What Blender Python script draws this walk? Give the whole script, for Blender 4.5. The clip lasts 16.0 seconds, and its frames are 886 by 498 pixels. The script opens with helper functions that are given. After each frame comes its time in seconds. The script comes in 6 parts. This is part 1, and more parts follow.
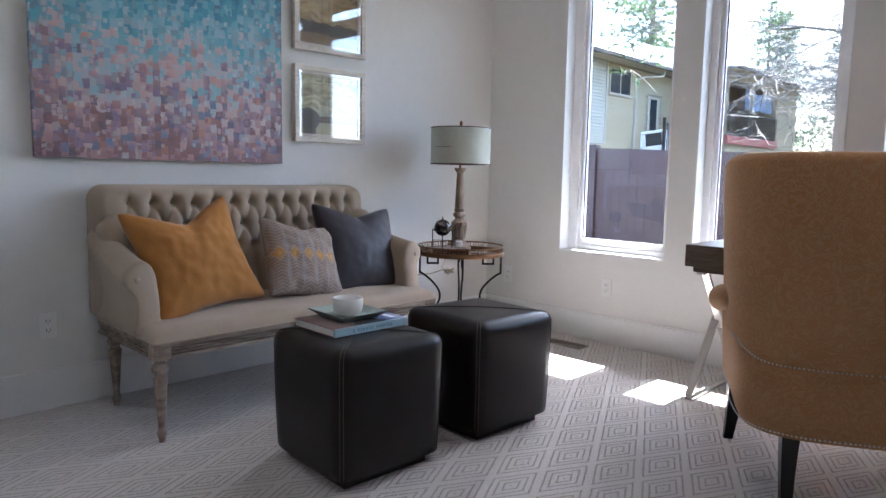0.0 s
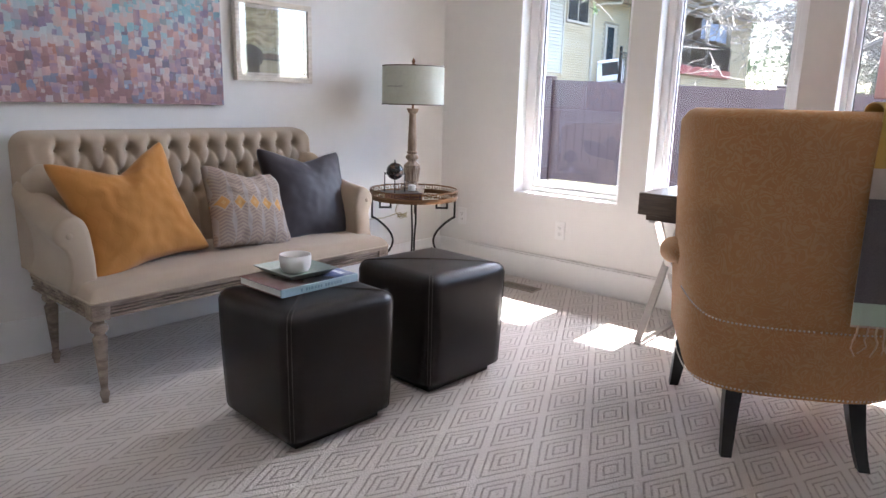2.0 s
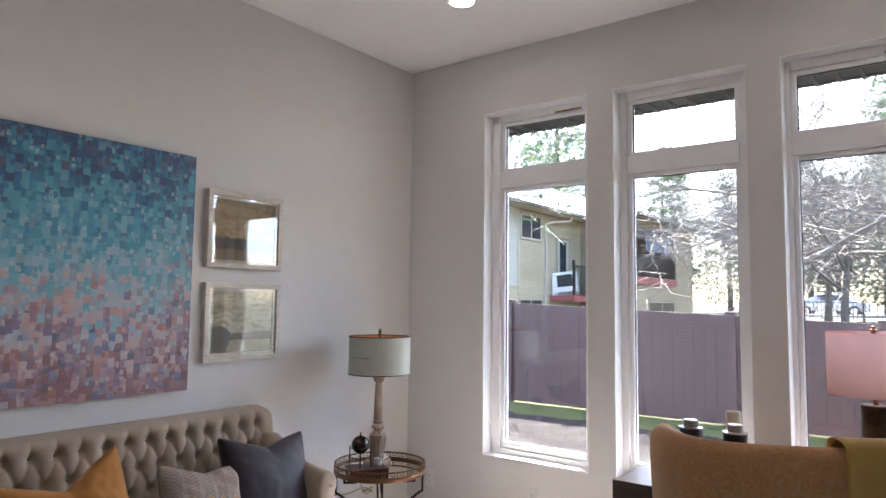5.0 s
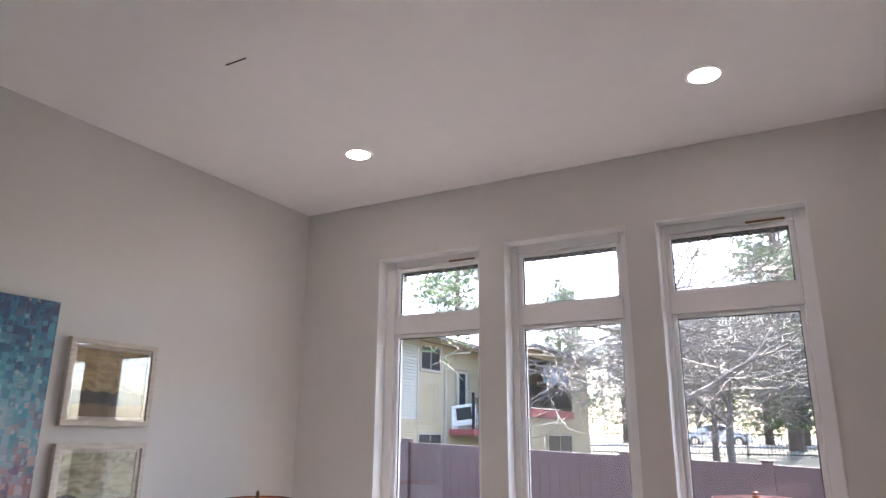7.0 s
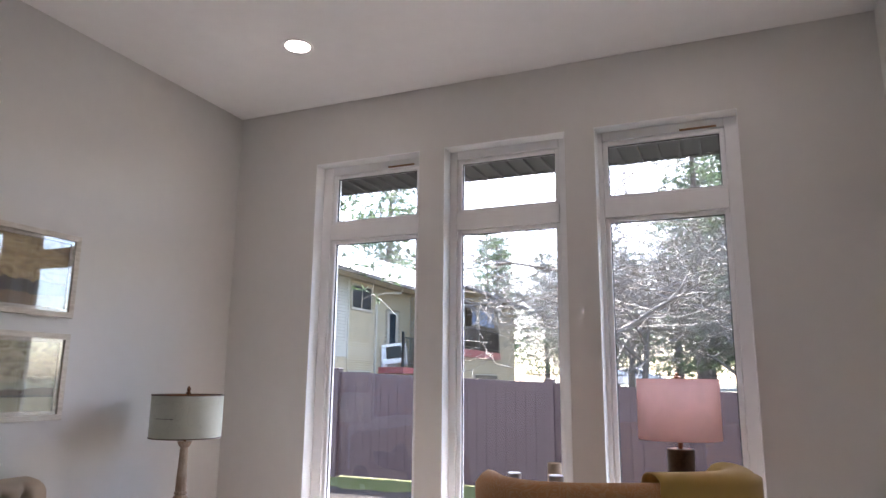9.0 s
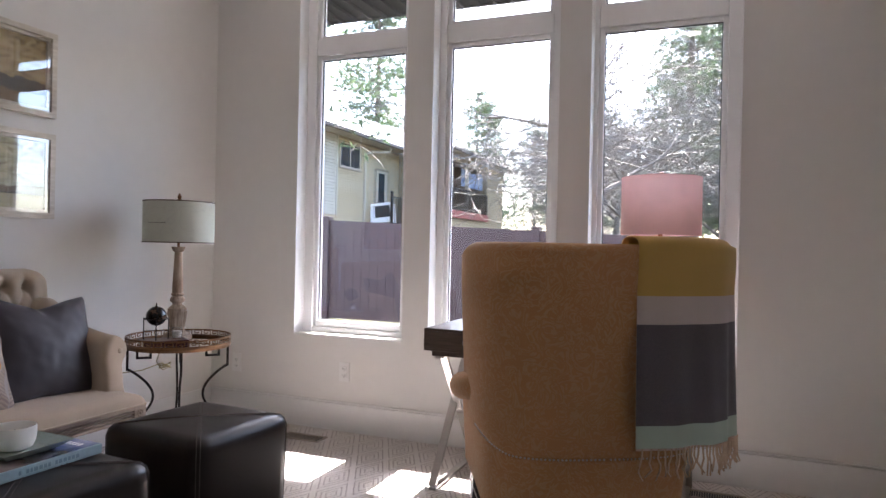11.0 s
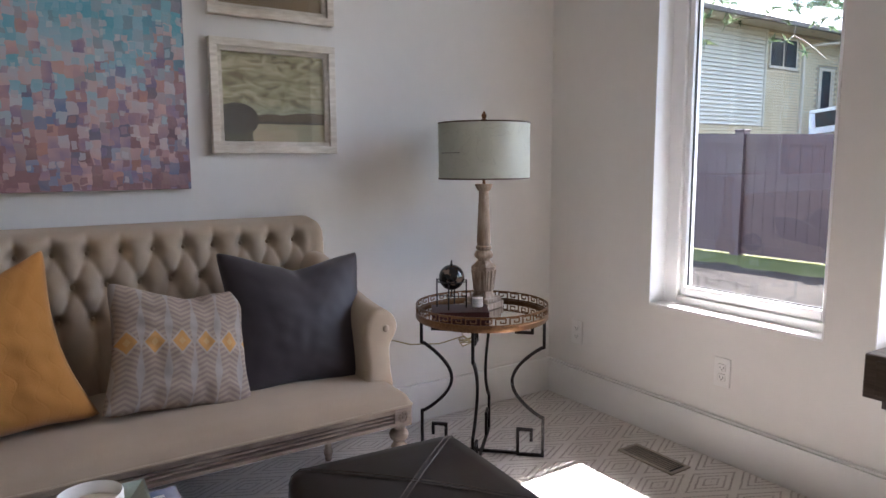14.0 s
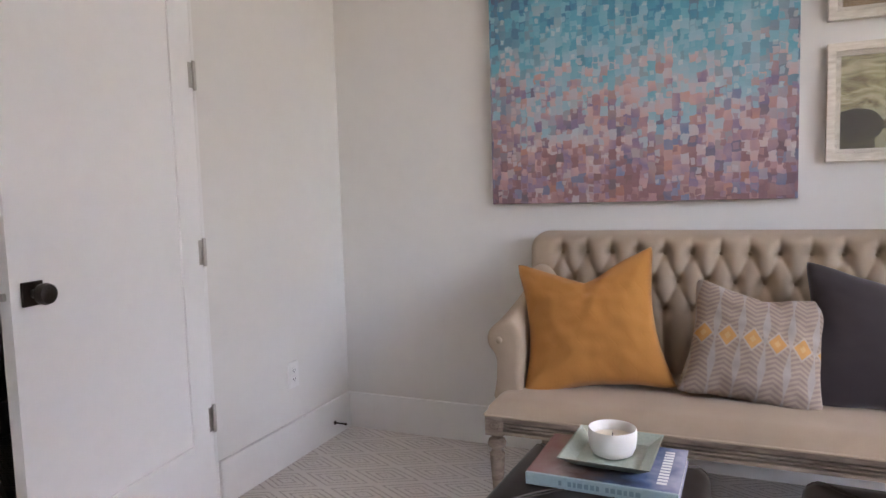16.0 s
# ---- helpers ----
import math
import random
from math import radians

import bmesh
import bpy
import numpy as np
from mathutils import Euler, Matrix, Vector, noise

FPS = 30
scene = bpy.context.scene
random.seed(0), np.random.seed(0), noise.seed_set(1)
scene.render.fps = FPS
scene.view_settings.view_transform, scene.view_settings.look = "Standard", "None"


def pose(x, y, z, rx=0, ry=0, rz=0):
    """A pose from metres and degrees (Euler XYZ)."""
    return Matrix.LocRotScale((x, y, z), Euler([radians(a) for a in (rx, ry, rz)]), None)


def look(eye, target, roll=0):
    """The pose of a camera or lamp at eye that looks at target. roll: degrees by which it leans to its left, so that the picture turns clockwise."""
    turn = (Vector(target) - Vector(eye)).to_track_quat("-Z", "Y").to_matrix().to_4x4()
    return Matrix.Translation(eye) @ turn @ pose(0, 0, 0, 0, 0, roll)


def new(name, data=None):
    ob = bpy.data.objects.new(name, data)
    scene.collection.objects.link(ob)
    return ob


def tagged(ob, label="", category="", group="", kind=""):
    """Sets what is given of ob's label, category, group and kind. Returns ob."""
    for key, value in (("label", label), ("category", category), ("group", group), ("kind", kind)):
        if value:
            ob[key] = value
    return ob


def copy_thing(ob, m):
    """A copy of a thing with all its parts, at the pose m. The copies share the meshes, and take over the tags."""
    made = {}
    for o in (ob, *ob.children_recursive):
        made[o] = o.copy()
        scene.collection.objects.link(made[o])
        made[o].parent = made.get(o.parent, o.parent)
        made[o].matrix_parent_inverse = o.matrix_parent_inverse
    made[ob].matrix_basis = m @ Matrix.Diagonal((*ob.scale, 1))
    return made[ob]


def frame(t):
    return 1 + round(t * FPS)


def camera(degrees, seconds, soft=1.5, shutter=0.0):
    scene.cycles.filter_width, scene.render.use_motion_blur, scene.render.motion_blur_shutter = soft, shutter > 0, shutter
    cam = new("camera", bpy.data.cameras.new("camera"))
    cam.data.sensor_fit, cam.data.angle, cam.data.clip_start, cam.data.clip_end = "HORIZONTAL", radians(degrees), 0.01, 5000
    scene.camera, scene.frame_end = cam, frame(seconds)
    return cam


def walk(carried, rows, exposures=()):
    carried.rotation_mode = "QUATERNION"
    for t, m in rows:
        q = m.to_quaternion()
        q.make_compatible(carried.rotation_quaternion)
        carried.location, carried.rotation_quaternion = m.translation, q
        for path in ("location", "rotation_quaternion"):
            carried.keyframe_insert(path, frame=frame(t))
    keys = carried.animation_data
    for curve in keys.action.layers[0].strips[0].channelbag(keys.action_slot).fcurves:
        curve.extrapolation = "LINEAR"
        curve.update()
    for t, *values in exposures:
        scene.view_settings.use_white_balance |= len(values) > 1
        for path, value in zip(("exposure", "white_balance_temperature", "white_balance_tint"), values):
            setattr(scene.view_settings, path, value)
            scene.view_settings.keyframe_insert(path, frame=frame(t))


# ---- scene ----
cam = camera(67.1, 16.0)
EXPOSURES = [(0.0, 3.71, 5550, 11), (0.5, 3.91, 5900, 14), (1.0, 4.21, 6050, 15), (2.5, 4.16, 5950, 14), (3.4, 4.01, 6050, 14), (4.0, 3.73, 6050, 14), (7.0, 3.56, 6150, 19), (9.5, 3.41, 6100, 18), (12.0, 3.66, 6150, 16), (12.5, 3.76, 6100, 15), (13.5, 3.86, 6100, 15), (14.0, 3.46, 6100, 15), (14.5, 3.35, 6150, 15), (15.3, 4.01, 6350, 17), (16.0, 4.11, 6500, 18)]
PATH = [
    (0, (3.255, -3.794, 1.065), (1.864, -2.374, 0.845), 1.1),
    (0.5, (3.259, -3.78, 0.967), (1.926, -2.323, 0.657), 1.3),
    (1, (3.239, -3.773, 0.996), (1.934, -2.311, 0.596), 1.4),
    (1.5, (3.231, -3.746, 1.06), (1.941, -2.278, 0.636), 1.4),
    (2, (3.209, -3.722, 1.153), (1.941, -2.235, 0.724), 1.5),
    (2.5, (3.173, -3.718, 1.249), (1.909, -2.222, 0.845), 1.4),
    (3, (3.16, -3.71, 1.316), (1.881, -2.204, 1.003), 1.2),
    (3.5, (3.161, -3.703, 1.377), (1.873, -2.185, 1.184), 1.1),
    (4, (3.165, -3.699, 1.439), (1.884, -2.165, 1.373), 0.9),
    (4.2, (3.165, -3.705, 1.467), (1.894, -2.161, 1.45), 0.9),
    (6.3, (3.161, -3.737, 1.649), (2.081, -2.102, 2.048), -0.0),
    (6.5, (3.16, -3.69, 1.648), (2.112, -2.043, 2.081), 0.2),
    (7, (3.179, -3.654, 1.719), (2.241, -1.97, 2.251), 0.4),
    (7.5, (3.134, -3.66, 1.7), (2.344, -1.908, 2.253), 0.5),
    (8, (3.096, -3.652, 1.625), (2.341, -1.884, 2.175), 0.4),
    (8.5, (3.11, -3.626, 1.53), (2.343, -1.852, 2.045), 0.5),
    (9, (3.11, -3.607, 1.453), (2.34, -1.801, 1.838), 0.6),
    (9.5, (3.125, -3.597, 1.392), (2.342, -1.773, 1.635), 0.7),
    (9.7, (3.108, -3.596, 1.341), (2.331, -1.765, 1.545), 0.8),
    (11.8, (3.105, -3.553, 1.107), (2.341, -1.714, 0.913), 1.2),
    (12, (3.109, -3.495, 1.119), (2.33, -1.67, 0.871), 1.2),
    (12.5, (3.042, -3.348, 1.113), (2.15, -1.581, 0.823), 1.1),
    (13, (2.881, -3.018, 1.166), (1.792, -1.367, 0.871), 0.9),
    (13.5, (2.744, -2.642, 1.208), (1.324, -1.265, 0.911), 0.1),
    (14, (2.585, -2.349, 1.199), (0.923, -1.266, 0.943), -0.3),
    (14.5, (2.503, -2.094, 1.2), (0.643, -1.39, 0.984), -0.7),
    (15, (2.568, -1.958, 1.189), (0.579, -1.865, 1.004), -0.9),
    (15.3, (2.634, -1.923, 1.166), (0.65, -2.117, 1.003), -1.3),
    (15.5, (2.712, -1.959, 1.166), (0.751, -2.318, 1.001), -1.0),
    (15.9, (2.83, -1.985, 1.177), (0.976, -2.715, 1.007), -1.6),
    (16, (2.845, -1.995, 1.176), (1.02, -2.796, 1.003), -1.7),
]
walk(cam, [(t, look(eye, target, roll)) for t, eye, target, roll in PATH], EXPOSURES)

# ---- light ----
world = bpy.data.worlds.new("world")
scene.world = world
world.use_nodes = True
wn = world.node_tree
sky = wn.nodes.new("ShaderNodeTexSky")
sky.sky_type = 'NISHITA'
sky.sun_disc = False
sky.sun_elevation = radians(49.6)
sky.sun_rotation = 0.0
sky.air_density = 1.0
sky.dust_density = 2.0
bg = wn.nodes["Background"]
bg.inputs["Strength"].default_value = 0.15
wn.links.new(sky.outputs[0], bg.inputs["Color"])

sun = new("sun", bpy.data.lights.new("sun", 'SUN'))
sun.data.energy = 5.0
sun.data.angle = radians(0.5)
sun.data.color = (1.0, 0.95, 0.88)
sun.matrix_world = look((0, 0, 0), (0.0, -0.648, -0.762))

# ---- material helpers ----


def mat(name, color, rough=0.6, metal=0.0, vary=0.12, scale=8.0, bump=0.0, bump_scale=120.0, spec=0.5, stretch=(1, 1, 1), island=False, dirt=None):
    """Principled material: base colour broken up at two scales, fine relief."""
    m = bpy.data.materials.new(name)
    m.use_nodes = True
    nt = m.node_tree
    n, l = nt.nodes, nt.links
    b = n["Principled BSDF"]
    b.inputs["Roughness"].default_value = rough
    b.inputs["Metallic"].default_value = metal
    b.inputs["Specular IOR Level"].default_value = spec
    co = n.new("ShaderNodeTexCoord")
    mp = n.new("ShaderNodeMapping")
    mp.inputs["Scale"].default_value = stretch
    l.new(co.outputs["Object"], mp.inputs["Vector"])
    n1 = n.new("ShaderNodeTexNoise")
    n1.inputs["Scale"].default_value = scale
    n1.inputs["Detail"].default_value = 6
    n2 = n.new("ShaderNodeTexNoise")
    n2.inputs["Scale"].default_value = scale * 9
    n2.inputs["Detail"].default_value = 3
    l.new(mp.outputs[0], n1.inputs["Vector"])
    l.new(mp.outputs[0], n2.inputs["Vector"])
    add = n.new("ShaderNodeMath")
    add.operation = 'ADD'
    l.new(n1.outputs["Fac"], add.inputs[0])
    l.new(n2.outputs["Fac"], add.inputs[1])
    last = add.outputs[0]
    if island:
        oi = n.new("ShaderNodeObjectInfo")
        a2 = n.new("ShaderNodeMath")
        a2.operation = 'ADD'
        l.new(last, a2.inputs[0])
        l.new(oi.outputs["Random"], a2.inputs[1])
        last = a2.outputs[0]
    mr = n.new("ShaderNodeMapRange")
    mr.inputs["From Min"].default_value = 0.6
    mr.inputs["From Max"].default_value = 1.4 if not island else 2.2
    l.new(last, mr.inputs["Value"])
    mix = n.new("ShaderNodeMix")
    mix.data_type = 'RGBA'
    c = Vector(color)
    d = Vector(dirt) if dirt else c * (1 - vary)
    mix.inputs["A"].default_value = (*d, 1)
    mix.inputs["B"].default_value = (*(min(1, v * (1 + vary * 0.5)) for v in c), 1)
    l.new(mr.outputs["Result"], mix.inputs["Factor"])
    l.new(mix.outputs["Result"], b.inputs["Base Color"])
    if bump:
        n3 = n.new("ShaderNodeTexNoise")
        n3.inputs["Scale"].default_value = bump_scale
        n3.inputs["Detail"].default_value = 4
        l.new(mp.outputs[0], n3.inputs["Vector"])
        bp = n.new("ShaderNodeBump")
        bp.inputs["Strength"].default_value = bump
        bp.inputs["Distance"].default_value = 0.004
        l.new(n3.outputs["Fac"], bp.inputs["Height"])
        l.new(bp.outputs["Normal"], b.inputs["Normal"])
    return m


def node(nt, kind, links=(), **values):
    """A node with input values; links: (input, socket)."""
    nd = nt.nodes.new(kind)
    for k, v in values.items():
        nd.inputs[k].default_value = v
    for k, s in links:
        nt.links.new(s, nd.inputs[k])
    return nd


def calc(nt, op, a, b=None):
    nd = nt.nodes.new("ShaderNodeMath")
    nd.operation = op
    for i, v in enumerate((a, b)):
        if v is None:
            continue
        if isinstance(v, (int, float)):
            nd.inputs[i].default_value = v
        else:
            nt.links.new(v, nd.inputs[i])
    return nd.outputs[0]


def blend(nt, fac, a, b):
    nd = nt.nodes.new("ShaderNodeMix")
    nd.data_type = 'RGBA'
    for key, v in (("Factor", fac), ("A", a), ("B", b)):
        if isinstance(v, (int, float)):
            nd.inputs[key].default_value = v
        elif isinstance(v, tuple):
            nd.inputs[key].default_value = (*v, 1)
        else:
            nt.links.new(v, nd.inputs[key])
    return nd.outputs["Result"]


def ramp(nt, fac, stops, interp='LINEAR'):
    nd = nt.nodes.new("ShaderNodeValToRGB")
    nd.color_ramp.interpolation = interp
    els = nd.color_ramp.elements
    while len(els) < len(stops):
        els.new(0.5)
    for e, (p, c) in zip(els, stops):
        e.position = p
        e.color = (*c, 1)
    nt.links.new(fac, nd.inputs["Fac"])
    return nd.outputs["Color"]


def plain(name, rough=0.7):
    m = bpy.data.materials.new(name)
    m.use_nodes = True
    b = m.node_tree.nodes["Principled BSDF"]
    b.inputs["Roughness"].default_value = rough
    return m, m.node_tree, b


def object_xyz(nt):
    co = nt.nodes.new("ShaderNodeTexCoord")
    sp = nt.nodes.new("ShaderNodeSeparateXYZ")
    nt.links.new(co.outputs["Object"], sp.inputs[0])
    return co.outputs["Object"], sp.outputs["X"], sp.outputs["Y"], sp.outputs["Z"]


def glass_material(name, gloss=1.0, tint=(1, 1, 1)):
    m = bpy.data.materials.new(name)
    m.use_nodes = True
    nt = m.node_tree
    nt.nodes.remove(nt.nodes["Principled BSDF"])
    tr = node(nt, "ShaderNodeBsdfTransparent", Color=(*tint, 1))
    gl = node(nt, "ShaderNodeBsdfGlossy", Roughness=0.0)
    fr = node(nt, "ShaderNodeLayerWeight", Blend=0.5)
    f = calc(nt, 'MULTIPLY', calc(nt, 'ADD', 0.04, calc(nt, 'MULTIPLY', calc(nt, 'POWER', fr.outputs["Facing"], 5.0), 0.9)), gloss)
    f = calc(nt, 'MINIMUM', f, 1.0)
    mx = nt.nodes.new("ShaderNodeMixShader")
    nt.links.new(f, mx.inputs[0])
    nt.links.new(tr.outputs[0], mx.inputs[1])
    nt.links.new(gl.outputs[0], mx.inputs[2])
    nt.links.new(mx.outputs[0], nt.nodes["Material Output"].inputs["Surface"])
    return m


def carpet_material():
    """Loop pile with nested diamonds, 0.19 m by 0.37 m."""
    m, nt, b = plain("carpet", 0.95)
    vec, x, y, z = object_xyz(nt)
    wob = node(nt, "ShaderNodeTexNoise", [("Vector", vec)], Scale=30.0, Detail=2.0)
    w = calc(nt, 'MULTIPLY', calc(nt, 'SUBTRACT', wob.outputs["Fac"], 0.5), 0.03)
    u = calc(nt, 'ABSOLUTE', calc(nt, 'SUBTRACT', calc(nt, 'FRACT', calc(nt, 'DIVIDE', calc(nt, 'ADD', x, 1.308), CARPET_X)), 0.5))
    v = calc(nt, 'ABSOLUTE', calc(nt, 'SUBTRACT', calc(nt, 'FRACT', calc(nt, 'DIVIDE', calc(nt, 'ADD', y, 5.7095), CARPET_Y)), 0.5))
    d = calc(nt, 'ADD', u, v)
    k = calc(nt, 'ADD', calc(nt, 'MINIMUM', d, calc(nt, 'SUBTRACT', 1.0, d)), w)
    rings = calc(nt, 'FRACT', calc(nt, 'ADD', calc(nt, 'MULTIPLY', k, 7.5), 0.5))
    line = node(nt, "ShaderNodeMapRange", [("Value", calc(nt, 'ABSOLUTE', calc(nt, 'SUBTRACT', rings, 0.5)))],
                **{"From Min": 0.11, "From Max": 0.20, "To Min": 1.0, "To Max": 0.0})
    fleck = node(nt, "ShaderNodeTexNoise", [("Vector", vec)], Scale=140.0, Detail=4.0, Roughness=0.7)
    brk = node(nt, "ShaderNodeMapRange", [("Value", fleck.outputs["Fac"])], **{"From Min": 0.38, "From Max": 0.55})
    f = calc(nt, 'MULTIPLY', line.outputs[0], brk.outputs[0])
    big = node(nt, "ShaderNodeTexNoise", [("Vector", vec)], Scale=3.0, Detail=3.0)
    light = blend(nt, big.outputs["Fac"], (0.65, 0.605, 0.57), (0.73, 0.685, 0.65))
    col = blend(nt, f, light, (0.37, 0.325, 0.295))
    col = blend(nt, calc(nt, 'MULTIPLY', fleck.outputs["Fac"], 0.35), col, (0.50, 0.46, 0.44))
    nt.links.new(col, b.inputs["Base Color"])
    vo = node(nt, "ShaderNodeTexVoronoi", [("Vector", vec)], Scale=160.0)
    h = calc(nt, 'SUBTRACT', calc(nt, 'MULTIPLY', vo.outputs["Distance"], -0.6), calc(nt, 'MULTIPLY', f, 0.7))
    bp = node(nt, "ShaderNodeBump", [("Height", h)], Strength=0.7, Distance=0.005)
    nt.links.new(bp.outputs[0], b.inputs["Normal"])
    b.inputs["Specular IOR Level"].default_value = 0.1
    return m


CARPET_X, CARPET_Y = 0.188, 0.367
M_WALL = mat("wall_paint", (0.70, 0.68, 0.65), 0.75, vary=0.03, scale=1.5, bump=0.08, bump_scale=260)
M_CEIL = mat("ceiling_paint", (0.90, 0.885, 0.865), 0.85, vary=0.03, scale=1.2, bump=0.12, bump_scale=180)
M_TRIM = mat("trim_paint", (0.765, 0.755, 0.74), 0.4, vary=0.03, scale=3.0, bump=0.03)
M_FRAME = mat("window_vinyl", (0.88, 0.88, 0.88), 0.35, vary=0.03, scale=3.0)
M_GLASS = glass_material("window_glass", 2.0, (0.97, 0.985, 0.98))
M_PGLASS = glass_material("picture_glass", 2.3)
M_CARPET = carpet_material()
M_DOOR = mat("door_paint", (0.82, 0.81, 0.80), 0.4, vary=0.03, scale=2.0, bump=0.03)
M_PLATE = mat("outlet_plastic", (0.74, 0.73, 0.71), 0.35, vary=0.02)
M_LABEL = mat("brown_paper_label", (0.30, 0.16, 0.075), 0.7, vary=0.5, scale=40)
M_DARK = mat("dark_slot", (0.03, 0.03, 0.03), 0.6)
M_BRONZE = mat("aged_bronze", (0.055, 0.045, 0.04), 0.4, 0.85, vary=0.3, scale=20)
M_NICKEL = mat("brushed_nickel", (0.50, 0.47, 0.44), 0.35, 1.0, vary=0.12, scale=10, stretch=(1, 1, 12))
M_CHROME = mat("satin_chrome", (0.62, 0.60, 0.58), 0.22, 1.0, vary=0.08)

# ---- mesh helpers ----


def box(bm, x0, x1, y0, y1, z0, z1, bevel=0.0, seg=2):
    g = bmesh.ops.create_cube(bm, size=1.0)
    for v in g["verts"]:
        v.co = Vector(((x0 + x1) / 2 + v.co.x * (x1 - x0), (y0 + y1) / 2 + v.co.y * (y1 - y0), (z0 + z1) / 2 + v.co.z * (z1 - z0)))
    if bevel:
        es = list({e for v in g["verts"] for e in v.link_edges})
        bmesh.ops.bevel(bm, geom=es, offset=bevel, segments=seg, profile=0.5, affect='EDGES')
    return bm


def boxes(*args, bevel=0.0, seg=2):
    bm = bmesh.new()
    for a in args:
        box(bm, *a, bevel=bevel, seg=seg)
    return bm


def bar(bm, a, b, w, h, up=(0, 0, 1), bevel=0.0):
    """A square bar from a to b, w wide and h deep."""
    a, b = Vector(a), Vector(b)
    d = b - a
    t = d.normalized()
    s = t.cross(Vector(up))
    if s.length < 1e-4:
        s = t.cross(Vector((1, 0, 0)))
    s.normalize()
    n = s.cross(t)
    g = bmesh.ops.create_cube(bm, size=1.0)
    for v in g["verts"]:
        c = v.co.copy()
        v.co = (a + b) / 2 + t * c.x * d.length + s * c.y * w + n * c.z * h
    if bevel:
        es = list({e for v in g["verts"] for e in v.link_edges})
        bmesh.ops.bevel(bm, geom=es, offset=bevel, segments=2, profile=0.5, affect='EDGES')
    return bm


def tube(bm, pts, radii, seg=8, cap=True):
    """A round tube along pts with a radius at each."""
    pts = [Vector(p) for p in pts]
    if isinstance(radii, (int, float)):
        radii = [radii] * len(pts)
    rings = []
    ref = Vector((0.13, 0.29, 0.95)).normalized()
    for i, p in enumerate(pts):
        t = (pts[min(i + 1, len(pts) - 1)] - pts[max(i - 1, 0)]).normalized()
        s = t.cross(ref)
        if s.length < 1e-3:
            s = t.cross(Vector((1, 0, 0)))
        s.normalize()
        n = s.cross(t)
        rings.append([bm.verts.new(p + (s * math.cos(a) + n * math.sin(a)) * radii[i]) for a in (2 * math.pi * k / seg for k in range(seg))])
    for r0, r1 in zip(rings, rings[1:]):
        for k in range(seg):
            bm.faces.new((r0[k], r0[(k + 1) % seg], r1[(k + 1) % seg], r1[k]))
    if cap and seg > 2:
        bm.faces.new(rings[0][::-1])
        bm.faces.new(rings[-1])
    return bm


def lathe(bm, profile, seg=32, at=(0, 0, 0), square=False):
    """Turn (radius, height) pairs round the z axis."""
    rings = []
    cx, cy, cz = at
    for r, z in profile:
        if r < 1e-5:
            rings.append([bm.verts.new((cx, cy, cz + z))])
        else:
            rings.append([bm.verts.new((cx + r * math.cos(2 * math.pi * k / seg), cy + r * math.sin(2 * math.pi * k / seg), cz + z)) for k in range(seg)])
    for a, b in zip(rings, rings[1:]):
        for k in range(seg):
            k2 = (k + 1) % seg
            if len(a) == 1 and len(b) == 1:
                continue
            if len(a) == 1:
                bm.faces.new((a[0], b[k2], b[k]))
            elif len(b) == 1:
                bm.faces.new((a[k], a[k2], b[0]))
            else:
                bm.faces.new((a[k], a[k2], b[k2], b[k]))
    return bm


def sheet(bm, fn, nu, nv, close_u=False):
    """A grid of fn(u, v), u and v in 0..1."""
    vs = [[bm.verts.new(fn(i / nu, j / nv)) for j in range(nv + 1)] for i in range(nu + (0 if close_u else 1))]
    n = len(vs)
    for i in range(nu):
        for j in range(nv):
            bm.faces.new((vs[i][j], vs[(i + 1) % n][j], vs[(i + 1) % n][j + 1], vs[i][j + 1]))
    return vs


def rounded_box(bm, w, d, h, r, swell=0.0, sub=8, flat=False):
    """A cushion-like block on z=0, with rounded edges and sides that swell."""
    g = bmesh.ops.create_cube(bm, size=1.0)
    bmesh.ops.subdivide_edges(bm, edges=list({e for v in g["verts"] for e in v.link_edges}), cuts=sub, use_grid_fill=True)
    for v in bm.verts:
        c = v.co * 2
        p = Vector((c.x * w / 2, c.y * d / 2, c.z * h / 2))
        inner = Vector((max(-w / 2 + r, min(w / 2 - r, p.x)), max(-d / 2 + r, min(d / 2 - r, p.y)), max(-h / 2 + (0 if flat else r), min(h / 2 - r, p.z))))
        q = p - inner
        if q.length > 1e-6:
            p = inner + q.normalized() * r
        s = swell
        p.x += s * c.x * (1 - c.y * c.y) * (1 - c.z * c.z)
        p.y += s * c.y * (1 - c.x * c.x) * (1 - c.z * c.z)
        p.z += s * c.z * (1 - c.y * c.y) * (1 - c.x * c.x) + h / 2
        v.co = p
    return bm


def part(name, bm, material, parent=None, label="", smooth=False):
    """Links a bmesh as one mesh object under a thing or part."""
    bmesh.ops.recalc_face_normals(bm, faces=bm.faces[:])
    me = bpy.data.meshes.new(name)
    bm.to_mesh(me)
    bm.free()
    me.materials.append(material)
    if smooth:
        me.shade_smooth()
        if smooth != 'all':
            me.set_sharp_from_angle(angle=radians(40))
    ob = new(name, me)
    if parent is not None:
        ob.parent = parent
    if label:
        tagged(ob, label)
    return ob


def thing(name, m, label, category, group="", kind=""):
    ob = new(name)
    ob.matrix_basis = m
    ob.empty_display_size = 0.1
    return tagged(ob, label, category, group, kind)


def again(ob, name, m, parent):
    """One more part on the same mesh."""
    o = new(name, ob.data)
    o.parent = parent
    o.matrix_basis = m
    return o


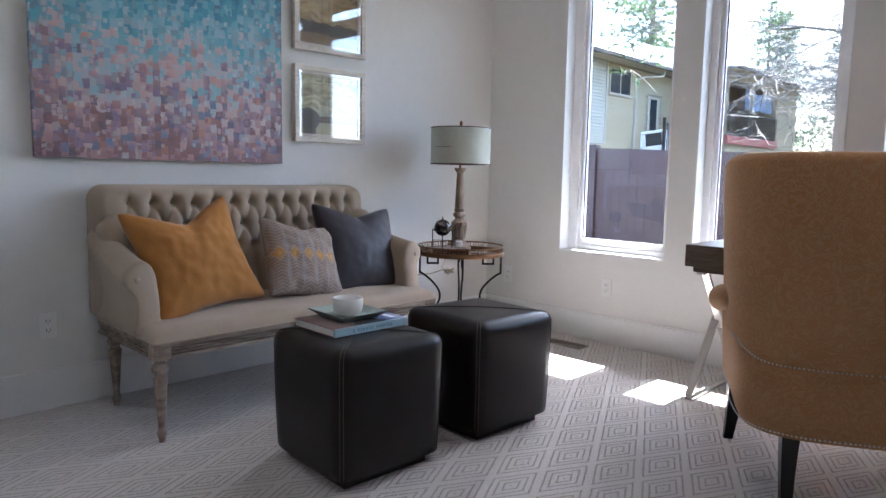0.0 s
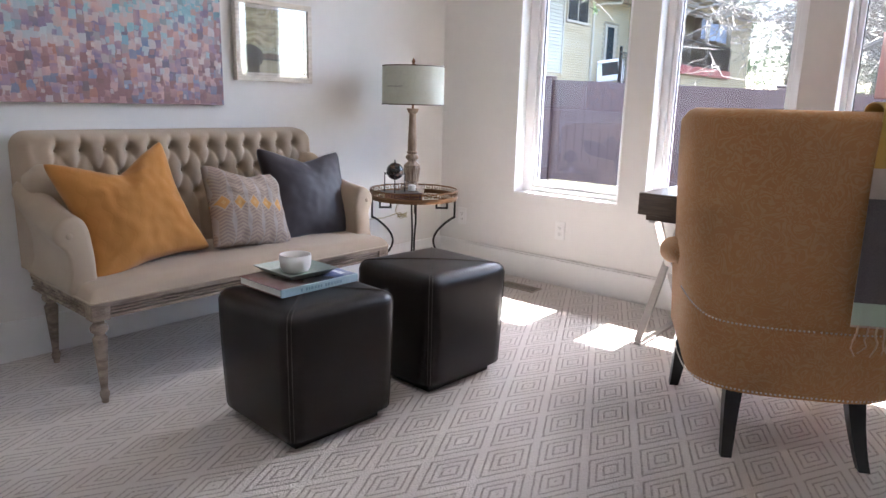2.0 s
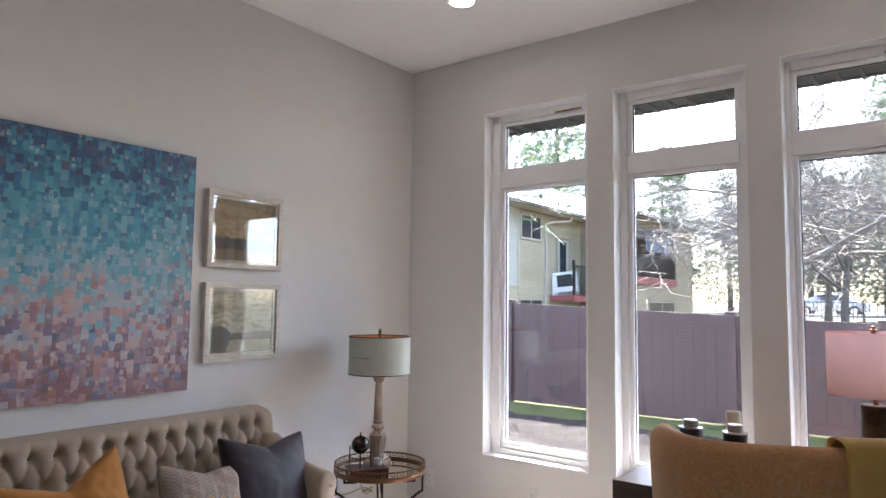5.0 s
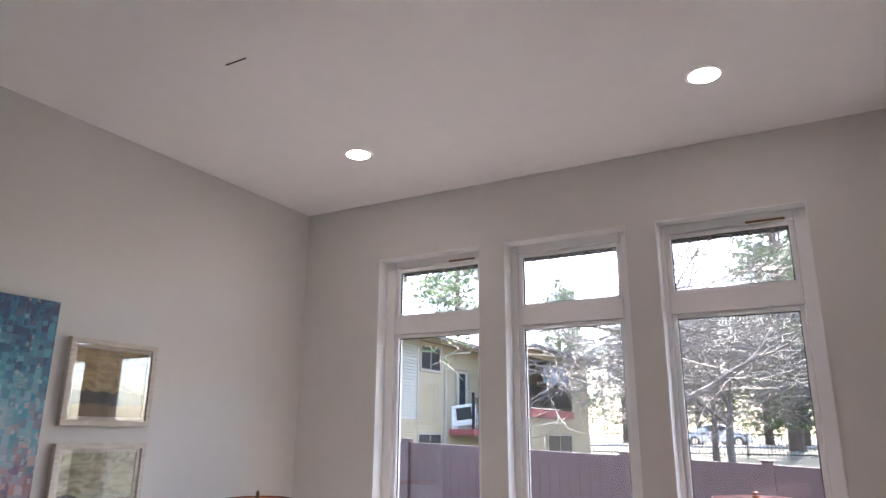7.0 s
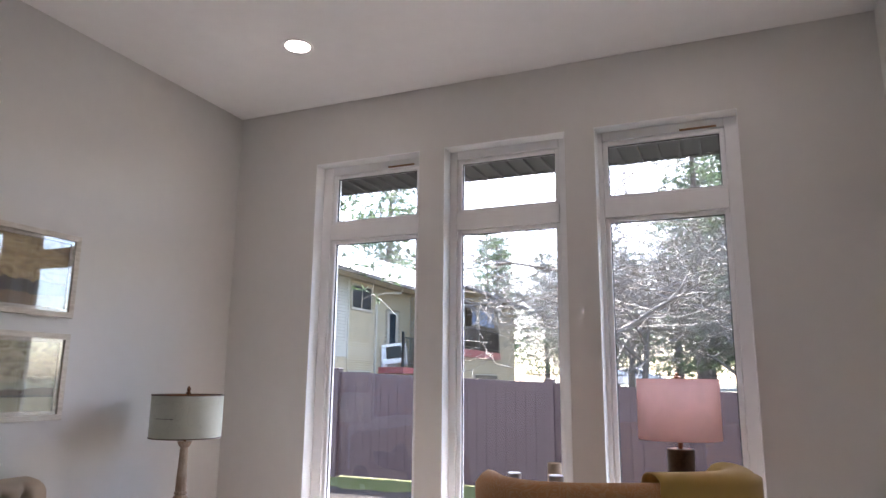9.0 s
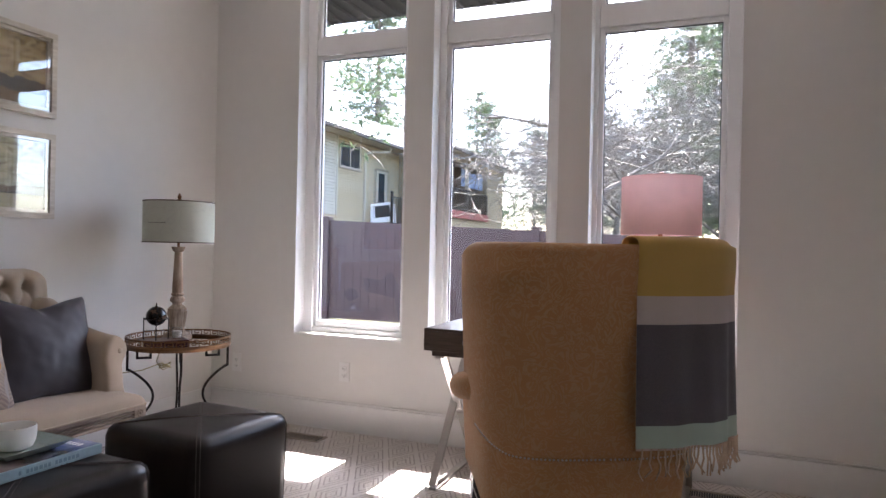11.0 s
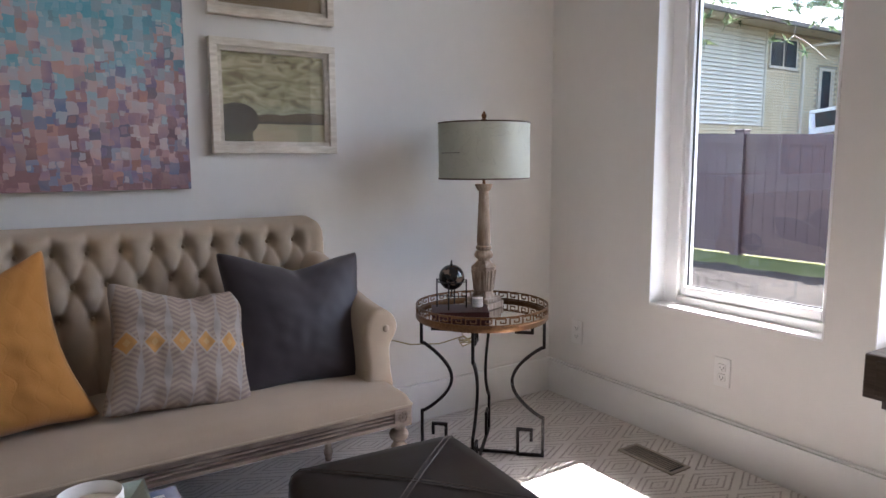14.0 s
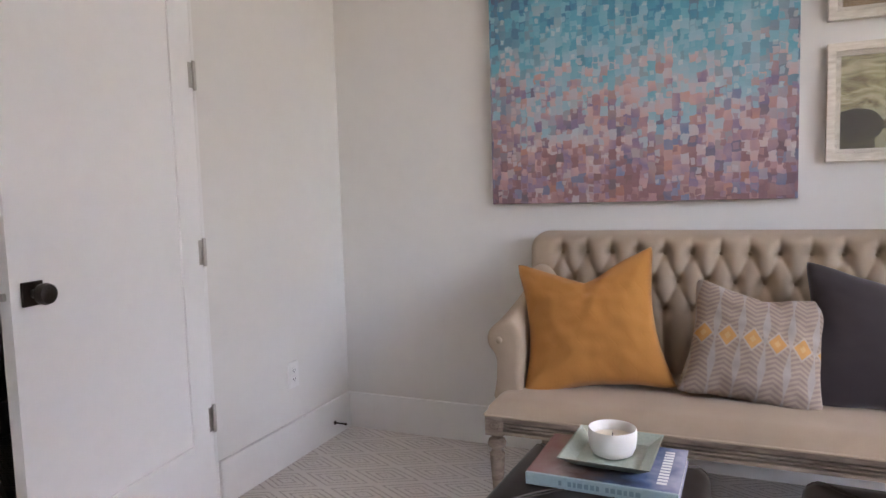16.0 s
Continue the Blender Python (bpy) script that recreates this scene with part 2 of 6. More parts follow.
def setting(name, bm, material, label, category, smooth=False):
    return tagged(part(name, bm, material, None, "", smooth), label, category, "", "structure")


# ---- room ----
W, L, H = 3.88, 3.79, 3.272
WINDOWS = ((0.650, 1.407), (1.574, 2.320), (2.487, 3.228))
PANES = ((0.746, 1.338), (1.647, 2.235), (2.542, 3.135))
SILL, HEAD = 0.570, 2.858
T = 0.22

setting("floor", boxes((-0.2, W + 0.2, -5.6, T - 0.02, -0.2, 0)), M_CARPET, "grey and cream loop-pile carpet with nested diamonds", "carpet")
setting("ceiling", boxes((-0.2, W + 0.2, -5.6, T, H, H + 0.2)), M_CEIL, "plain white painted ceiling with recessed lights", "ceiling")
setting("wall_west", boxes((-0.2, 0, -5.6, T, 0, H)), M_WALL, "off-white painted wall behind the settee", "wall")
setting("wall_east", boxes((W, W + 0.2, -5.6, T, 0, H)), M_WALL, "plain off-white painted side wall", "wall")
xs = [0.0, *(v for w in WINDOWS for v in w), W]
segs = [(xs[i], xs[i + 1], 0, T, 0, H) for i in range(0, len(xs), 2)]
for a, b_ in WINDOWS:
    segs += [(a, b_, 0, T, 0, SILL), (a, b_, 0, T, HEAD, H)]
setting("wall_north", boxes(*segs), M_WALL, "off-white painted wall with three tall windows", "wall")
DOOR_X0, DOOR_X1, DOOR_H = 0.955, 1.765, 2.44
ENTRY_X0, ENTRY_X1 = 2.72, 3.72
setting("wall_south", boxes((0, DOOR_X0, -L - 0.13, -L, 0, H), (DOOR_X0, DOOR_X1, -L - 0.13, -L, DOOR_H, H), (DOOR_X1, ENTRY_X0, -L - 0.13, -L, 0, H),
        (ENTRY_X0, ENTRY_X1, -L - 0.13, -L, 2.44, H), (ENTRY_X1, W, -L - 0.13, -L, 0, H)), M_WALL, "off-white painted wall with a door", "wall")
setting("wall_hall", boxes((0, W, -5.6, -5.4, 0, H)), M_WALL, "plain wall closing the hall behind", "wall")
setting("wall_hall_side", boxes((1.95, 2.05, -5.4, -L - 0.13, 0, H)), M_WALL, "plain wall between closet and hall", "wall")
BH = 0.178


def baseboard(name, x0, x1, y0, y1):
    bm = boxes((x0, x1, y0, y1, 0, BH), bevel=0.003)
    setting(name, bm, M_TRIM, "tall flat white painted baseboard", "baseboard")


# The groove below the top edge is added to imitate a line of shade.
north = boxes((0.016, W - 0.016, -0.016, 0, 0, BH - 0.013), (0.016, W - 0.016, -0.003, 0, BH - 0.013, BH - 0.005), (0.016, W - 0.016, -0.016, 0, BH - 0.005, BH))
setting("baseboard_north", north, M_TRIM, "tall flat white painted baseboard with a fine shadow line", "baseboard")
baseboard("baseboard_west", 0, 0.016, -L, 0)
baseboard("baseboard_east", W - 0.016, W, -L, 0)
baseboard("baseboard_south", 0.016, DOOR_X0 - 0.012, -L, -L + 0.016)
baseboard("baseboard_south_b", DOOR_X1 + 0.06, ENTRY_X0 - 0.06, -L, -L + 0.016)
baseboard("baseboard_closet", 0, 1.95, -5.4, -5.384)


def window(i, a, b_, g0, g1):
    """a, b_: the opening in the wall; g0, g1: the edges of the glass."""
    w = thing("window_%d" % i, pose(0, 0, 0), "tall white vinyl window with a transom light", "window", "", "structure")
    y0, y1 = 0.095, 0.17
    k = 0.026
    f0, f1 = g0 - k, g1 + k
    fr = bmesh.new()
    for x0, x1, z0, z1 in ((a, f0, SILL, HEAD), (f1, b_, SILL, HEAD), (f0, f1, SILL, SILL + 0.045), (f0, f1, HEAD - 0.055, HEAD), (f0, f1, 2.352, 2.462)):
        box(fr, x0 + 0.001, x1 - 0.001, y0, y1, z0 + 0.001, z1 - 0.001, bevel=0.004)
    part("window_frame", fr, M_FRAME, w)
    for z0, z1 in ((SILL + 0.045, 2.352), (2.462, HEAD - 0.055)):
        s = bmesh.new()
        kb = 0.042 if z0 < 1 else 0.022
        for q in ((f0, g0, z0, z1), (g1, f1, z0, z1), (g0, g1, z0, z0 + kb), (g0, g1, z1 - 0.024, z1)):
            box(s, q[0], q[1], y0 + 0.016, y1 - 0.005, q[2], q[3], bevel=0.005)
        sash = part("sash", s, M_FRAME, w)
        gk = bmesh.new()
        for q in ((g0, g0 + 0.005, z0 + kb, z1 - 0.024), (g1 - 0.005, g1, z0 + kb, z1 - 0.024), (g0 + 0.005, g1 - 0.005, z0 + kb, z0 + kb + 0.005), (g0 + 0.005, g1 - 0.005, z1 - 0.029, z1 - 0.024)):
            box(gk, q[0], q[1], 0.130, 0.138, q[2], q[3])
        part("gasket", gk, M_DARK, sash, "thin black glazing gasket")
        p = part("pane", boxes((g0 - 0.004, g1 + 0.004, 0.139, 0.143, z0 + kb - 0.004, z1 - 0.020)), M_GLASS, sash, "clear window glass")
        p.visible_shadow = False
    part("window_sill", boxes((a + 0.002, b_ - 0.002, -0.004, 0.095, SILL, SILL + 0.012), bevel=0.003), M_TRIM, w)
    # Liner whiter than the wall: light on jambs and head put into colour.
    part("light_liner", boxes((a, a + 0.004, -0.003, 0.095, SILL + 0.012, HEAD - 0.004), (b_ - 0.004, b_, -0.003, 0.095, SILL + 0.012, HEAD - 0.004), (a, b_, -0.003, 0.095, HEAD - 0.004, HEAD)), M_FRAME, w, "thin white liner added to imitate light on jambs and head")
    if i != 2:
        part("sticker", boxes((g1 - 0.20, g1 - 0.012, 0.092, 0.0945, HEAD - 0.052, HEAD - 0.040)), M_LABEL, w, "narrow brown paper strip stuck to the head")
    ex = bmesh.new()
    for q in ((a - 0.07, a, SILL - 0.07, HEAD + 0.07), (b_, b_ + 0.07, SILL - 0.07, HEAD + 0.07), (a, b_, SILL - 0.07, SILL), (a, b_, HEAD, HEAD + 0.07)):
        box(ex, q[0], q[1], T, T + 0.02, q[2], q[3])
    part("outer_trim", ex, M_FRAME, w)


for i_, ((a_, c_), (d_, e_)) in enumerate(zip(WINDOWS, PANES)):
    window(i_ + 1, a_, c_, d_, e_)

# ---- door ----
door = thing("door_1", pose(DOOR_X0 + 0.006, -L + 0.004, 0, 0, 0, 8), "white painted two-panel door standing slightly ajar", "door", "", "structure")
DW = DOOR_X1 - DOOR_X0 - 0.012
leaf = bmesh.new()
st, th = 0.115, 0.036
for q in ((0, st, 0.012, 2.425), (DW - st, DW, 0.012, 2.425), (st, DW - st, 0.012, 0.285), (st, DW - st, 2.425 - st, 2.425)):
    box(leaf, q[0], q[1], -th, 0, q[2], q[3])
box(leaf, st, DW - st, -th + 0.008, -0.008, 0.285, 2.425 - st)
part("leaf", leaf, M_DOOR, door)
for z in (0.352, 0.978, 1.615, 2.245):
    hb = bmesh.new()
    lathe(hb, [(0, -0.052), (0.005, -0.052), (0.007, -0.048), (0.007, 0.048), (0.005, 0.052), (0, 0.052)], 12, (-0.004, 0.006, z))
    box(hb, -0.003, 0.022, -0.0005, 0.002, z - 0.045, z + 0.045)
    part("hinge", hb, M_NICKEL, door, "", True)
kx = DW - 0.062
for side in (1, -1):
    y = 0 if side > 0 else -th
    rose = part("rose", boxes((kx - 0.032, kx + 0.032, min(y, y + side * 0.008), max(y, y + side * 0.008), 0.908, 0.972), bevel=0.002), M_BRONZE, door, "square dark bronze rosette")
    kb_ = bmesh.new()
    lathe(kb_, [(0, 0.0), (0.012, 0.0), (0.012, 0.022), (0.018, 0.03), (0.027, 0.036), (0.029, 0.05), (0.026, 0.06), (0.018, 0.063), (0, 0.063)], 24)
    bmesh.ops.transform(kb_, matrix=pose(kx, y, 0.94, -90 * side), verts=kb_.verts)
    part("knob", kb_, M_BRONZE, door, "round dark bronze door knob", True)
part("latch", boxes((DW, DW + 0.011, -0.026, -0.012, 0.93, 0.95), bevel=0.002), M_NICKEL, door)
jam = bmesh.new()
for q in ((DOOR_X0 - 0.012, DOOR_X0 + 0.003, 0, DOOR_H), (DOOR_X1 - 0.003, DOOR_X1 + 0.06, 0, DOOR_H + 0.06), (DOOR_X0 - 0.012, DOOR_X1 - 0.003, DOOR_H - 0.005, DOOR_H + 0.06)):
    box(jam, q[0], q[1], -L - 0.13, -L + 0.012 if q[0] > 1 else -L + 0.002, q[2], q[3])
setting("trim_door", jam, M_TRIM, "white painted door jamb and casing", "door trim")
entry = bmesh.new()
for q in ((ENTRY_X0 - 0.06, ENTRY_X0 + 0.003, 0, 2.5), (ENTRY_X1 - 0.003, ENTRY_X1 + 0.06, 0, 2.5), (ENTRY_X0 + 0.003, ENTRY_X1 - 0.003, 2.437, 2.5)):
    box(entry, q[0], q[1], -L - 0.14, -L + 0.012, q[2], q[3])
setting("trim_entry", entry, M_TRIM, "white painted casing of the room's entrance", "door trim")

# ---- recessed lights, with an added rear pair ----


def emitter(name, color, strength):
    m = bpy.data.materials.new(name)
    m.use_nodes = True
    nt = m.node_tree
    nt.nodes.remove(nt.nodes["Principled BSDF"])
    e = node(nt, "ShaderNodeEmission", Color=(*color, 1), Strength=strength)
    nt.links.new(e.outputs[0], nt.nodes["Material Output"].inputs["Surface"])
    return m


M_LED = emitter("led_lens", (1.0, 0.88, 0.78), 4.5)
# The rear pair at y -3.03 is unseen, added to brighten the room.
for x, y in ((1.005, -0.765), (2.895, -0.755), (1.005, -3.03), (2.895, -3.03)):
    rl = thing("recessed_light", pose(x, y, H), "round recessed ceiling light switched on, rear pair an unseen fill", "ceiling light", "recessed lights")
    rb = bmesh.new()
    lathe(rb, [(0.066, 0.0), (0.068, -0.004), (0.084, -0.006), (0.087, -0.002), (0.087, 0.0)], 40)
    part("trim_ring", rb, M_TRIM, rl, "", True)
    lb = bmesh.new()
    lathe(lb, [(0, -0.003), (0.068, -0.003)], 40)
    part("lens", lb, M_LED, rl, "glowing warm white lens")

# ---- furniture materials ----


def linen(name, color, rough=0.9, weave=420.0, vary=0.1, bump=0.25, spec=0.15, quilt=False):
    m, nt, b = plain(name, rough)
    vec, x, y, z = object_xyz(nt)
    n1 = node(nt, "ShaderNodeTexNoise", [("Vector", vec)], Scale=9.0, Detail=5.0)
    n2 = node(nt, "ShaderNodeTexNoise", [("Vector", vec)], Scale=weave, Detail=2.0)
    c = Vector(color)
    col = blend(nt, n1.outputs["Fac"], tuple(c * (1 - vary)), tuple(c * (1 + vary)))
    col = blend(nt, calc(nt, 'MULTIPLY', n2.outputs["Fac"], 0.5), col, tuple(c * 0.75))
    nt.links.new(col, b.inputs["Base Color"])
    high = n2.outputs["Fac"]
    if quilt:
        # embossed wavy lines, 55 mm apart
        wave = calc(nt, 'MULTIPLY', calc(nt, 'SINE', calc(nt, 'MULTIPLY', z, 68.0)), 0.22)
        away = calc(nt, 'ABSOLUTE', calc(nt, 'SUBTRACT', calc(nt, 'FRACT', calc(nt, 'ADD', calc(nt, 'DIVIDE', x, 0.055), wave)), 0.5))
        ridge = node(nt, "ShaderNodeMapRange", [("Value", away)], **{"From Min": 0.0, "From Max": 0.09, "To Min": -0.7, "To Max": 0.0})
        high = calc(nt, 'ADD', high, ridge.outputs[0])
    bp = node(nt, "ShaderNodeBump", [("Height", high)], Strength=bump, Distance=0.002)
    nt.links.new(bp.outputs[0], b.inputs["Normal"])
    b.inputs["Specular IOR Level"].default_value = spec
    b.inputs["Sheen Weight"].default_value = 0.15
    return m


def wood(name, a, b_, rough=0.55, axis=(1, 14, 14)):
    m, nt, b = plain(name, rough)
    co = nt.nodes.new("ShaderNodeTexCoord")
    mp = node(nt, "ShaderNodeMapping", [("Vector", co.outputs["Object"])], Scale=axis)
    n1 = node(nt, "ShaderNodeTexNoise", [("Vector", mp.outputs[0])], Scale=6.0, Detail=8.0, Roughness=0.65)
    n2 = node(nt, "ShaderNodeTexNoise", [("Vector", co.outputs["Object"])], Scale=5.0, Detail=3.0)
    f = calc(nt, 'ADD', calc(nt, 'MULTIPLY', n1.outputs["Fac"], 0.8), calc(nt, 'MULTIPLY', n2.outputs["Fac"], 0.3))
    col = ramp(nt, f, [(0.40, a), (0.68, b_)])
    nt.links.new(col, b.inputs["Base Color"])
    bp = node(nt, "ShaderNodeBump", [("Height", n1.outputs["Fac"])], Strength=0.25, Distance=0.002)
    nt.links.new(bp.outputs[0], b.inputs["Normal"])
    return m


def leather(name, color):
    m, nt, b = plain(name, 0.32)
    b.inputs["Specular IOR Level"].default_value = 0.30
    vec, x, y, z = object_xyz(nt)
    n1 = node(nt, "ShaderNodeTexNoise", [("Vector", vec)], Scale=7.0, Detail=5.0)
    n2 = node(nt, "ShaderNodeTexNoise", [("Vector", vec)], Scale=150.0, Detail=3.0)
    c = Vector(color)
    nt.links.new(blend(nt, n1.outputs["Fac"], tuple(c * 0.6), tuple(c * 1.5)), b.inputs["Base Color"])
    ro = node(nt, "ShaderNodeMapRange", [("Value", n1.outputs["Fac"])], **{"From Min": 0.3, "From Max": 0.7, "To Min": 0.31, "To Max": 0.38})
    nt.links.new(ro.outputs[0], b.inputs["Roughness"])
    bp = node(nt, "ShaderNodeBump", [("Height", n2.outputs["Fac"])], Strength=0.08, Distance=0.002)
    nt.links.new(bp.outputs[0], b.inputs["Normal"])
    return m


def damask(name):
    """Tan velvet with faint scrolls."""
    m, nt, b = plain(name, 0.75)
    vec, x, y, z = object_xyz(nt)
    n0 = node(nt, "ShaderNodeTexNoise", [("Vector", vec)], Scale=15.0, Detail=2.0, Distortion=2.2)
    n1 = node(nt, "ShaderNodeTexNoise", [("Vector", vec)], Scale=3.0, Detail=4.0)
    n3 = node(nt, "ShaderNodeTexNoise", [("Vector", vec)], Scale=60.0, Detail=3.0)
    # scrolls: the contour bands of a slow noise, broken up by a finer one
    band = calc(nt, 'ABSOLUTE', calc(nt, 'SUBTRACT', calc(nt, 'FRACT', calc(nt, 'MULTIPLY', n0.outputs["Fac"], 6.0)), 0.5))
    scroll = ramp(nt, calc(nt, 'ADD', band, calc(nt, 'MULTIPLY', calc(nt, 'SUBTRACT', n3.outputs["Fac"], 0.5), 0.35)), [(0.08, (1, 1, 1)), (0.28, (0, 0, 0))])
    base = blend(nt, n1.outputs["Fac"], (0.41, 0.185, 0.066), (0.52, 0.27, 0.115))
    col = blend(nt, calc(nt, 'MULTIPLY', scroll, 0.42), base, (0.53, 0.38, 0.22))
    col = blend(nt, calc(nt, 'MULTIPLY', n3.outputs["Fac"], 0.20), col, (0.36, 0.24, 0.14))
    nt.links.new(col, b.inputs["Base Color"])
    n2 = node(nt, "ShaderNodeTexNoise", [("Vector", vec)], Scale=350.0, Detail=2.0)
    bp = node(nt, "ShaderNodeBump", [("Height", calc(nt, 'ADD', n2.outputs["Fac"], scroll))], Strength=0.15, Distance=0.002)
    nt.links.new(bp.outputs[0], b.inputs["Normal"])
    b.inputs["Sheen Weight"].default_value = 0.15
    b.inputs["Sheen Tint"].default_value = (0.9, 0.75, 0.5, 1)
    b.inputs["Specular IOR Level"].default_value = 0.15
    return m


M_LINEN = linen("oatmeal_linen", (0.44, 0.345, 0.255))
M_MUSTARD = linen("mustard_cotton", (0.46, 0.205, 0.050), 0.85, 300, quilt=True)
M_CHARCOAL = linen("charcoal_satin", (0.042, 0.032, 0.036), 0.50, 300, 0.12, 0.10, 0.28)
M_GREYWOOD = wood("weathered_grey_wood", (0.15, 0.105, 0.078), (0.40, 0.315, 0.24), 0.75, (5, 1.0, 5))
M_LEATHER = leather("dark_brown_leather", (0.013, 0.0088, 0.0075))
M_STITCH = mat("seam_thread", (0.075, 0.06, 0.052), 0.6, vary=0.3, scale=60)
M_BLACKWOOD = mat("black_stained_wood", (0.012, 0.010, 0.009), 0.3, vary=0.3, scale=10)
M_DAMASK = damask("tan_damask")
M_NAIL = mat("pewter_nailhead", (0.55, 0.52, 0.48), 0.3, 1.0)
M_DESK = wood("smoked_oak", (0.06, 0.043, 0.032), (0.14, 0.10, 0.072), 0.40)
M_IRON = mat("wrought_iron", (0.022, 0.018, 0.017), 0.45, 0.6, vary=0.3, scale=25, bump=0.2)
M_GOLD = mat("antique_brass", (0.22, 0.12, 0.06), 0.38, 0.8, vary=0.45, scale=18)
M_MIRROR = mat("antiqued_mirror", (0.72, 0.70, 0.66), 0.06, 1.0, vary=0.1, scale=12)
M_PALEWOOD = wood("limed_turned_wood", (0.24, 0.16, 0.11), (0.50, 0.40, 0.31), 0.7, (10, 10, 1.5))


def zig_material():
    """Pillow cloth: columns of grey chevrons, with a row of ochre lozenges."""
    m, nt, b = plain("chevron_cloth", 0.9)
    vec, x, y, z = object_xyz(nt)
    col = calc(nt, 'FRACT', calc(nt, 'DIVIDE', calc(nt, 'ADD', x, 0.5), 0.074))
    tri = calc(nt, 'ABSOLUTE', calc(nt, 'SUBTRACT', col, 0.5))
    up = calc(nt, 'ABSOLUTE', calc(nt, 'SUBTRACT', z, 0.0))
    ch = calc(nt, 'FRACT', calc(nt, 'SUBTRACT', calc(nt, 'DIVIDE', up, 0.016), calc(nt, 'MULTIPLY', tri, 2.4)))
    line = calc(nt, 'GREATER_THAN', ch, 0.5)
    leafw = calc(nt, 'ABSOLUTE', calc(nt, 'SUBTRACT', calc(nt, 'FRACT', calc(nt, 'DIVIDE', calc(nt, 'ADD', z, 1.0), 0.14)), 0.5))
    gap = calc(nt, 'GREATER_THAN', tri, calc(nt, 'ADD', 0.33, calc(nt, 'MULTIPLY', leafw, 0.30)))
    c1 = blend(nt, line, (0.36, 0.275, 0.215), (0.275, 0.20, 0.16))
    c2 = blend(nt, gap, c1, (0.36, 0.31, 0.275))
    di = calc(nt, 'ADD', calc(nt, 'MULTIPLY', tri, 0.074), calc(nt, 'MULTIPLY', up, 0.8))
    d0 = calc(nt, 'LESS_THAN', di, 0.033)
    d1 = calc(nt, 'LESS_THAN', di, 0.027)
    d2 = calc(nt, 'LESS_THAN', di, 0.010)
    c2 = blend(nt, d0, c2, (0.42, 0.345, 0.285))
    c3 = blend(nt, d1, c2, (0.56, 0.27, 0.06))
    c4 = blend(nt, d2, c3, (0.60, 0.36, 0.13))
    n2 = node(nt, "ShaderNodeTexNoise", [("Vector", vec)], Scale=350.0, Detail=2.0)
    c5 = blend(nt, calc(nt, 'MULTIPLY', n2.outputs["Fac"], 0.4), c4, (0.30, 0.27, 0.25))
    nt.links.new(c5, b.inputs["Base Color"])
    bp = node(nt, "ShaderNodeBump", [("Height", calc(nt, 'ADD', n2.outputs["Fac"], line))], Strength=0.25, Distance=0.002)
    nt.links.new(bp.outputs[0], b.inputs["Normal"])
    b.inputs["Specular IOR Level"].default_value = 0.15
    return m


M_CHEVRON = zig_material()


def wpart(name, bm, material, owner, label="", smooth=False):
    """A part drawn in world metres under a thing."""
    bmesh.ops.transform(bm, matrix=owner.matrix_basis.inverted(), verts=bm.verts)
    return part(name, bm, material, owner, label, smooth)


def smoothstep(a, b_, v):
    t = max(0.0, min(1.0, (v - a) / (b_ - a)))
    return t * t * (3 - 2 * t)


# ---- settee ----
SY0, SY1 = -2.79, -1.305
sofa = thing("settee", pose(0.42, (SY0 + SY1) / 2, 0), "oatmeal linen settee with button-tufted back and grey wooden legs", "settee")


def back_front(y, z):
    p = (y - SY0 - 0.148) / 0.1
    q = (0.912 - z) / 0.216
    if z > 0.912 or z < 0.696:
        fold = abs(math.sin(math.pi * p)) ** 0.6
        fold = fold * (1 - smoothstep(0.955, 0.99, z)) + 0.85 * smoothstep(0.955, 0.99, z)
    else:
        fold = (abs(math.sin(math.pi * (p + q))) * abs(math.sin(math.pi * (p - q)))) ** 0.40
    d2 = 1.0
    for r in range(3):
        o = 0.5 * (r % 2)
        k = min(max(round(p - o), 0), 12 - (r % 2))
        d2 = min(d2, ((p - o - k) * 0.1) ** 2 + (z - 0.912 + 0.108 * r) ** 2)
    h = 0.45 * fold + 0.55 * (1 - math.exp(-d2 / 0.022 ** 2))
    side = min(smoothstep(SY0 + 0.02, SY0 + 0.14, y), smoothstep(SY1 - 0.02, SY1 - 0.14, y))
    h = h * side + 0.8 * (1 - side)
    return 0.116 + (0.99 - z) * 0.13 + 0.058 * h


def back_point(u, v):
    y = SY0 + (SY1 - SY0) * u
    zt, zb, r = 0.995, 0.42, 0.07
    z = zb + (zt - zb) * v
    yy = min(max(y, SY0 + r), SY1 - r)
    zz = min(z, zt - r)
    dy, dz = y - yy, z - zz
    if dz > 0 and abs(dy) > 0:
        k = max(abs(dy), dz) / math.hypot(dy, dz)
        y, z = yy + dy * k, zz + dz * k
        edge = r - math.hypot(y - yy, z - zz)
    else:
        edge = min(y - SY0, SY1 - y, zt - z)
    e = min(1.0, max(0.0, edge / 0.045))
    f = math.sqrt(max(0.0, 1 - (1 - e) ** 2))
    return Vector((0.055 + (back_front(y, z) - 0.055) * f, y, z))


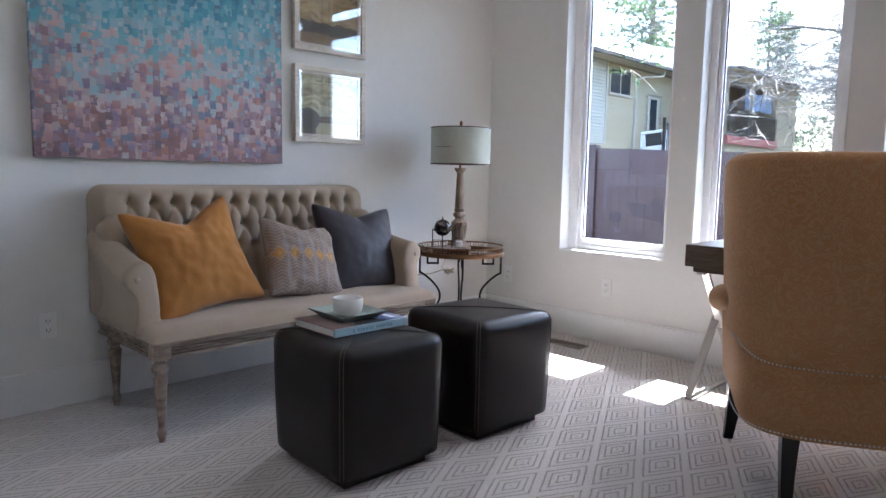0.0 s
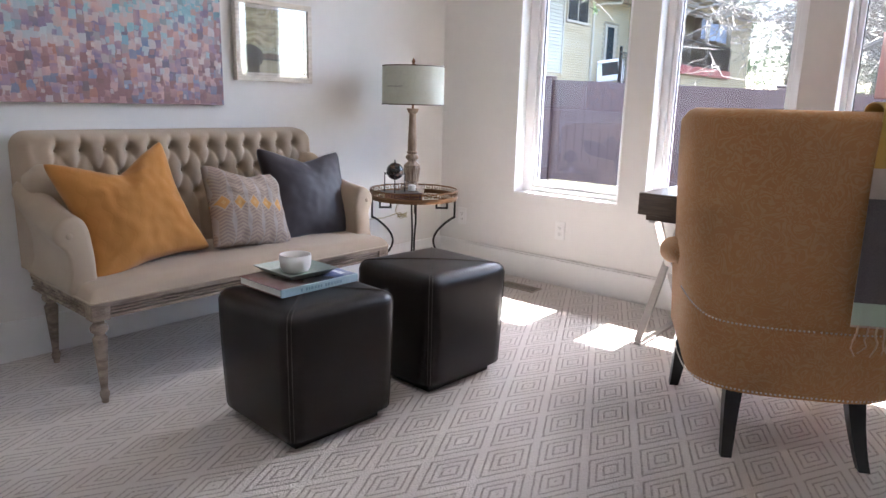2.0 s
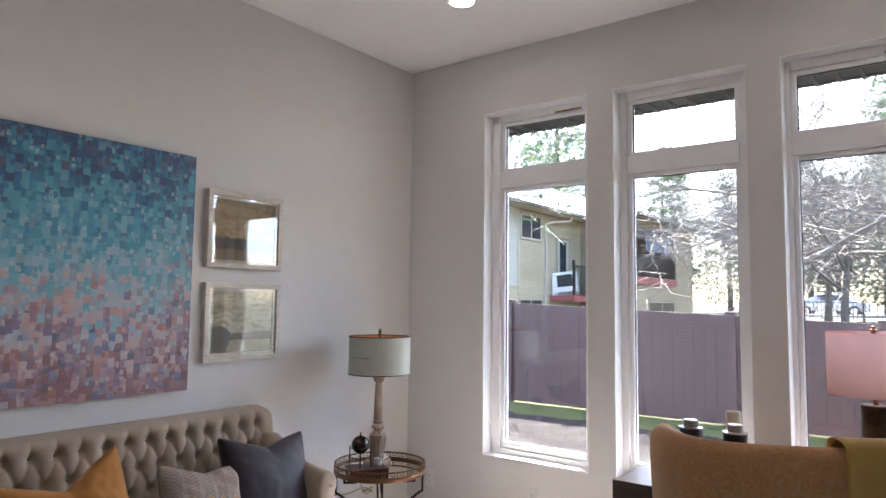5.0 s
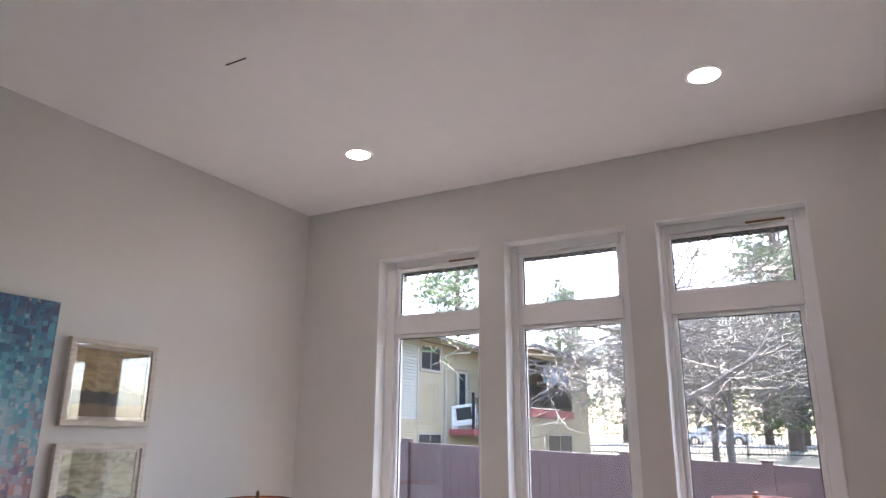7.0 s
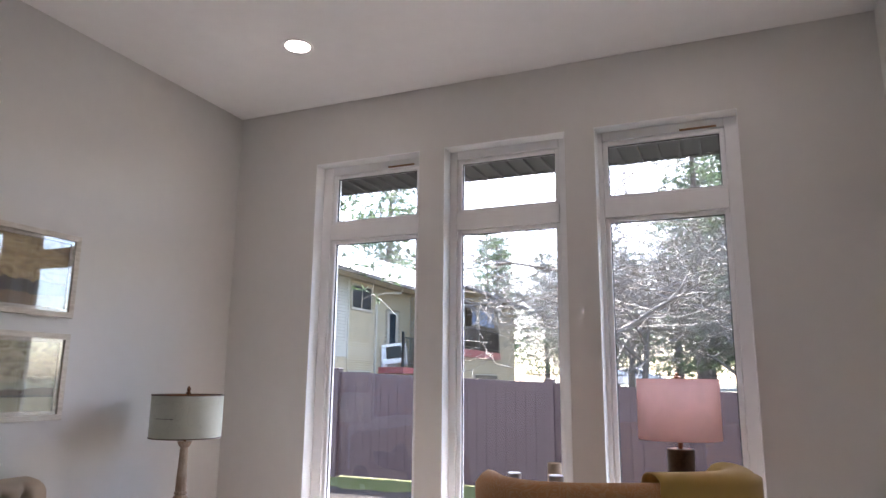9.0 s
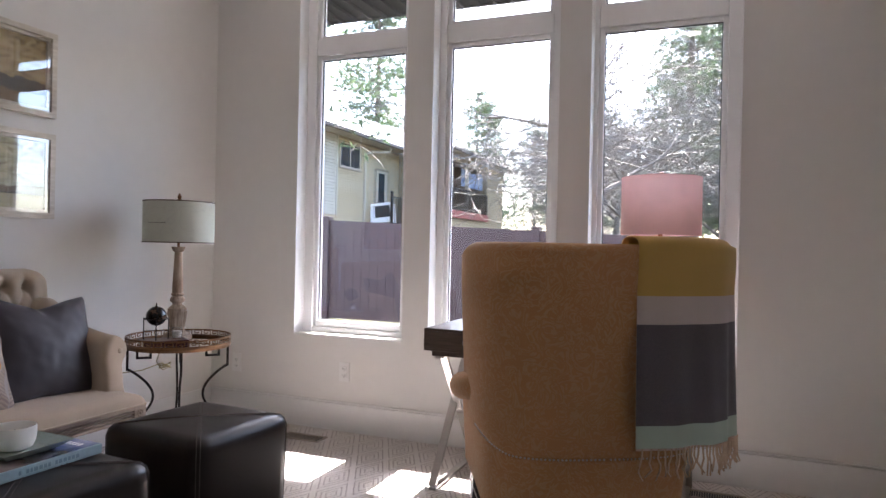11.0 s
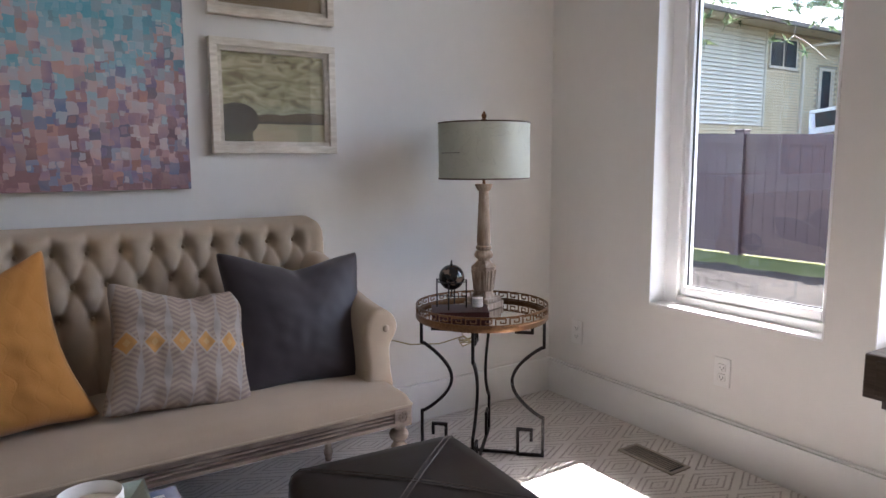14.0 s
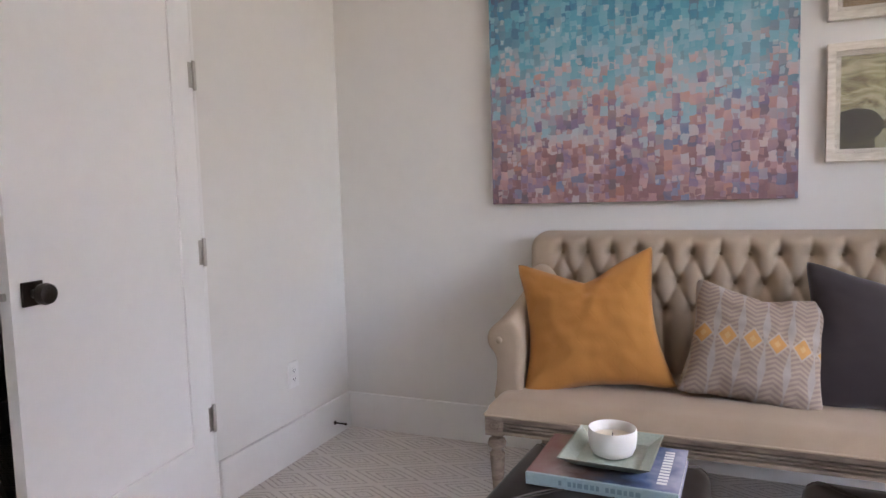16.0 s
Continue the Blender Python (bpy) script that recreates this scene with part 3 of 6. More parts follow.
bb = bmesh.new()
sheet(bb, back_point, 210, 76)
wpart("backrest", bb, M_LINEN, sofa, "diamond-tufted linen back", 'all')
wpart("back_panel", boxes((0.03, 0.075, SY0 + 0.012, SY1 - 0.012, 0.40, 0.975), bevel=0.02), M_LINEN, sofa)
btn = bmesh.new()
lathe(btn, [(0, 0.007), (0.006, 0.006), (0.010, 0.002), (0.010, -0.004)], 12)
bmesh.ops.rotate(btn, matrix=Matrix.Rotation(radians(90), 3, 'Y'), verts=btn.verts)
first = None
for r_ in range(3):
    z = 0.912 - 0.108 * r_
    for k in range(13 - (r_ % 2)):
        y = SY0 + 0.148 + 0.1 * (k + 0.5 * (r_ % 2))
        m = sofa.matrix_basis.inverted() @ pose(0.122 + (0.99 - z) * 0.13, y, z)
        if first is None:
            first = part("button", btn, M_LINEN, sofa, "", 'all')
            first.matrix_basis = m
        else:
            again(first, "button", m, sofa)

seat = bmesh.new()


SEAT_Y0, SEAT_Y1, SEAT_Z = -2.784, -1.268, 0.403


def seat_point(u, v):
    x, y = 0.13 + 0.608 * u, SEAT_Y0 + (SEAT_Y1 - SEAT_Y0) * v
    e = min(1.0, (0.738 - x) / 0.06, (y - SEAT_Y0) / 0.05, (SEAT_Y1 - y) / 0.05)
    f = math.sqrt(max(0.0, 1 - (1 - max(e, 0.0)) ** 2))
    crown = 0.024 * math.sin(math.pi * u) ** 0.7 * math.sin(math.pi * v) ** 0.5
    return Vector((x, y, SEAT_Z + 0.045 * f + crown + 0.003 * noise.noise((x * 7, y * 7, 0))))


sheet(seat, seat_point, 60, 110)
wpart("seat", seat, M_LINEN, sofa, "", 'all')
pip = bmesh.new()
tube(pip, [(0.14, SEAT_Y0 - 0.001, SEAT_Z), (0.731, SEAT_Y0 - 0.001, SEAT_Z), (0.740, SEAT_Y0 + 0.007, SEAT_Z), (0.740, SEAT_Y1 - 0.007, SEAT_Z), (0.731, SEAT_Y1 + 0.001, SEAT_Z), (0.14, SEAT_Y1 + 0.001, SEAT_Z)], 0.0045, 8)
wpart("piping", pip, M_LINEN, sofa, "", True)


def rounded(points, steps=3):
    """A smooth closed line through the points."""
    out, n = [], len(points)
    for i in range(n):
        p0, p1, p2, p3 = (Vector((*points[(i + k - 1) % n], 0)) for k in range(4))
        for j in range(steps):
            t = j / steps
            q = 0.5 * (2 * p1 + (p2 - p0) * t + (2 * p0 - 5 * p1 + 4 * p2 - p3) * t * t + (3 * p1 - p0 - 3 * p2 + p3) * t ** 3)
            out.append((q.x, q.y))
    return out


def arm(side):
    y0 = -2.694 if side < 0 else -1.364
    prof = rounded([(0.0, 0.405), (0.0, 0.48), (0.0, 0.58), (0.006, 0.640), (0.024, 0.682), (0.055, 0.702), (0.090, 0.695), (0.120, 0.672), (0.135, 0.640), (0.129, 0.607), (0.108, 0.583), (0.094, 0.55), (0.094, 0.48), (0.100, 0.405)])
    n = len(prof)
    front = 0.578

    def fn(u, v):
        x = 0.10 + (front - 0.10) * v
        q, z = prof[int(round(u * n)) % n]
        lift = 0.11 * (1 - v) ** 1.4
        k = smoothstep(0.50, 0.62, z)
        return Vector((x - 0.020 * v * k, y0 + side * q * (1 - 0.15 * (1 - v)), z + lift * k))
    bm = bmesh.new()
    vs = sheet(bm, fn, n, 28, close_u=True)
    ring = [row[-1] for row in vs]
    cy = sum(v.co.y for v in ring) / n
    for dx, sy, sz in ((0.010, 0.96, 0.975), (0.017, 0.86, 0.93), (0.021, 0.66, 0.84)):
        inner = [bm.verts.new(Vector((row[-1].co.x + dx, cy + (row[-1].co.y - cy) * sy, 0.555 + (row[-1].co.z - 0.555) * sz))) for row in vs]
        for i in range(n):
            bm.faces.new((ring[i], ring[(i + 1) % n], inner[(i + 1) % n], inner[i]))
        ring = inner
    bm.faces.new(ring)
    bm.faces.new([row[0] for row in vs][::-1])
    wpart("arm", bm, M_LINEN, sofa, "rolled linen arm", 'all')
    b2 = bmesh.new()
    lathe(b2, [(0, 0.008), (0.010, 0.006), (0.014, 0.0), (0.014, -0.006)], 14)
    cx, cyy, cz = front - 0.001, y0 + side * 0.084, 0.630
    bmesh.ops.transform(b2, matrix=pose(cx + 0.002, cyy, cz, 0, 90, 0), verts=b2.verts)
    wpart("arm_button", b2, M_LINEN, sofa, "", 'all')
    p2 = bmesh.new()
    for k in range(9):
        an = radians(-40 + 32 * k)
        tube(p2, [(cx - 0.002, cyy + 0.013 * math.cos(an), cz + 0.013 * math.sin(an)), (cx - 0.010, cyy + 0.042 * math.cos(an), cz + 0.042 * math.sin(an))], [0.004, 0.001], 6)
    wpart("pleats", p2, M_LINEN, sofa, "", 'all')


arm(-1)
arm(1)
for y in (SY0 + 0.072, SY1 - 0.072):
    wg = bmesh.new()
    rounded_box(wg, 0.19, 0.12, 0.225, 0.058, swell=0.008, sub=9)
    bmesh.ops.translate(wg, vec=(0.185, y, 0.632), verts=wg.verts)
    wpart("wing", wg, M_LINEN, sofa, "padded linen wing above the arm", 'all')
REEDS = ((0.338, 0.350, 0.010), (0.355, 0.362, 0.004), (0.368, 0.375, 0.004), (0.381, 0.399, 0.008))
front_rail = boxes((0.69, 0.716, -2.72, -1.335, 0.342, 0.398))
side_rails = (boxes((0.14, 0.70, -2.767, -2.745, 0.342, 0.398)), boxes((0.14, 0.70, -1.315, -1.288, 0.342, 0.398)))
for z0, z1, d in REEDS:
    box(front_rail, 0.69, 0.728 + d, -2.72, -1.335, z0, z1, bevel=0.002)
    box(side_rails[0], 0.13, 0.665, -2.774 - d, -2.745, z0, z1, bevel=0.002)
    box(side_rails[1], 0.13, 0.665, -1.315, -1.280 + d, z0, z1, bevel=0.002)
for rail in (front_rail, *side_rails, boxes((0.11, 0.14, -2.76, -1.295, 0.342, 0.398))):
    wpart("seat_rail", rail, M_GREYWOOD, sofa, "reeded weathered grey wood rail")
for x, y in ((0.704, -2.750), (0.704, -1.304), (0.158, -2.725), (0.158, -1.330)):
    blk = boxes((x - 0.033, x + 0.033, y - 0.033, y + 0.033, 0.331, 0.402), bevel=0.003)
    if x > 0.5:
        for an in range(8):
            a8 = an * math.pi / 4
            box(blk, x + 0.033, x + 0.037, y + 0.014 * math.cos(a8) - 0.005, y + 0.014 * math.cos(a8) + 0.005, 0.367 + 0.014 * math.sin(a8) - 0.005, 0.367 + 0.014 * math.sin(a8) + 0.005, bevel=0.002)
        box(blk, x + 0.033, x + 0.039, y - 0.006, y + 0.006, 0.361, 0.373, bevel=0.002)
    wpart("corner_block", blk, M_GREYWOOD, sofa, "grey wood block with carved rosette" if x > 0.5 else "")
    lg = bmesh.new()
    lathe(lg, [(r, z * 0.906) for r, z in ((0, 0), (0.012, 0), (0.014, 0.02), (0.018, 0.035), (0.018, 0.045), (0.014, 0.055), (0.013, 0.07), (0.024, 0.24), (0.027, 0.285), (0.020, 0.295), (0.019, 0.305), (0.030, 0.315), (0.033, 0.33), (0.028, 0.343), (0.020, 0.35), (0.022, 0.368), (0, 0.368))], 20, (x, y, 0))
    wpart("leg", lg, M_GREYWOOD, sofa, "turned weathered grey wood leg", True)

# ---- cushions ----


def cushion(name, w, h, t, material, m, label, chop=0.0, seed=0, pinch=0.15, ears=0.0, crumple=1.0):
    """A knife-edge cushion: full middle, drawn-in sides, soft corners, a dented top."""
    bm = bmesh.new()
    for s in (1, -1):
        def fn(a, b_):
            u, v = a * 2 - 1, b_ * 2 - 1
            cr_ = 1 - 0.075 * u ** 6 * v ** 6
            low = ears * max(0.0, -v) ** 3
            x = w / 2 * u * (1 - pinch * (1 - v * v) + low * abs(u)) * cr_
            z = h / 2 * v * (1 - pinch * (1 - u * u)) * cr_
            if v > 0:
                z -= chop * (1 - abs(u)) ** 1.3 * v ** 1.8
            d = t / 2 * max(0.0, (1 - u * u) * (1 - v * v)) ** 0.40
            d *= max(0.30, 1 - chop * 6 * max(0, v) ** 2 * math.exp(-(u / 0.20) ** 2))
            wr = 0.010 * noise.noise((u * 2.0 + seed, v * 2.0, s)) + 0.006 * noise.noise((u * 5 + v * 3 + seed, v * 4 - u * 3, s * 3))
            rim = max(abs(u), abs(v))
            pucker = 0.0045 * smoothstep(0.55, 0.93, rim) * math.sin(9 * (u if abs(v) > abs(u) else v) + 3 * noise.noise((u * 3 + seed, v * 3, 1)) + seed)
            edge = (1 - u * u) * (1 - v * v)
            return Vector((x, -s * (d + (wr + pucker) * crumple * min(1, edge * 4)), z + 0.005 * noise.noise((u * 3, seed, v * 3))))
        sheet(bm, fn, 52, 52)
    bmesh.ops.remove_doubles(bm, verts=bm.verts, dist=0.0008)
    c = part(name, bm, material, None, "", 'all')
    c.matrix_basis = m
    tagged(c, label, "cushion", "cushions on the settee")
    return c


cushion("throw_pillow", 0.54, 0.55, 0.21, M_MUSTARD, pose(0.432, -2.478, 0.684, -24, -8, 96), "plump mustard yellow cotton cushion with a chopped top", 0.085, 3, 0.17, 0.07)
cushion("throw_pillow", 0.45, 0.425, 0.17, M_CHEVRON, pose(0.448, -1.930, 0.634, -27, 9, 92), "taupe cushion with chevrons and ochre diamonds", 0.03, 9, 0.13, 0.04)
cushion("throw_pillow", 0.555, 0.52, 0.19, M_CHARCOAL, pose(0.392, -1.530, 0.660, -22, 4, 90), "charcoal grey satin cushion leaning on the back", 0.045, 17, 0.16, 0.06, 0.4)

# ---- ottomans ----


def ottoman(x, y, rz):
    o = thing("ottoman", pose(x, y, 0, 0, 0, rz), "dark brown leather cube ottoman with pale seams", "ottoman", "pair of leather ottomans")
    part("plinth", boxes((-0.182, 0.182, -0.182, 0.182, 0, 0.06), bevel=0.003), M_BLACKWOOD, o)
    bm = bmesh.new()
    rounded_box(bm, 0.464, 0.464, 0.444, 0.042, swell=0.007, sub=15, flat=True)
    for v in bm.verts:
        k = v.co.z / 0.45
        f = 1 - 0.045 * (1 - k) ** 2 if k < 1 else 1
        v.co.x *= f
        v.co.y *= f
        v.co.z += 0.044
    part("leather_cover", bm, M_LEATHER, o, "", 'all')
    for cx in (-1, 1):
        for cy in (-1, 1):
            sm = bmesh.new()
            for off in (-0.0045, 0.0045):
                pts = []
                for k in range(28):
                    t = k / 27
                    if t < 0.62:
                        z = 0.048 + (0.425 - 0.048) * t / 0.62
                        f = 1 - 0.045 * (1 - (z - 0.044) / 0.45) ** 2
                        rr = (0.190 + 0.042 * 0.7071 + 0.0005) * f
                    else:
                        an = min(1.0, (t - 0.62) / 0.12) * math.pi / 2
                        rr = 0.190 + 0.0302 * math.cos(an)
                        z = 0.446 + 0.043 * math.sin(an)
                        if t > 0.74:
                            g = (t - 0.74) / 0.26
                            rr = 0.190 * (1 - g)
                            z = 0.4890 + 0.009 * (1 - (1 - g) ** 2) ** 1
                    pts.append((cx * rr - cy * off, cy * rr + cx * off, z))
                tube(sm, pts, 0.0016, 5)
            part("seam", sm, M_STITCH, o, "", True)
    return o


ottoman(1.346, -2.285, -3)
ottoman(1.368, -1.633, -4)

# ---- book, tray and candle on the ottoman ----
OT = 0.496


def cover_material():
    m, nt, b = plain("magazine_cover", 0.25)
    vec, x, y, z = object_xyz(nt)
    n = node(nt, "ShaderNodeTexNoise", [("Vector", vec)], Scale=14.0, Detail=3.0)
    f = calc(nt, 'ADD', calc(nt, 'MULTIPLY', y, 3.0), calc(nt, 'MULTIPLY', n.outputs["Fac"], 0.5))
    col = ramp(nt, calc(nt, 'ADD', f, 0.25), [(0.0, (0.30, 0.17, 0.16)), (0.25, (0.34, 0.27, 0.25)), (0.45, (0.10, 0.06, 0.05)), (0.62, (0.05, 0.06, 0.09)), (0.78, (0.10, 0.15, 0.30)), (1.0, (0.45, 0.47, 0.62))])
    nt.links.new(col, b.inputs["Base Color"])
    return m


bk = thing("book", pose(1.280, -2.265, OT, 0, 0, -1), "large picture book with a pale blue spine lying flat", "book")
cv = boxes((-0.128, 0.128, -0.168, 0.168, 0.0, 0.0025), (-0.128, 0.128, -0.168, 0.168, 0.0265, 0.029), bevel=0.0008)
part("cover", cv, cover_material(), bk, "glossy photographic cover")
part("pages", boxes((-0.124, 0.122, -0.164, 0.164, 0.0025, 0.0265)), mat("paper_edges", (0.72, 0.70, 0.66), 0.8, scale=60, stretch=(1, 1, 30)), bk)
M_SPINE = mat("pale_blue_cloth", (0.36, 0.50, 0.54), 0.5, vary=0.15, scale=20)
sp_ = part("spine", boxes((0.122, 0.131, -0.168, 0.168, 0.0, 0.029), bevel=0.002), M_SPINE, bk, "pale blue spine with a line of lettering")
bars = bmesh.new()
random.seed(4)
yb = -0.09
while yb < 0.10:
    wv = random.uniform(0.006, 0.011)
    box(bars, 0.131, 0.1314, yb, yb + wv, 0.009, 0.020)
    yb += wv + 0.004 + (0.010 if random.random() < 0.15 else 0)
part("lettering", bars, mat("grey_print", (0.20, 0.30, 0.34), 0.6), sp_)
cb = bmesh.new()
for k in range(12):
    box(cb, -0.10 + k * 0.0165, -0.10 + k * 0.0165 + 0.011, 0.118, 0.140, 0.029, 0.0294)
part("lettering", cb, mat("white_print", (0.8, 0.8, 0.82), 0.5), bk, "row of white letters on the cover")

M_CELADON = mat("celadon_glaze", (0.38, 0.44, 0.39), 0.18, vary=0.15, scale=14)
tray = thing("tray", pose(1.255, -2.262, OT + 0.029, 0, 0, -2), "square celadon glazed ceramic dish on the book", "dish")
tb = bmesh.new()
lv = [(0.078, 0.0), (0.083, 0.003), (0.114, 0.024), (0.117, 0.027), (0.112, 0.0265), (0.082, 0.007), (0.0, 0.006)]
rings = []
for r_, z in lv:
    rings.append([tb.verts.new((sx * r_, sy * r_ * 0.9, z)) for sx, sy in ((-1, -1), (1, -1), (1, 1), (-1, 1))] if r_ > 0 else [tb.verts.new((0, 0, z))])
for a, b_ in zip(rings, rings[1:]):
    for k in range(4):
        if len(b_) == 1:
            tb.faces.new((a[k], a[(k + 1) % 4], b_[0]))
        else:
            tb.faces.new((a[k], a[(k + 1) % 4], b_[(k + 1) % 4], b_[k]))
tb.faces.new(rings[0][::-1])
part("dish", tb, M_CELADON, tray)
cd = thing("candle_bowl", pose(1.255, -2.262, OT + 0.036), "white ceramic bowl candle standing in the dish", "candle")
cb2 = bmesh.new()
lathe(cb2, [(0, 0), (0.036, 0), (0.048, 0.006), (0.055, 0.022), (0.0575, 0.045), (0.0575, 0.062), (0.0555, 0.066), (0.0525, 0.062), (0.0525, 0.040), (0, 0.038)], 48)
part("bowl", cb2, mat("white_glaze", (0.80, 0.78, 0.75), 0.3, vary=0.03), cd, "", True)
wx = bmesh.new()
lathe(wx, [(0, 0.043), (0.052, 0.042)], 32)
part("wax", wx, mat("cream_wax", (0.78, 0.70, 0.60), 0.5, vary=0.04), cd)
wk = bmesh.new()
tube(wk, [(0, 0, 0.042), (0.002, 0.001, 0.054)], 0.0012, 6)
part("wick", wk, M_DARK, cd)

# ---- side table ----
TX, TY, TR = 0.445, -0.768, 0.265
table = thing("side_table", pose(TX, TY, 0, 0, 0, 46), "round iron side table with Greek-key gallery and mirrored top", "side table")
for k in range(4):
    lb = bmesh.new()
    prof = [(0.252, 0.578), (0.252, 0.462)]
    knee = [(0.252, 0.462), (0.240, 0.458)]
    arc = [(0.240 - 0.115 * math.sin(math.pi * i / 18) ** 0.9, 0.458 - 0.288 * i / 18) for i in range(19)]
    foot = [(0.240, 0.170), (0.252, 0.166), (0.252, 0.006)]
    hook = [(0.252, 0.006), (0.150, 0.006), (0.150, 0.112), (0.205, 0.112), (0.205, 0.070)]
    top = [(0.205, 0.578), (0.205, 0.520), (0.140, 0.520), (0.140, 0.562)]
    for line, cl in ((prof, 0), (knee, 0), (arc, 0), (foot, 0), (hook, 0), (top, 0)):
        for p, q in zip(line, line[1:]):
            dx, dz = q[0] - p[0], q[1] - p[1]
            ln = math.hypot(dx, dz)
            ex = 0.005 if ln > 0.03 else 0.002
            p2 = (p[0] - dx / ln * ex, 0, p[1] - dz / ln * ex)
            q2 = (q[0] + dx / ln * ex, 0, q[1] + dz / ln * ex)
            bar(lb, p2, q2, 0.012, 0.011, up=(0, 1, 0))
    bmesh.ops.rotate(lb, cent=(0, 0, 0), matrix=Matrix.Rotation(k * math.pi / 2, 3, 'Z'), verts=lb.verts)
    part("leg", lb, M_IRON, table, "black iron scroll leg with key foot")
cr = bmesh.new()
bar(cr, (-0.15, 0, 0.010), (0.15, 0, 0.010), 0.012, 0.010)
bar(cr, (0, -0.15, 0.0105), (0, 0.15, 0.0105), 0.012, 0.010)
part("stretcher", cr, M_IRON, table)
rm = bmesh.new()
lathe(rm, [(TR - 0.02, 0.577), (TR, 0.577), (TR + 0.003, 0.581), (TR + 0.003, 0.597), (TR, 0.600), (TR - 0.006, 0.600), (TR - 0.006, 0.577)], 72)
part("rim", rm, M_GOLD, table, "aged brass rim", True)
tp = bmesh.new()
lathe(tp, [(0, 0.580), (TR - 0.006, 0.580), (TR - 0.006, 0.5925), (0, 0.5925)], 72)
part("tabletop", tp, M_MIRROR, table, "antiqued mirror top")
gl = bmesh.new()
NK = 30
for z in (0.603, 0.634):
    lathe(gl, [(TR - 0.001, z - 0.003), (TR + 0.002, z - 0.003), (TR + 0.002, z + 0.003), (TR - 0.001, z + 0.003), (TR - 0.001, z - 0.003)], 90)
for k in range(NK):
    a0 = 2 * math.pi * k / NK
    st_ = 2 * math.pi / NK
    key = [(0.05, 0.606), (0.05, 0.629), (0.75, 0.629), (0.75, 0.613), (0.38, 0.613), (0.38, 0.621)]
    for (p0, z0), (p1, z1) in zip(key, key[1:]):
        A = ((TR + 0.0005) * math.cos(a0 + p0 * st_), (TR + 0.0005) * math.sin(a0 + p0 * st_), z0)
        B = ((TR + 0.0005) * math.cos(a0 + p1 * st_), (TR + 0.0005) * math.sin(a0 + p1 * st_), z1)
        bar(gl, A, B, 0.0025, 0.0045, up=(0, 0, 1) if z0 == z1 else (math.sin(a0), -math.cos(a0), 0))
part("gallery", gl, M_GOLD, table, "pierced Greek-key brass gallery")

# ---- table lamp ----
LX, LY, LZ = 0.356, -0.693, 0.5935
lamp = thing("table_lamp", pose(LX, LY, LZ, 0, 0, 20), "turned limed-wood table lamp with pale green drum shade", "table lamp")
bs = boxes((-0.062, 0.062, -0.062, 0.062, 0, 0.028), (-0.055, 0.055, -0.055, 0.055, 0.028, 0.046), bevel=0.004)
part("base", bs, M_PALEWOOD, lamp)
fl = bmesh.new()
lathe(fl, [(0.050, 0.046), (0.042, 0.062), (0.040, 0.07), (0.052, 0.165), (0.054, 0.175), (0.036, 0.19), (0.026, 0.20)], 8)
part("fluted_body", fl, M_PALEWOOD, lamp, "octagonal limed wood body")
for k in range(8):
    a0 = (k + 0.5) * math.pi / 4
    for o2 in (-0.008, 0.008):
        off = Vector((-math.sin(a0), math.cos(a0), 0)) * o2
        ft = bmesh.new()
        tube(ft, [Vector((0.0385 * math.cos(a0), 0.0385 * math.sin(a0), 0.075)) + off, Vector((0.049 * math.cos(a0), 0.049 * math.sin(a0), 0.16)) + off], 0.0035, 6)
        part("flute", ft, M_PALEWOOD, lamp)
cl_ = bmesh.new()
lathe(cl_, [(0.026, 0.195), (0.026, 0.205), (0.038, 0.215), (0.040, 0.225), (0.034, 0.238), (0.026, 0.243), (0.033, 0.250), (0.033, 0.258), (0.027, 0.264), (0.029, 0.28), (0.021, 0.47), (0.020, 0.488), (0.028, 0.494), (0.036, 0.512), (0.037, 0.518), (0.012, 0.518), (0, 0.518)], 28)
part("column", cl_, M_PALEWOOD, lamp, "turned limed wood column", True)
hd = bmesh.new()
tube(hd, [(0, 0, 0.516), (0, 0, 0.775)], 0.0065, 12)
lathe(hd, [(0, 0.771), (0.012, 0.772), (0.014, 0.778), (0.007, 0.784), (0.010, 0.792), (0.011, 0.798), (0.006, 0.806), (0.004, 0.812), (0, 0.814)], 16)
part("stem", hd, M_GOLD, lamp, "brass stem and finial", True)


def shade_material(name, color, inner=None, trans=0.3, band=True, seam=False):
    m, nt, b = plain(name, 0.85)
    vec, x, y, z = object_xyz(nt)
    n = node(nt, "ShaderNodeTexNoise", [("Vector", vec)], Scale=9.0, Detail=5.0, Distortion=0.6)
    w = node(nt, "ShaderNodeTexNoise", [("Vector", vec)], Scale=260.0, Detail=2.0)
    c = Vector(color)
    veins = ramp(nt, n.outputs["Fac"], [(0.485, (0, 0, 0)), (0.5, (1, 1, 1)), (0.515, (0, 0, 0))])
    col = blend(nt, n.outputs["Fac"], tuple(c * 0.88), tuple(c * 1.08))
    if seam:
        col = blend(nt, calc(nt, 'MULTIPLY', veins, 0.18), col, tuple(c * 0.5))
    nt.links.new(col, b.inputs["Base Color"])
    bp = node(nt, "ShaderNodeBump", [("Height", w.outputs["Fac"])], Strength=0.15, Distance=0.002)
    tl = node(nt, "ShaderNodeBsdfTranslucent", [("Color", col)])
    nt.links.new(bp.outputs[0], b.inputs["Normal"])
    mx = node(nt, "ShaderNodeMixShader", [(1, b.outputs[0]), (2, tl.outputs[0])])
    mx.inputs[0].default_value = trans
    nt.links.new(mx.outputs[0], nt.nodes["Material Output"].inputs["Surface"])
    return m


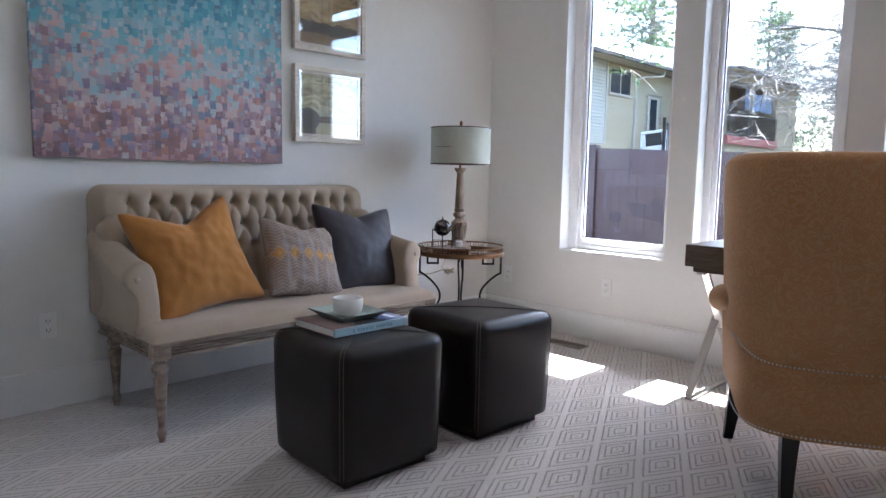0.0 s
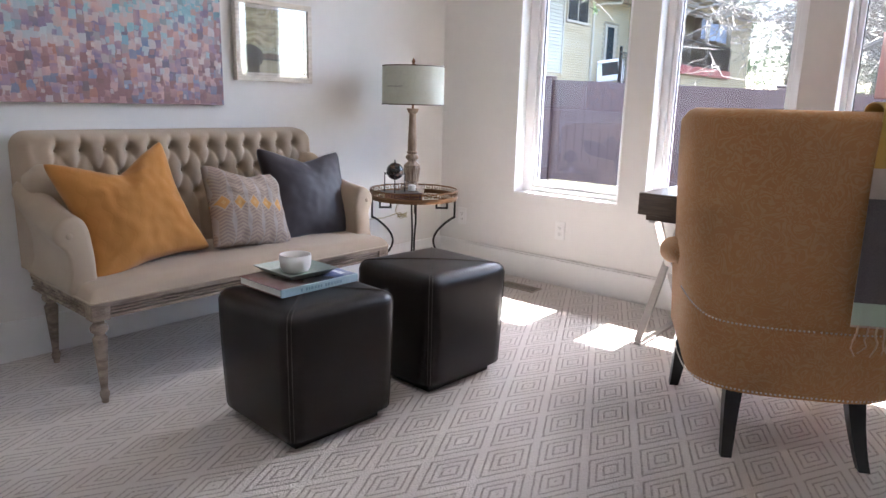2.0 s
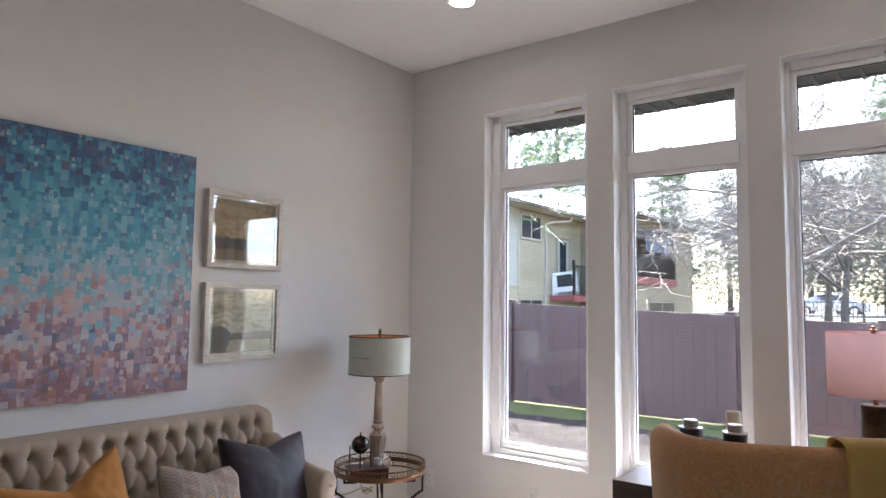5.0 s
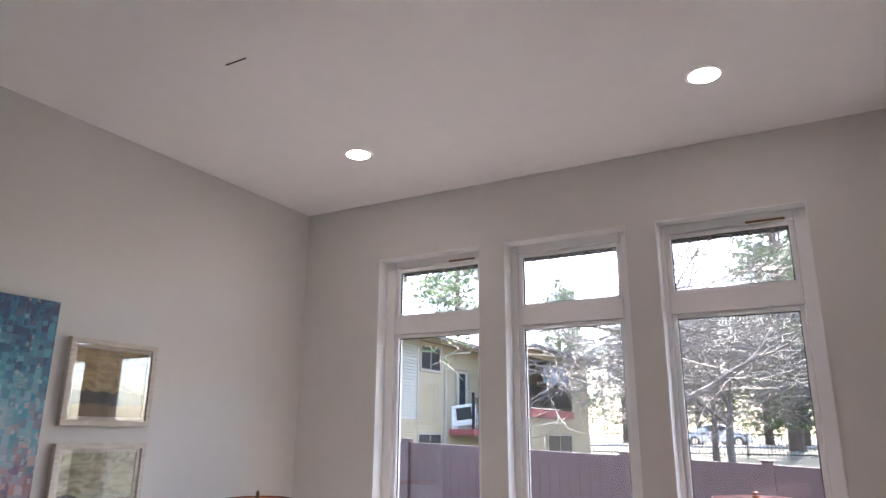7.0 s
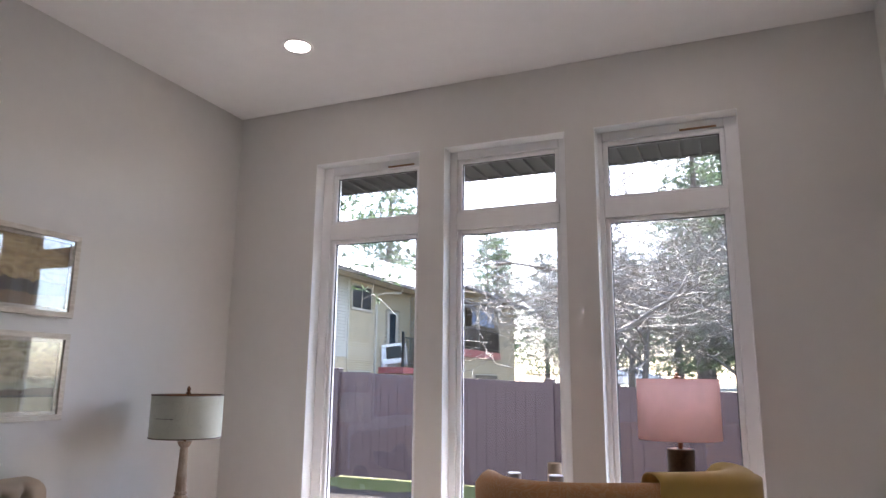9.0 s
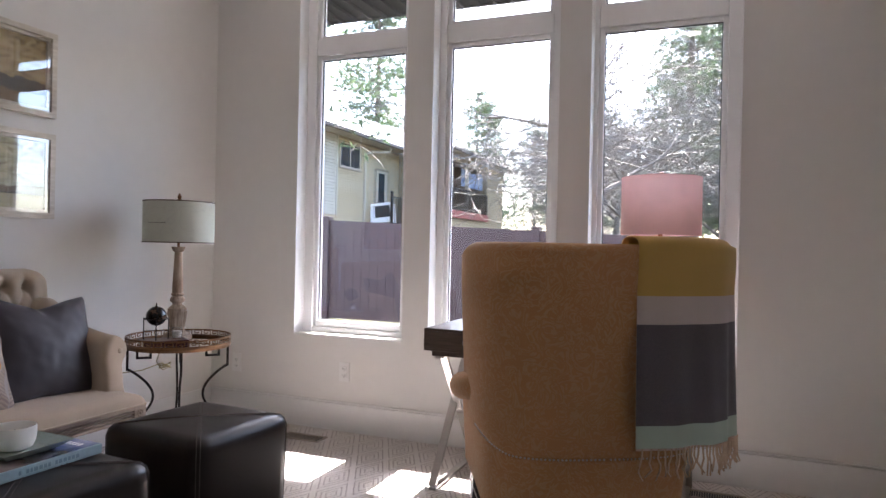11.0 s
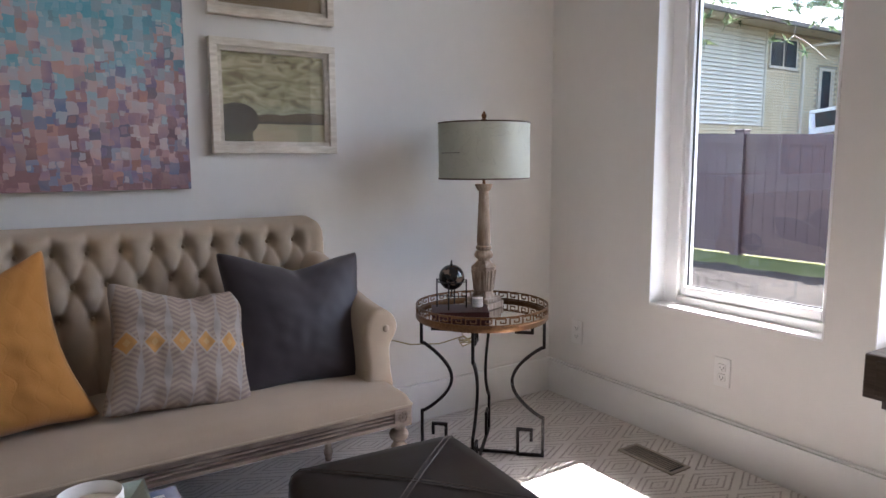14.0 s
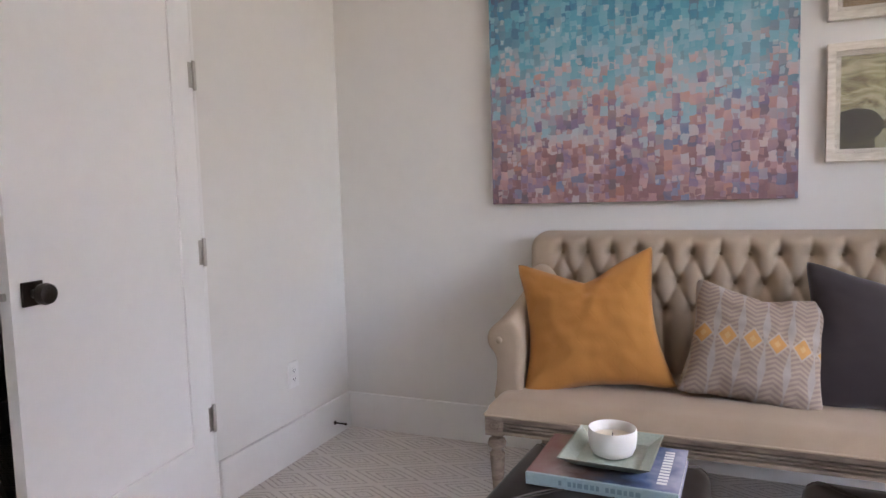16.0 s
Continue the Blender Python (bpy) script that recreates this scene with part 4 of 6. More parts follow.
def drum(owner, r, z0, z1, outer, lining, rim_mat=None, taper=1.0):
    s = bmesh.new()
    lathe(s, [(r, z0), (r * taper, z1)], 72)
    part("shade", s, outer, owner, "", 'all')
    i = bmesh.new()
    lathe(i, [(r - 0.003, z0), (r * taper - 0.003, z1)], 72)
    part("shade_lining", i, lining, owner, "", 'all')
    for rr, z in ((r, z0), (r * taper, z1)):
        e = bmesh.new()
        lathe(e, [(rr - 0.0045, z - 0.003), (rr + 0.0015, z - 0.003), (rr + 0.0015, z + 0.003), (rr - 0.0045, z + 0.003), (rr - 0.0045, z - 0.003)], 72)
        part("shade_trim", e, rim_mat or outer, owner)
    sp = bmesh.new()
    for k in range(3):
        a0 = 2 * math.pi * k / 3
        tube(sp, [(0, 0, z1 - 0.012), ((r * taper - 0.003) * math.cos(a0), (r * taper - 0.003) * math.sin(a0), z1 - 0.006)], 0.0018, 6)
    part("spider", sp, M_GOLD, owner)


M_COPPER = mat("copper_paper_lining", (0.80, 0.33, 0.12), 0.6, vary=0.12)
drum(lamp, 0.187, 1.135 - LZ, 1.358 - LZ, shade_material("pale_green_paper", (0.58, 0.60, 0.52), None, 0.12, seam=True), M_COPPER, mat("dark_edging", (0.10, 0.07, 0.05), 0.6))
crs = bmesh.new()
tube(crs, [(0.188 * math.cos(radians(a0)), 0.188 * math.sin(radians(a0)), 1.238 - LZ + 0.0015 * math.sin(a0)) for a0 in range(-120, -86, 3)], 0.0013, 6)
part("crease", crs, M_DARK, lamp, "short dark crease in the shade", True)
blb = bmesh.new()
lathe(blb, [(0, 0.56), (0.014, 0.56), (0.014, 0.585), (0.028, 0.615), (0.030, 0.635), (0.020, 0.655), (0, 0.662)], 20)
part("bulb", blb, mat("opal_bulb", (0.85, 0.85, 0.82), 0.3), lamp, "", True)
cdm = bmesh.new()
pts = [(LX - 0.05, LY + 0.04, 0.604), (0.215, -0.62, 0.612), (0.185, -0.60, 0.60), (0.17, -0.62, 0.52), (0.24, -0.72, 0.47), (0.35, -0.80, 0.455)]
for k in range(20):
    a0 = k * 1.15
    pts.append((0.38 + 0.03 * math.cos(a0), -0.80 + 0.032 * math.sin(a0), 0.468 + 0.016 * math.sin(k * 1.7)))
pts += [(0.30, -0.88, 0.45), (0.18, -0.95, 0.43), (0.05, -1.02, 0.44), (0.012, -1.04, 0.43)]
tube(cdm, pts, 0.0028, 6)
cord = part("lamp_cord", cdm, mat("clear_gold_cord", (0.42, 0.36, 0.20), 0.3, vary=0.2), None, "", 'all')
tagged(cord, "coiled translucent gold lamp cord under the table", "cord")

# ---- things on the side table ----
rb = thing("red_book", pose(0.432, -0.868, 0.593, 0, 0, -32), "small dark red leather book lying on the table", "book")
part("cover", boxes((-0.075, 0.075, -0.112, 0.112, 0, 0.003), (-0.075, 0.075, -0.112, 0.112, 0.027, 0.030), (0.072, 0.076, -0.112, 0.112, 0, 0.030), bevel=0.001), leather("oxblood_leather", (0.05, 0.014, 0.012)), rb)
part("pages", boxes((-0.071, 0.072, -0.108, 0.108, 0.003, 0.027)), mat("old_paper", (0.5, 0.42, 0.32), 0.8), rb)
gb = thing("desk_globe", pose(0.395, -0.882, 0.623), "small black desk globe in a four-legged metal stand", "globe")
gs = bmesh.new()
bmesh.ops.create_uvsphere(gs, u_segments=36, v_segments=20, radius=0.051)
bmesh.ops.translate(gs, vec=(0, 0, 0.122), verts=gs.verts)


def globe_material():
    m, nt, b = plain("black_globe", 0.12)
    vec, x, y, z = object_xyz(nt)
    n = node(nt, "ShaderNodeTexNoise", [("Vector", vec)], Scale=22.0, Detail=4.0)
    nt.links.new(ramp(nt, n.outputs["Fac"], [(0.57, (0.012, 0.010, 0.010)), (0.60, (0.16, 0.11, 0.08))]), b.inputs["Base Color"])
    return m


part("ball", gs, globe_material(), gb, "glossy black globe ball", 'all')
st2 = bmesh.new()
tr_ = [(0.060 * math.cos(2 * math.pi * k / 32), 0.060 * math.sin(2 * math.pi * k / 32), 0.108) for k in range(33)]
tube(st2, tr_, 0.0025, 6)
for k in range(4):
    a0 = math.pi / 4 + k * math.pi / 2
    tube(st2, [(0.060 * math.cos(a0), 0.060 * math.sin(a0), 0.115), (0.060 * math.cos(a0), 0.060 * math.sin(a0), 0.0)], 0.003, 8)
for k in range(2):
    a0 = math.pi / 4 + k * math.pi / 2
    tube(st2, [(0.060 * math.cos(a0), 0.060 * math.sin(a0), 0.045), (-0.060 * math.cos(a0), -0.060 * math.sin(a0), 0.045)], 0.002, 6)
tube(st2, [(0, 0, 0.045), (0, 0, 0.074)], 0.003, 8)
lathe(st2, [(0.006, 0.172), (0.004, 0.178), (0.003, 0.190), (0, 0.192)], 12)
part("stand", st2, M_IRON, gb, "dark metal stand", True)
vt = thing("votive", pose(0.462, -0.802, 0.623), "clear glass votive with a white candle on the book", "candle")
vb = bmesh.new()
lathe(vb, [(0, 0), (0.026, 0), (0.027, 0.062), (0.025, 0.062), (0.0245, 0.006), (0, 0.006)], 28)
part("glass", vb, glass_material("votive_glass", 1.2, (0.95, 0.95, 0.95)), vt, "", True)
vc = bmesh.new()
lathe(vc, [(0, 0.0065), (0.023, 0.0065), (0.023, 0.040), (0, 0.040)], 24)
part("wax", vc, mat("white_wax", (0.82, 0.80, 0.76), 0.45, vary=0.03), vt)

# ---- desk ----
DX0, DX1, DY0, DY1 = 1.862, 3.06, -0.720, -0.10
desk = thing("desk", pose((DX0 + DX1) / 2, (DY0 + DY1) / 2, 0), "dark smoked-oak writing desk on brushed steel X legs", "desk")
wpart("desktop", boxes((DX0, DX1, DY0, DY1, 0.655, 0.76), bevel=0.004), M_DESK, desk)
wpart("apron", boxes((DX0 + 0.03, DX1 - 0.03, DY0 + 0.03, DY1 - 0.03, 0.628, 0.655), bevel=0.003), M_DESK, desk)
for k in range(3):
    w_ = (DX1 - DX0 - 0.05) / 3
    a0 = DX0 + 0.025 + k * w_
    dr = wpart("drawer", boxes((a0 + 0.003, a0 + w_ - 0.003, DY0 - 0.006, DY0 - 0.001, 0.668, 0.748), bevel=0.0015), M_DESK, desk)
    kn = bmesh.new()
    lathe(kn, [(0, 0), (0.006, 0), (0.006, 0.010), (0.013, 0.016), (0.014, 0.022), (0.009, 0.027), (0, 0.028)], 20)
    bmesh.ops.transform(kn, matrix=pose(a0 + w_ * 0.5, DY0 - 0.006, 0.706, 90, 0, 0), verts=kn.verts)
    wk_ = wpart("knob", kn, M_CHROME, desk, "round satin steel knob", True)
    wk_.parent = dr
for x in (1.912, 3.010):
    xl = bmesh.new()
    y0, y1 = -0.675, -0.145
    bar(xl, (x - 0.009, y0, 0.012), (x - 0.009, y1 - 0.06, 0.625), 0.017, 0.036, up=(1, 0, 0))
    bar(xl, (x + 0.0095, y1, 0.012), (x + 0.0095, y0 + 0.06, 0.625), 0.017, 0.036, up=(1, 0, 0))
    box(xl, x - 0.018, x + 0.0185, y0 - 0.025, y1 + 0.025, 0.0, 0.014, bevel=0.002)
    box(xl, x - 0.018, x + 0.0185, y0 + 0.02, y1 - 0.02, 0.612, 0.628, bevel=0.002)
    wpart("x_leg", xl, M_NICKEL, desk, "brushed steel X-shaped leg")
st3 = bmesh.new()
bar(st3, (1.93, -0.425, 0.315), (2.99, -0.425, 0.315), 0.018, 0.018)
wpart("stretcher", st3, M_NICKEL, desk)

# ---- desk lamp ----
dl = thing("desk_lamp", pose(2.888, -0.45, 0.76), "bronze cylinder desk lamp with pink drum shade", "table lamp")
bl = bmesh.new()
lathe(bl, [(0, 0), (0.056, 0), (0.057, 0.004), (0.057, 0.330), (0.055, 0.345), (0.057, 0.350), (0.057, 0.410), (0.054, 0.413), (0, 0.413)], 48)
part("base", bl, mat("dark_bronze_base", (0.10, 0.065, 0.04), 0.35, 0.8, vary=0.4, scale=8), dl, "", True)
nk = bmesh.new()
tube(nk, [(0, 0, 0.41), (0, 0, 0.715)], 0.010, 14)
lathe(nk, [(0, 0.712), (0.016, 0.713), (0.016, 0.718), (0.006, 0.722), (0.006, 0.728), (0.012, 0.732), (0, 0.736)], 16)
part("stem", nk, mat("copper_stem", (0.45, 0.17, 0.08), 0.4, 0.8), dl, "", True)
drum(dl, 0.173, 0.455, 0.705, shade_material("pink_linen_shade", (0.90, 0.71, 0.69), None, 0.72), shade_material("pink_lining", (0.92, 0.80, 0.78), None, 0.72))

# ---- armchair ----
chair = thing("armchair", pose(2.633, -1.118, 0, 0, 0, 29.8), "tan damask barrel armchair with nailhead trim and dark legs", "armchair")


def chair_plan(s, z):
    """Plan of the shell: s from -1 to 1 round the back, z the height."""
    k = smoothstep(0.2, 1.15, z)
    hw = 0.352 + 0.092 * k
    dp = 0.30 + 0.105 * k
    a = abs(s)
    sg = 1 if s >= 0 else -1
    if a < 0.68:
        ph = a / 0.68 * math.pi / 2
        cx, cy = math.sin(ph), math.cos(ph)
        e = 0.62
        x = hw * abs(cx) ** e
        y = -dp * abs(cy) ** e
    else:
        x = hw * (1 - 0.02 * (a - 0.68) / 0.32)
        y = (a - 0.68) / 0.32 * 0.27
    return Vector((sg * x + 0.028 * k, y - 0.02, z))


def chair_top(s):
    a = abs(s)
    return 1.158 - 0.50 * smoothstep(0.66, 0.92, a) - 0.02 * smoothstep(0.92, 1, a)


def chair_ring(s):
    zt = chair_top(s)
    zb = 0.225 + 0.03 * smoothstep(0.5, 1.0, abs(s))
    pts = []
    c = Vector((0, 0.12, 0))
    line = 0.470 + 0.05 * smoothstep(0.3, 0.7, abs(s))
    zs_ = [zb + (line - 0.012 - zb) * i / 5 for i in range(6)] + [line - 0.003, line + 0.003, line + 0.014] + [line + 0.03 + (zt - 0.06 - line) * i / 7 for i in range(8)]
    for i, z in enumerate(zs_):
        p = chair_plan(s, z)
        if i == 0:
            p += (c - Vector((p.x, p.y, 0))).normalized() * 0.02 + Vector((0, 0, -0.004))
        proud = 0.010 * smoothstep(line - 0.004, line + 0.012, z) - 0.004 * math.exp(-((z - line + 0.003) / 0.006) ** 2)
        p -= (c - Vector((p.x, p.y, 0))).normalized() * proud * smoothstep(0.80, 0.62, abs(s))
        pts.append(p)
    p = chair_plan(s, zt)
    inn = (c - Vector((p.x, p.y, 0))).normalized()
    for d, dz in ((0.012, -0.010), (0.035, 0.0), (0.065, -0.008), (0.085, -0.03)):
        pts.append(p + inn * d + Vector((0, 0, dz)))
    for i in range(1, 9):
        z = zt - 0.03 + (0.33 - zt + 0.03) * i / 8
        q = chair_plan(s, z)
        pts.append(q + inn * (0.09 + 0.02 * math.sin(math.pi * i / 8)))
    return pts


cs = bmesh.new()
NS = 84
rings = [[cs.verts.new(p) for p in chair_ring(-1 + 2 * i / NS)] for i in range(NS + 1)]
for a, b_ in zip(rings, rings[1:]):
    for k in range(len(a) - 1):
        cs.faces.new((a[k], a[k + 1], b_[k + 1], b_[k]))
cs.faces.new(rings[0])
cs.faces.new(rings[-1][::-1])
part("backrest", cs, M_DAMASK, chair, "curved tan damask back", 'all')
for sg in (-1, 1):
    ar = bmesh.new()
    tube(ar, [(sg * 0.355, -0.06, 0.64), (sg * 0.362, 0.02, 0.632), (sg * 0.366, 0.14, 0.612), (sg * 0.364, 0.24, 0.592), (sg * 0.362, 0.278, 0.575), (sg * 0.360, 0.290, 0.565)], [0.03, 0.050, 0.054, 0.054, 0.042, 0.01], 18)
    part("arm", ar, M_DAMASK, chair, "rolled tan damask arm", 'all')
sb = bmesh.new()
rounded_box(sb, 0.60, 0.56, 0.13, 0.045, swell=0.012, sub=10)
bmesh.ops.translate(sb, vec=(0, 0.03, 0.345), verts=sb.verts)
part("seat_cushion", sb, M_DAMASK, chair, "", 'all')
sf = bmesh.new()
rounded_box(sf, 0.53, 0.48, 0.12, 0.02, sub=6)
bmesh.ops.translate(sf, vec=(0, 0.01, 0.228), verts=sf.verts)
part("seat_frame", sf, M_DAMASK, chair, "", True)
nails = bmesh.new()


def stud(bm, p, d):
    q = d.to_track_quat('Z', 'Y').to_matrix().to_4x4()
    prev = [bm.verts.new(Matrix.Translation(p) @ q @ Vector((0.0042 * math.cos(a), 0.0042 * math.sin(a), 0))) for a in (k * math.pi / 3 for k in range(6))]
    tip = bm.verts.new(Matrix.Translation(p) @ q @ Vector((0, 0, 0.003)))
    for k in range(6):
        bm.faces.new((prev[k], prev[(k + 1) % 6], tip))


for zz, s0, s1 in ((0.238, -0.98, 0.98), (0.472, -0.66, 0.66)):
    prevp = None
    n_ = 900
    for i in range(n_ + 1):
        s = s0 + (s1 - s0) * i / n_
        z = zz + (0.03 * smoothstep(0.5, 1.0, abs(s)) if zz < 0.3 else 0.05 * smoothstep(0.3, 0.7, abs(s)))
        p = chair_plan(s, z)
        d = (Vector((p.x, p.y, 0)) - Vector((0, 0.12, 0))).normalized()
        p = p + d * (0.004 if zz > 0.3 else 0.0)
        if prevp is None or (p - prevp).length > 0.0125:
            stud(nails, p, d)
            prevp = p
tagged(part("nailheads", nails, M_NAIL, chair, "rows of small pewter nailheads"), kind="stuff")
for x, y, xt, yt in ((-0.215, -0.315, -0.19, -0.215), (0.215, -0.315, 0.19, -0.215), (-0.305, 0.275, -0.29, 0.245), (0.305, 0.275, 0.29, 0.245)):
    lg = bmesh.new()
    secs = []
    for i in range(8):
        t = i / 7
        cx_, cy_ = x + (xt - x) * t ** 0.8, y + (yt - y) * (1 - (1 - t) ** 1.7)
        hw_ = 0.017 + 0.013 * t
        secs.append([lg.verts.new((cx_ + a * hw_, cy_ + b_ * hw_, 0.26 * t)) for a, b_ in ((-1, -1), (1, -1), (1, 1), (-1, 1))])
    for a, b_ in zip(secs, secs[1:]):
        for k in range(4):
            lg.faces.new((a[k], a[(k + 1) % 4], b_[(k + 1) % 4], b_[k]))
    lg.faces.new(secs[0][::-1])
    lg.faces.new(secs[-1])
    part("leg", lg, M_BLACKWOOD, chair, "black tapered wooden leg", True)

# ---- throw over the chair ----


def throw_material():
    m, nt, b = plain("striped_wool", 0.95)
    vec, x, y, z = object_xyz(nt)
    f = calc(nt, 'DIVIDE', calc(nt, 'SUBTRACT', z, 0.40), 0.80)
    S = 0.80
    stops = [(0.0, (0.66, 0.50, 0.42)), ((0.533 - 0.4) / S, (0.48, 0.60, 0.50)), ((0.603 - 0.4) / S, (0.080, 0.070, 0.085)), ((0.912 - 0.4) / S, (0.60, 0.51, 0.47)), ((1.00 - 0.4) / S, (0.58, 0.36, 0.07))]
    col = ramp(nt, f, stops, 'CONSTANT')
    n2 = node(nt, "ShaderNodeTexNoise", [("Vector", vec)], Scale=300.0, Detail=3.0)
    col2 = blend(nt, calc(nt, 'MULTIPLY', n2.outputs["Fac"], 0.3), col, (0.35, 0.30, 0.26))
    nt.links.new(col2, b.inputs["Base Color"])
    bp = node(nt, "ShaderNodeBump", [("Height", n2.outputs["Fac"])], Strength=0.3, Distance=0.003)
    nt.links.new(bp.outputs[0], b.inputs["Normal"])
    b.inputs["Sheen Weight"].default_value = 0.3
    b.inputs["Specular IOR Level"].default_value = 0.1
    return m


thr = thing("throw_blanket", pose(2.633, -1.118, 0, 0, 0, 29.8), "striped wool throw in mustard, grey and mint over the chair", "blanket")
M_THROW = throw_material()


def throw_point(u, v, lift=0.010):
    """u across, v from the hem behind, over the top, and down the front."""
    s = 0.005 + 0.60 * u
    if v < 0.72:
        z = 0.528 + (1.160 - 0.528) * v / 0.72
        drop = 1 - v / 0.72
        p = chair_plan(s, max(z, 1.02))
        p.z = z
        d = (Vector((p.x, p.y, 0)) - Vector((0, 0.12, 0))).normalized()
        fold = 0.007 * math.sin(u * 17 + 0.6) * drop + 0.004 * math.sin(u * 31 + 2 + z * 3) * drop
        p += d * (lift + 0.012 * drop + 0.035 * u * u + fold)
        return p
    p0 = chair_plan(s, 1.158)
    inn = (Vector((0, 0.12, 0)) - Vector((p0.x, p0.y, 0))).normalized()
    t = (v - 0.72) / 0.28
    if t < 0.35:
        an = t / 0.35 * math.pi
        return p0 + inn * (0.045 - (0.045 + lift) * math.cos(an)) + Vector((0, 0, (0.016 + lift) * math.sin(an) + 0.002))
    return p0 + inn * (0.105 + 0.012 * math.sin(u * 14)) + Vector((0, 0, -0.55 * (t - 0.35)))


tb = bmesh.new()
sheet(tb, throw_point, 60, 80)
th_ob = part("cloth", tb, M_THROW, thr, "", 'all')
so = th_ob.modifiers.new("thickness", 'SOLIDIFY')
so.thickness = 0.005
fr_ = bmesh.new()
random.seed(7)
for k in range(46):
    p = throw_point((k + 0.5) / 46, 0.0)
    q = [p + Vector((0, 0, 0.006))]
    for j in range(1, 5):
        q.append(p + Vector((random.uniform(-1, 1) * 0.004 * j, random.uniform(-1, 1) * 0.004 * j, -0.021 * j + random.uniform(-0.004, 0.004))))
    tube(fr_, q, [0.0032, 0.003, 0.0032, 0.003, 0.0022], 5)
tagged(part("fringe", fr_, mat("peach_wool", (0.62, 0.46, 0.33), 0.95, vary=0.15, scale=60), thr, "twisted peach wool fringe", 'all'), kind="stuff")

# ---- wall art ----


def daub_material(z0, z1):
    """Canvas of small upright daubs that run from mauve and pink at the foot to teal at the top."""
    m, nt, b = plain("daubed_canvas", 0.5)
    vec, x, y, z = object_xyz(nt)
    slow = node(nt, "ShaderNodeTexNoise", [("Vector", vec)], Scale=5.0, Detail=3.0)
    wob = node(nt, "ShaderNodeTexNoise", [("Vector", vec)], Scale=38.0, Detail=2.0)
    wob2 = node(nt, "ShaderNodeTexNoise", [("Vector", vec)], Scale=31.0, Detail=2.0)
    yy = calc(nt, 'ADD', y, calc(nt, 'MULTIPLY', calc(nt, 'SUBTRACT', wob.outputs["Fac"], 0.5), 0.022))
    zz = calc(nt, 'ADD', z, calc(nt, 'MULTIPLY', calc(nt, 'SUBTRACT', wob2.outputs["Fac"], 0.5), 0.022))

    def cells(w, h, shift):
        """Random values of one upright daub, and its soft body."""
        cf = calc(nt, 'ADD', calc(nt, 'DIVIDE', yy, w), shift)
        ci = calc(nt, 'FLOOR', cf)
        vx = node(nt, "ShaderNodeCombineXYZ", [("X", ci)], Y=shift)
        jog = nt.nodes.new("ShaderNodeTexWhiteNoise")
        nt.links.new(vx.outputs[0], jog.inputs["Vector"])
        rf_ = calc(nt, 'ADD', calc(nt, 'DIVIDE', zz, h), jog.outputs["Value"])
        ri = calc(nt, 'FLOOR', rf_)
        vc_ = node(nt, "ShaderNodeCombineXYZ", [("X", ci), ("Y", ri)], Z=shift)
        wn2 = nt.nodes.new("ShaderNodeTexWhiteNoise")
        nt.links.new(vc_.outputs[0], wn2.inputs["Vector"])
        sp2 = nt.nodes.new("ShaderNodeSeparateColor")
        nt.links.new(wn2.outputs["Color"], sp2.inputs[0])
        du = calc(nt, 'ABSOLUTE', calc(nt, 'SUBTRACT', calc(nt, 'FRACT', cf), 0.5))
        dv = calc(nt, 'ABSOLUTE', calc(nt, 'SUBTRACT', calc(nt, 'FRACT', rf_), 0.5))
        return sp2.outputs[0], sp2.outputs[1], sp2.outputs[2], calc(nt, 'MAXIMUM', du, dv)

    h = calc(nt, 'DIVIDE', calc(nt, 'SUBTRACT', z, z0), z1 - z0)
    h = calc(nt, 'ADD', h, calc(nt, 'MULTIPLY', calc(nt, 'SUBTRACT', slow.outputs["Fac"], 0.5), 0.40))
    # the sides are darker than the pale middle
    side = calc(nt, 'ABSOLUTE', y)
    rim = node(nt, "ShaderNodeMapRange", [("Value", calc(nt, 'ADD', side, calc(nt, 'MULTIPLY', slow.outputs["Fac"], 0.2)))], **{"From Min": 0.48, "From Max": 0.70})

    def tone(r, spread):
        t = calc(nt, 'ADD', h, calc(nt, 'MULTIPLY', calc(nt, 'SUBTRACT', r, 0.5), spread))
        return ramp(nt, t, [(0.0, (0.24, 0.12, 0.13)), (0.08, (0.42, 0.24, 0.23)), (0.16, (0.20, 0.16, 0.27)), (0.25, (0.53, 0.33, 0.30)), (0.34, (0.46, 0.42, 0.46)), (0.44, (0.27, 0.44, 0.52)),
                            (0.60, (0.11, 0.36, 0.46)), (0.74, (0.05, 0.28, 0.40)), (0.87, (0.025, 0.15, 0.28)), (0.99, (0.02, 0.065, 0.15))])
    r1, g1, b1, e1 = cells(0.031, 0.040, 0.0)
    r2, g2, b2, e2 = cells(0.022, 0.028, 17.0)
    col = tone(r1, 0.36)
    odd = ramp(nt, g1, [(0.0, (0.04, 0.09, 0.12)), (0.06, (0.15, 0.09, 0.08)), (0.12, (0.56, 0.56, 0.56)), (0.17, (0.05, 0.24, 0.42)), (0.24, (0.50, 0.22, 0.12)), (0.29, (0.56, 0.38, 0.34))], 'CONSTANT')
    fewer = node(nt, "ShaderNodeMapRange", [("Value", h)], **{"From Min": 0.25, "From Max": 0.75, "To Min": 0.45, "To Max": 0.12})
    col = blend(nt, calc(nt, 'MULTIPLY', calc(nt, 'LESS_THAN', g1, 0.33), fewer.outputs[0]), col, odd)
    col = blend(nt, calc(nt, 'MULTIPLY', calc(nt, 'MULTIPLY', rim.outputs[0], calc(nt, 'GREATER_THAN', b1, 0.45)), 0.55), col, (0.075, 0.055, 0.10))
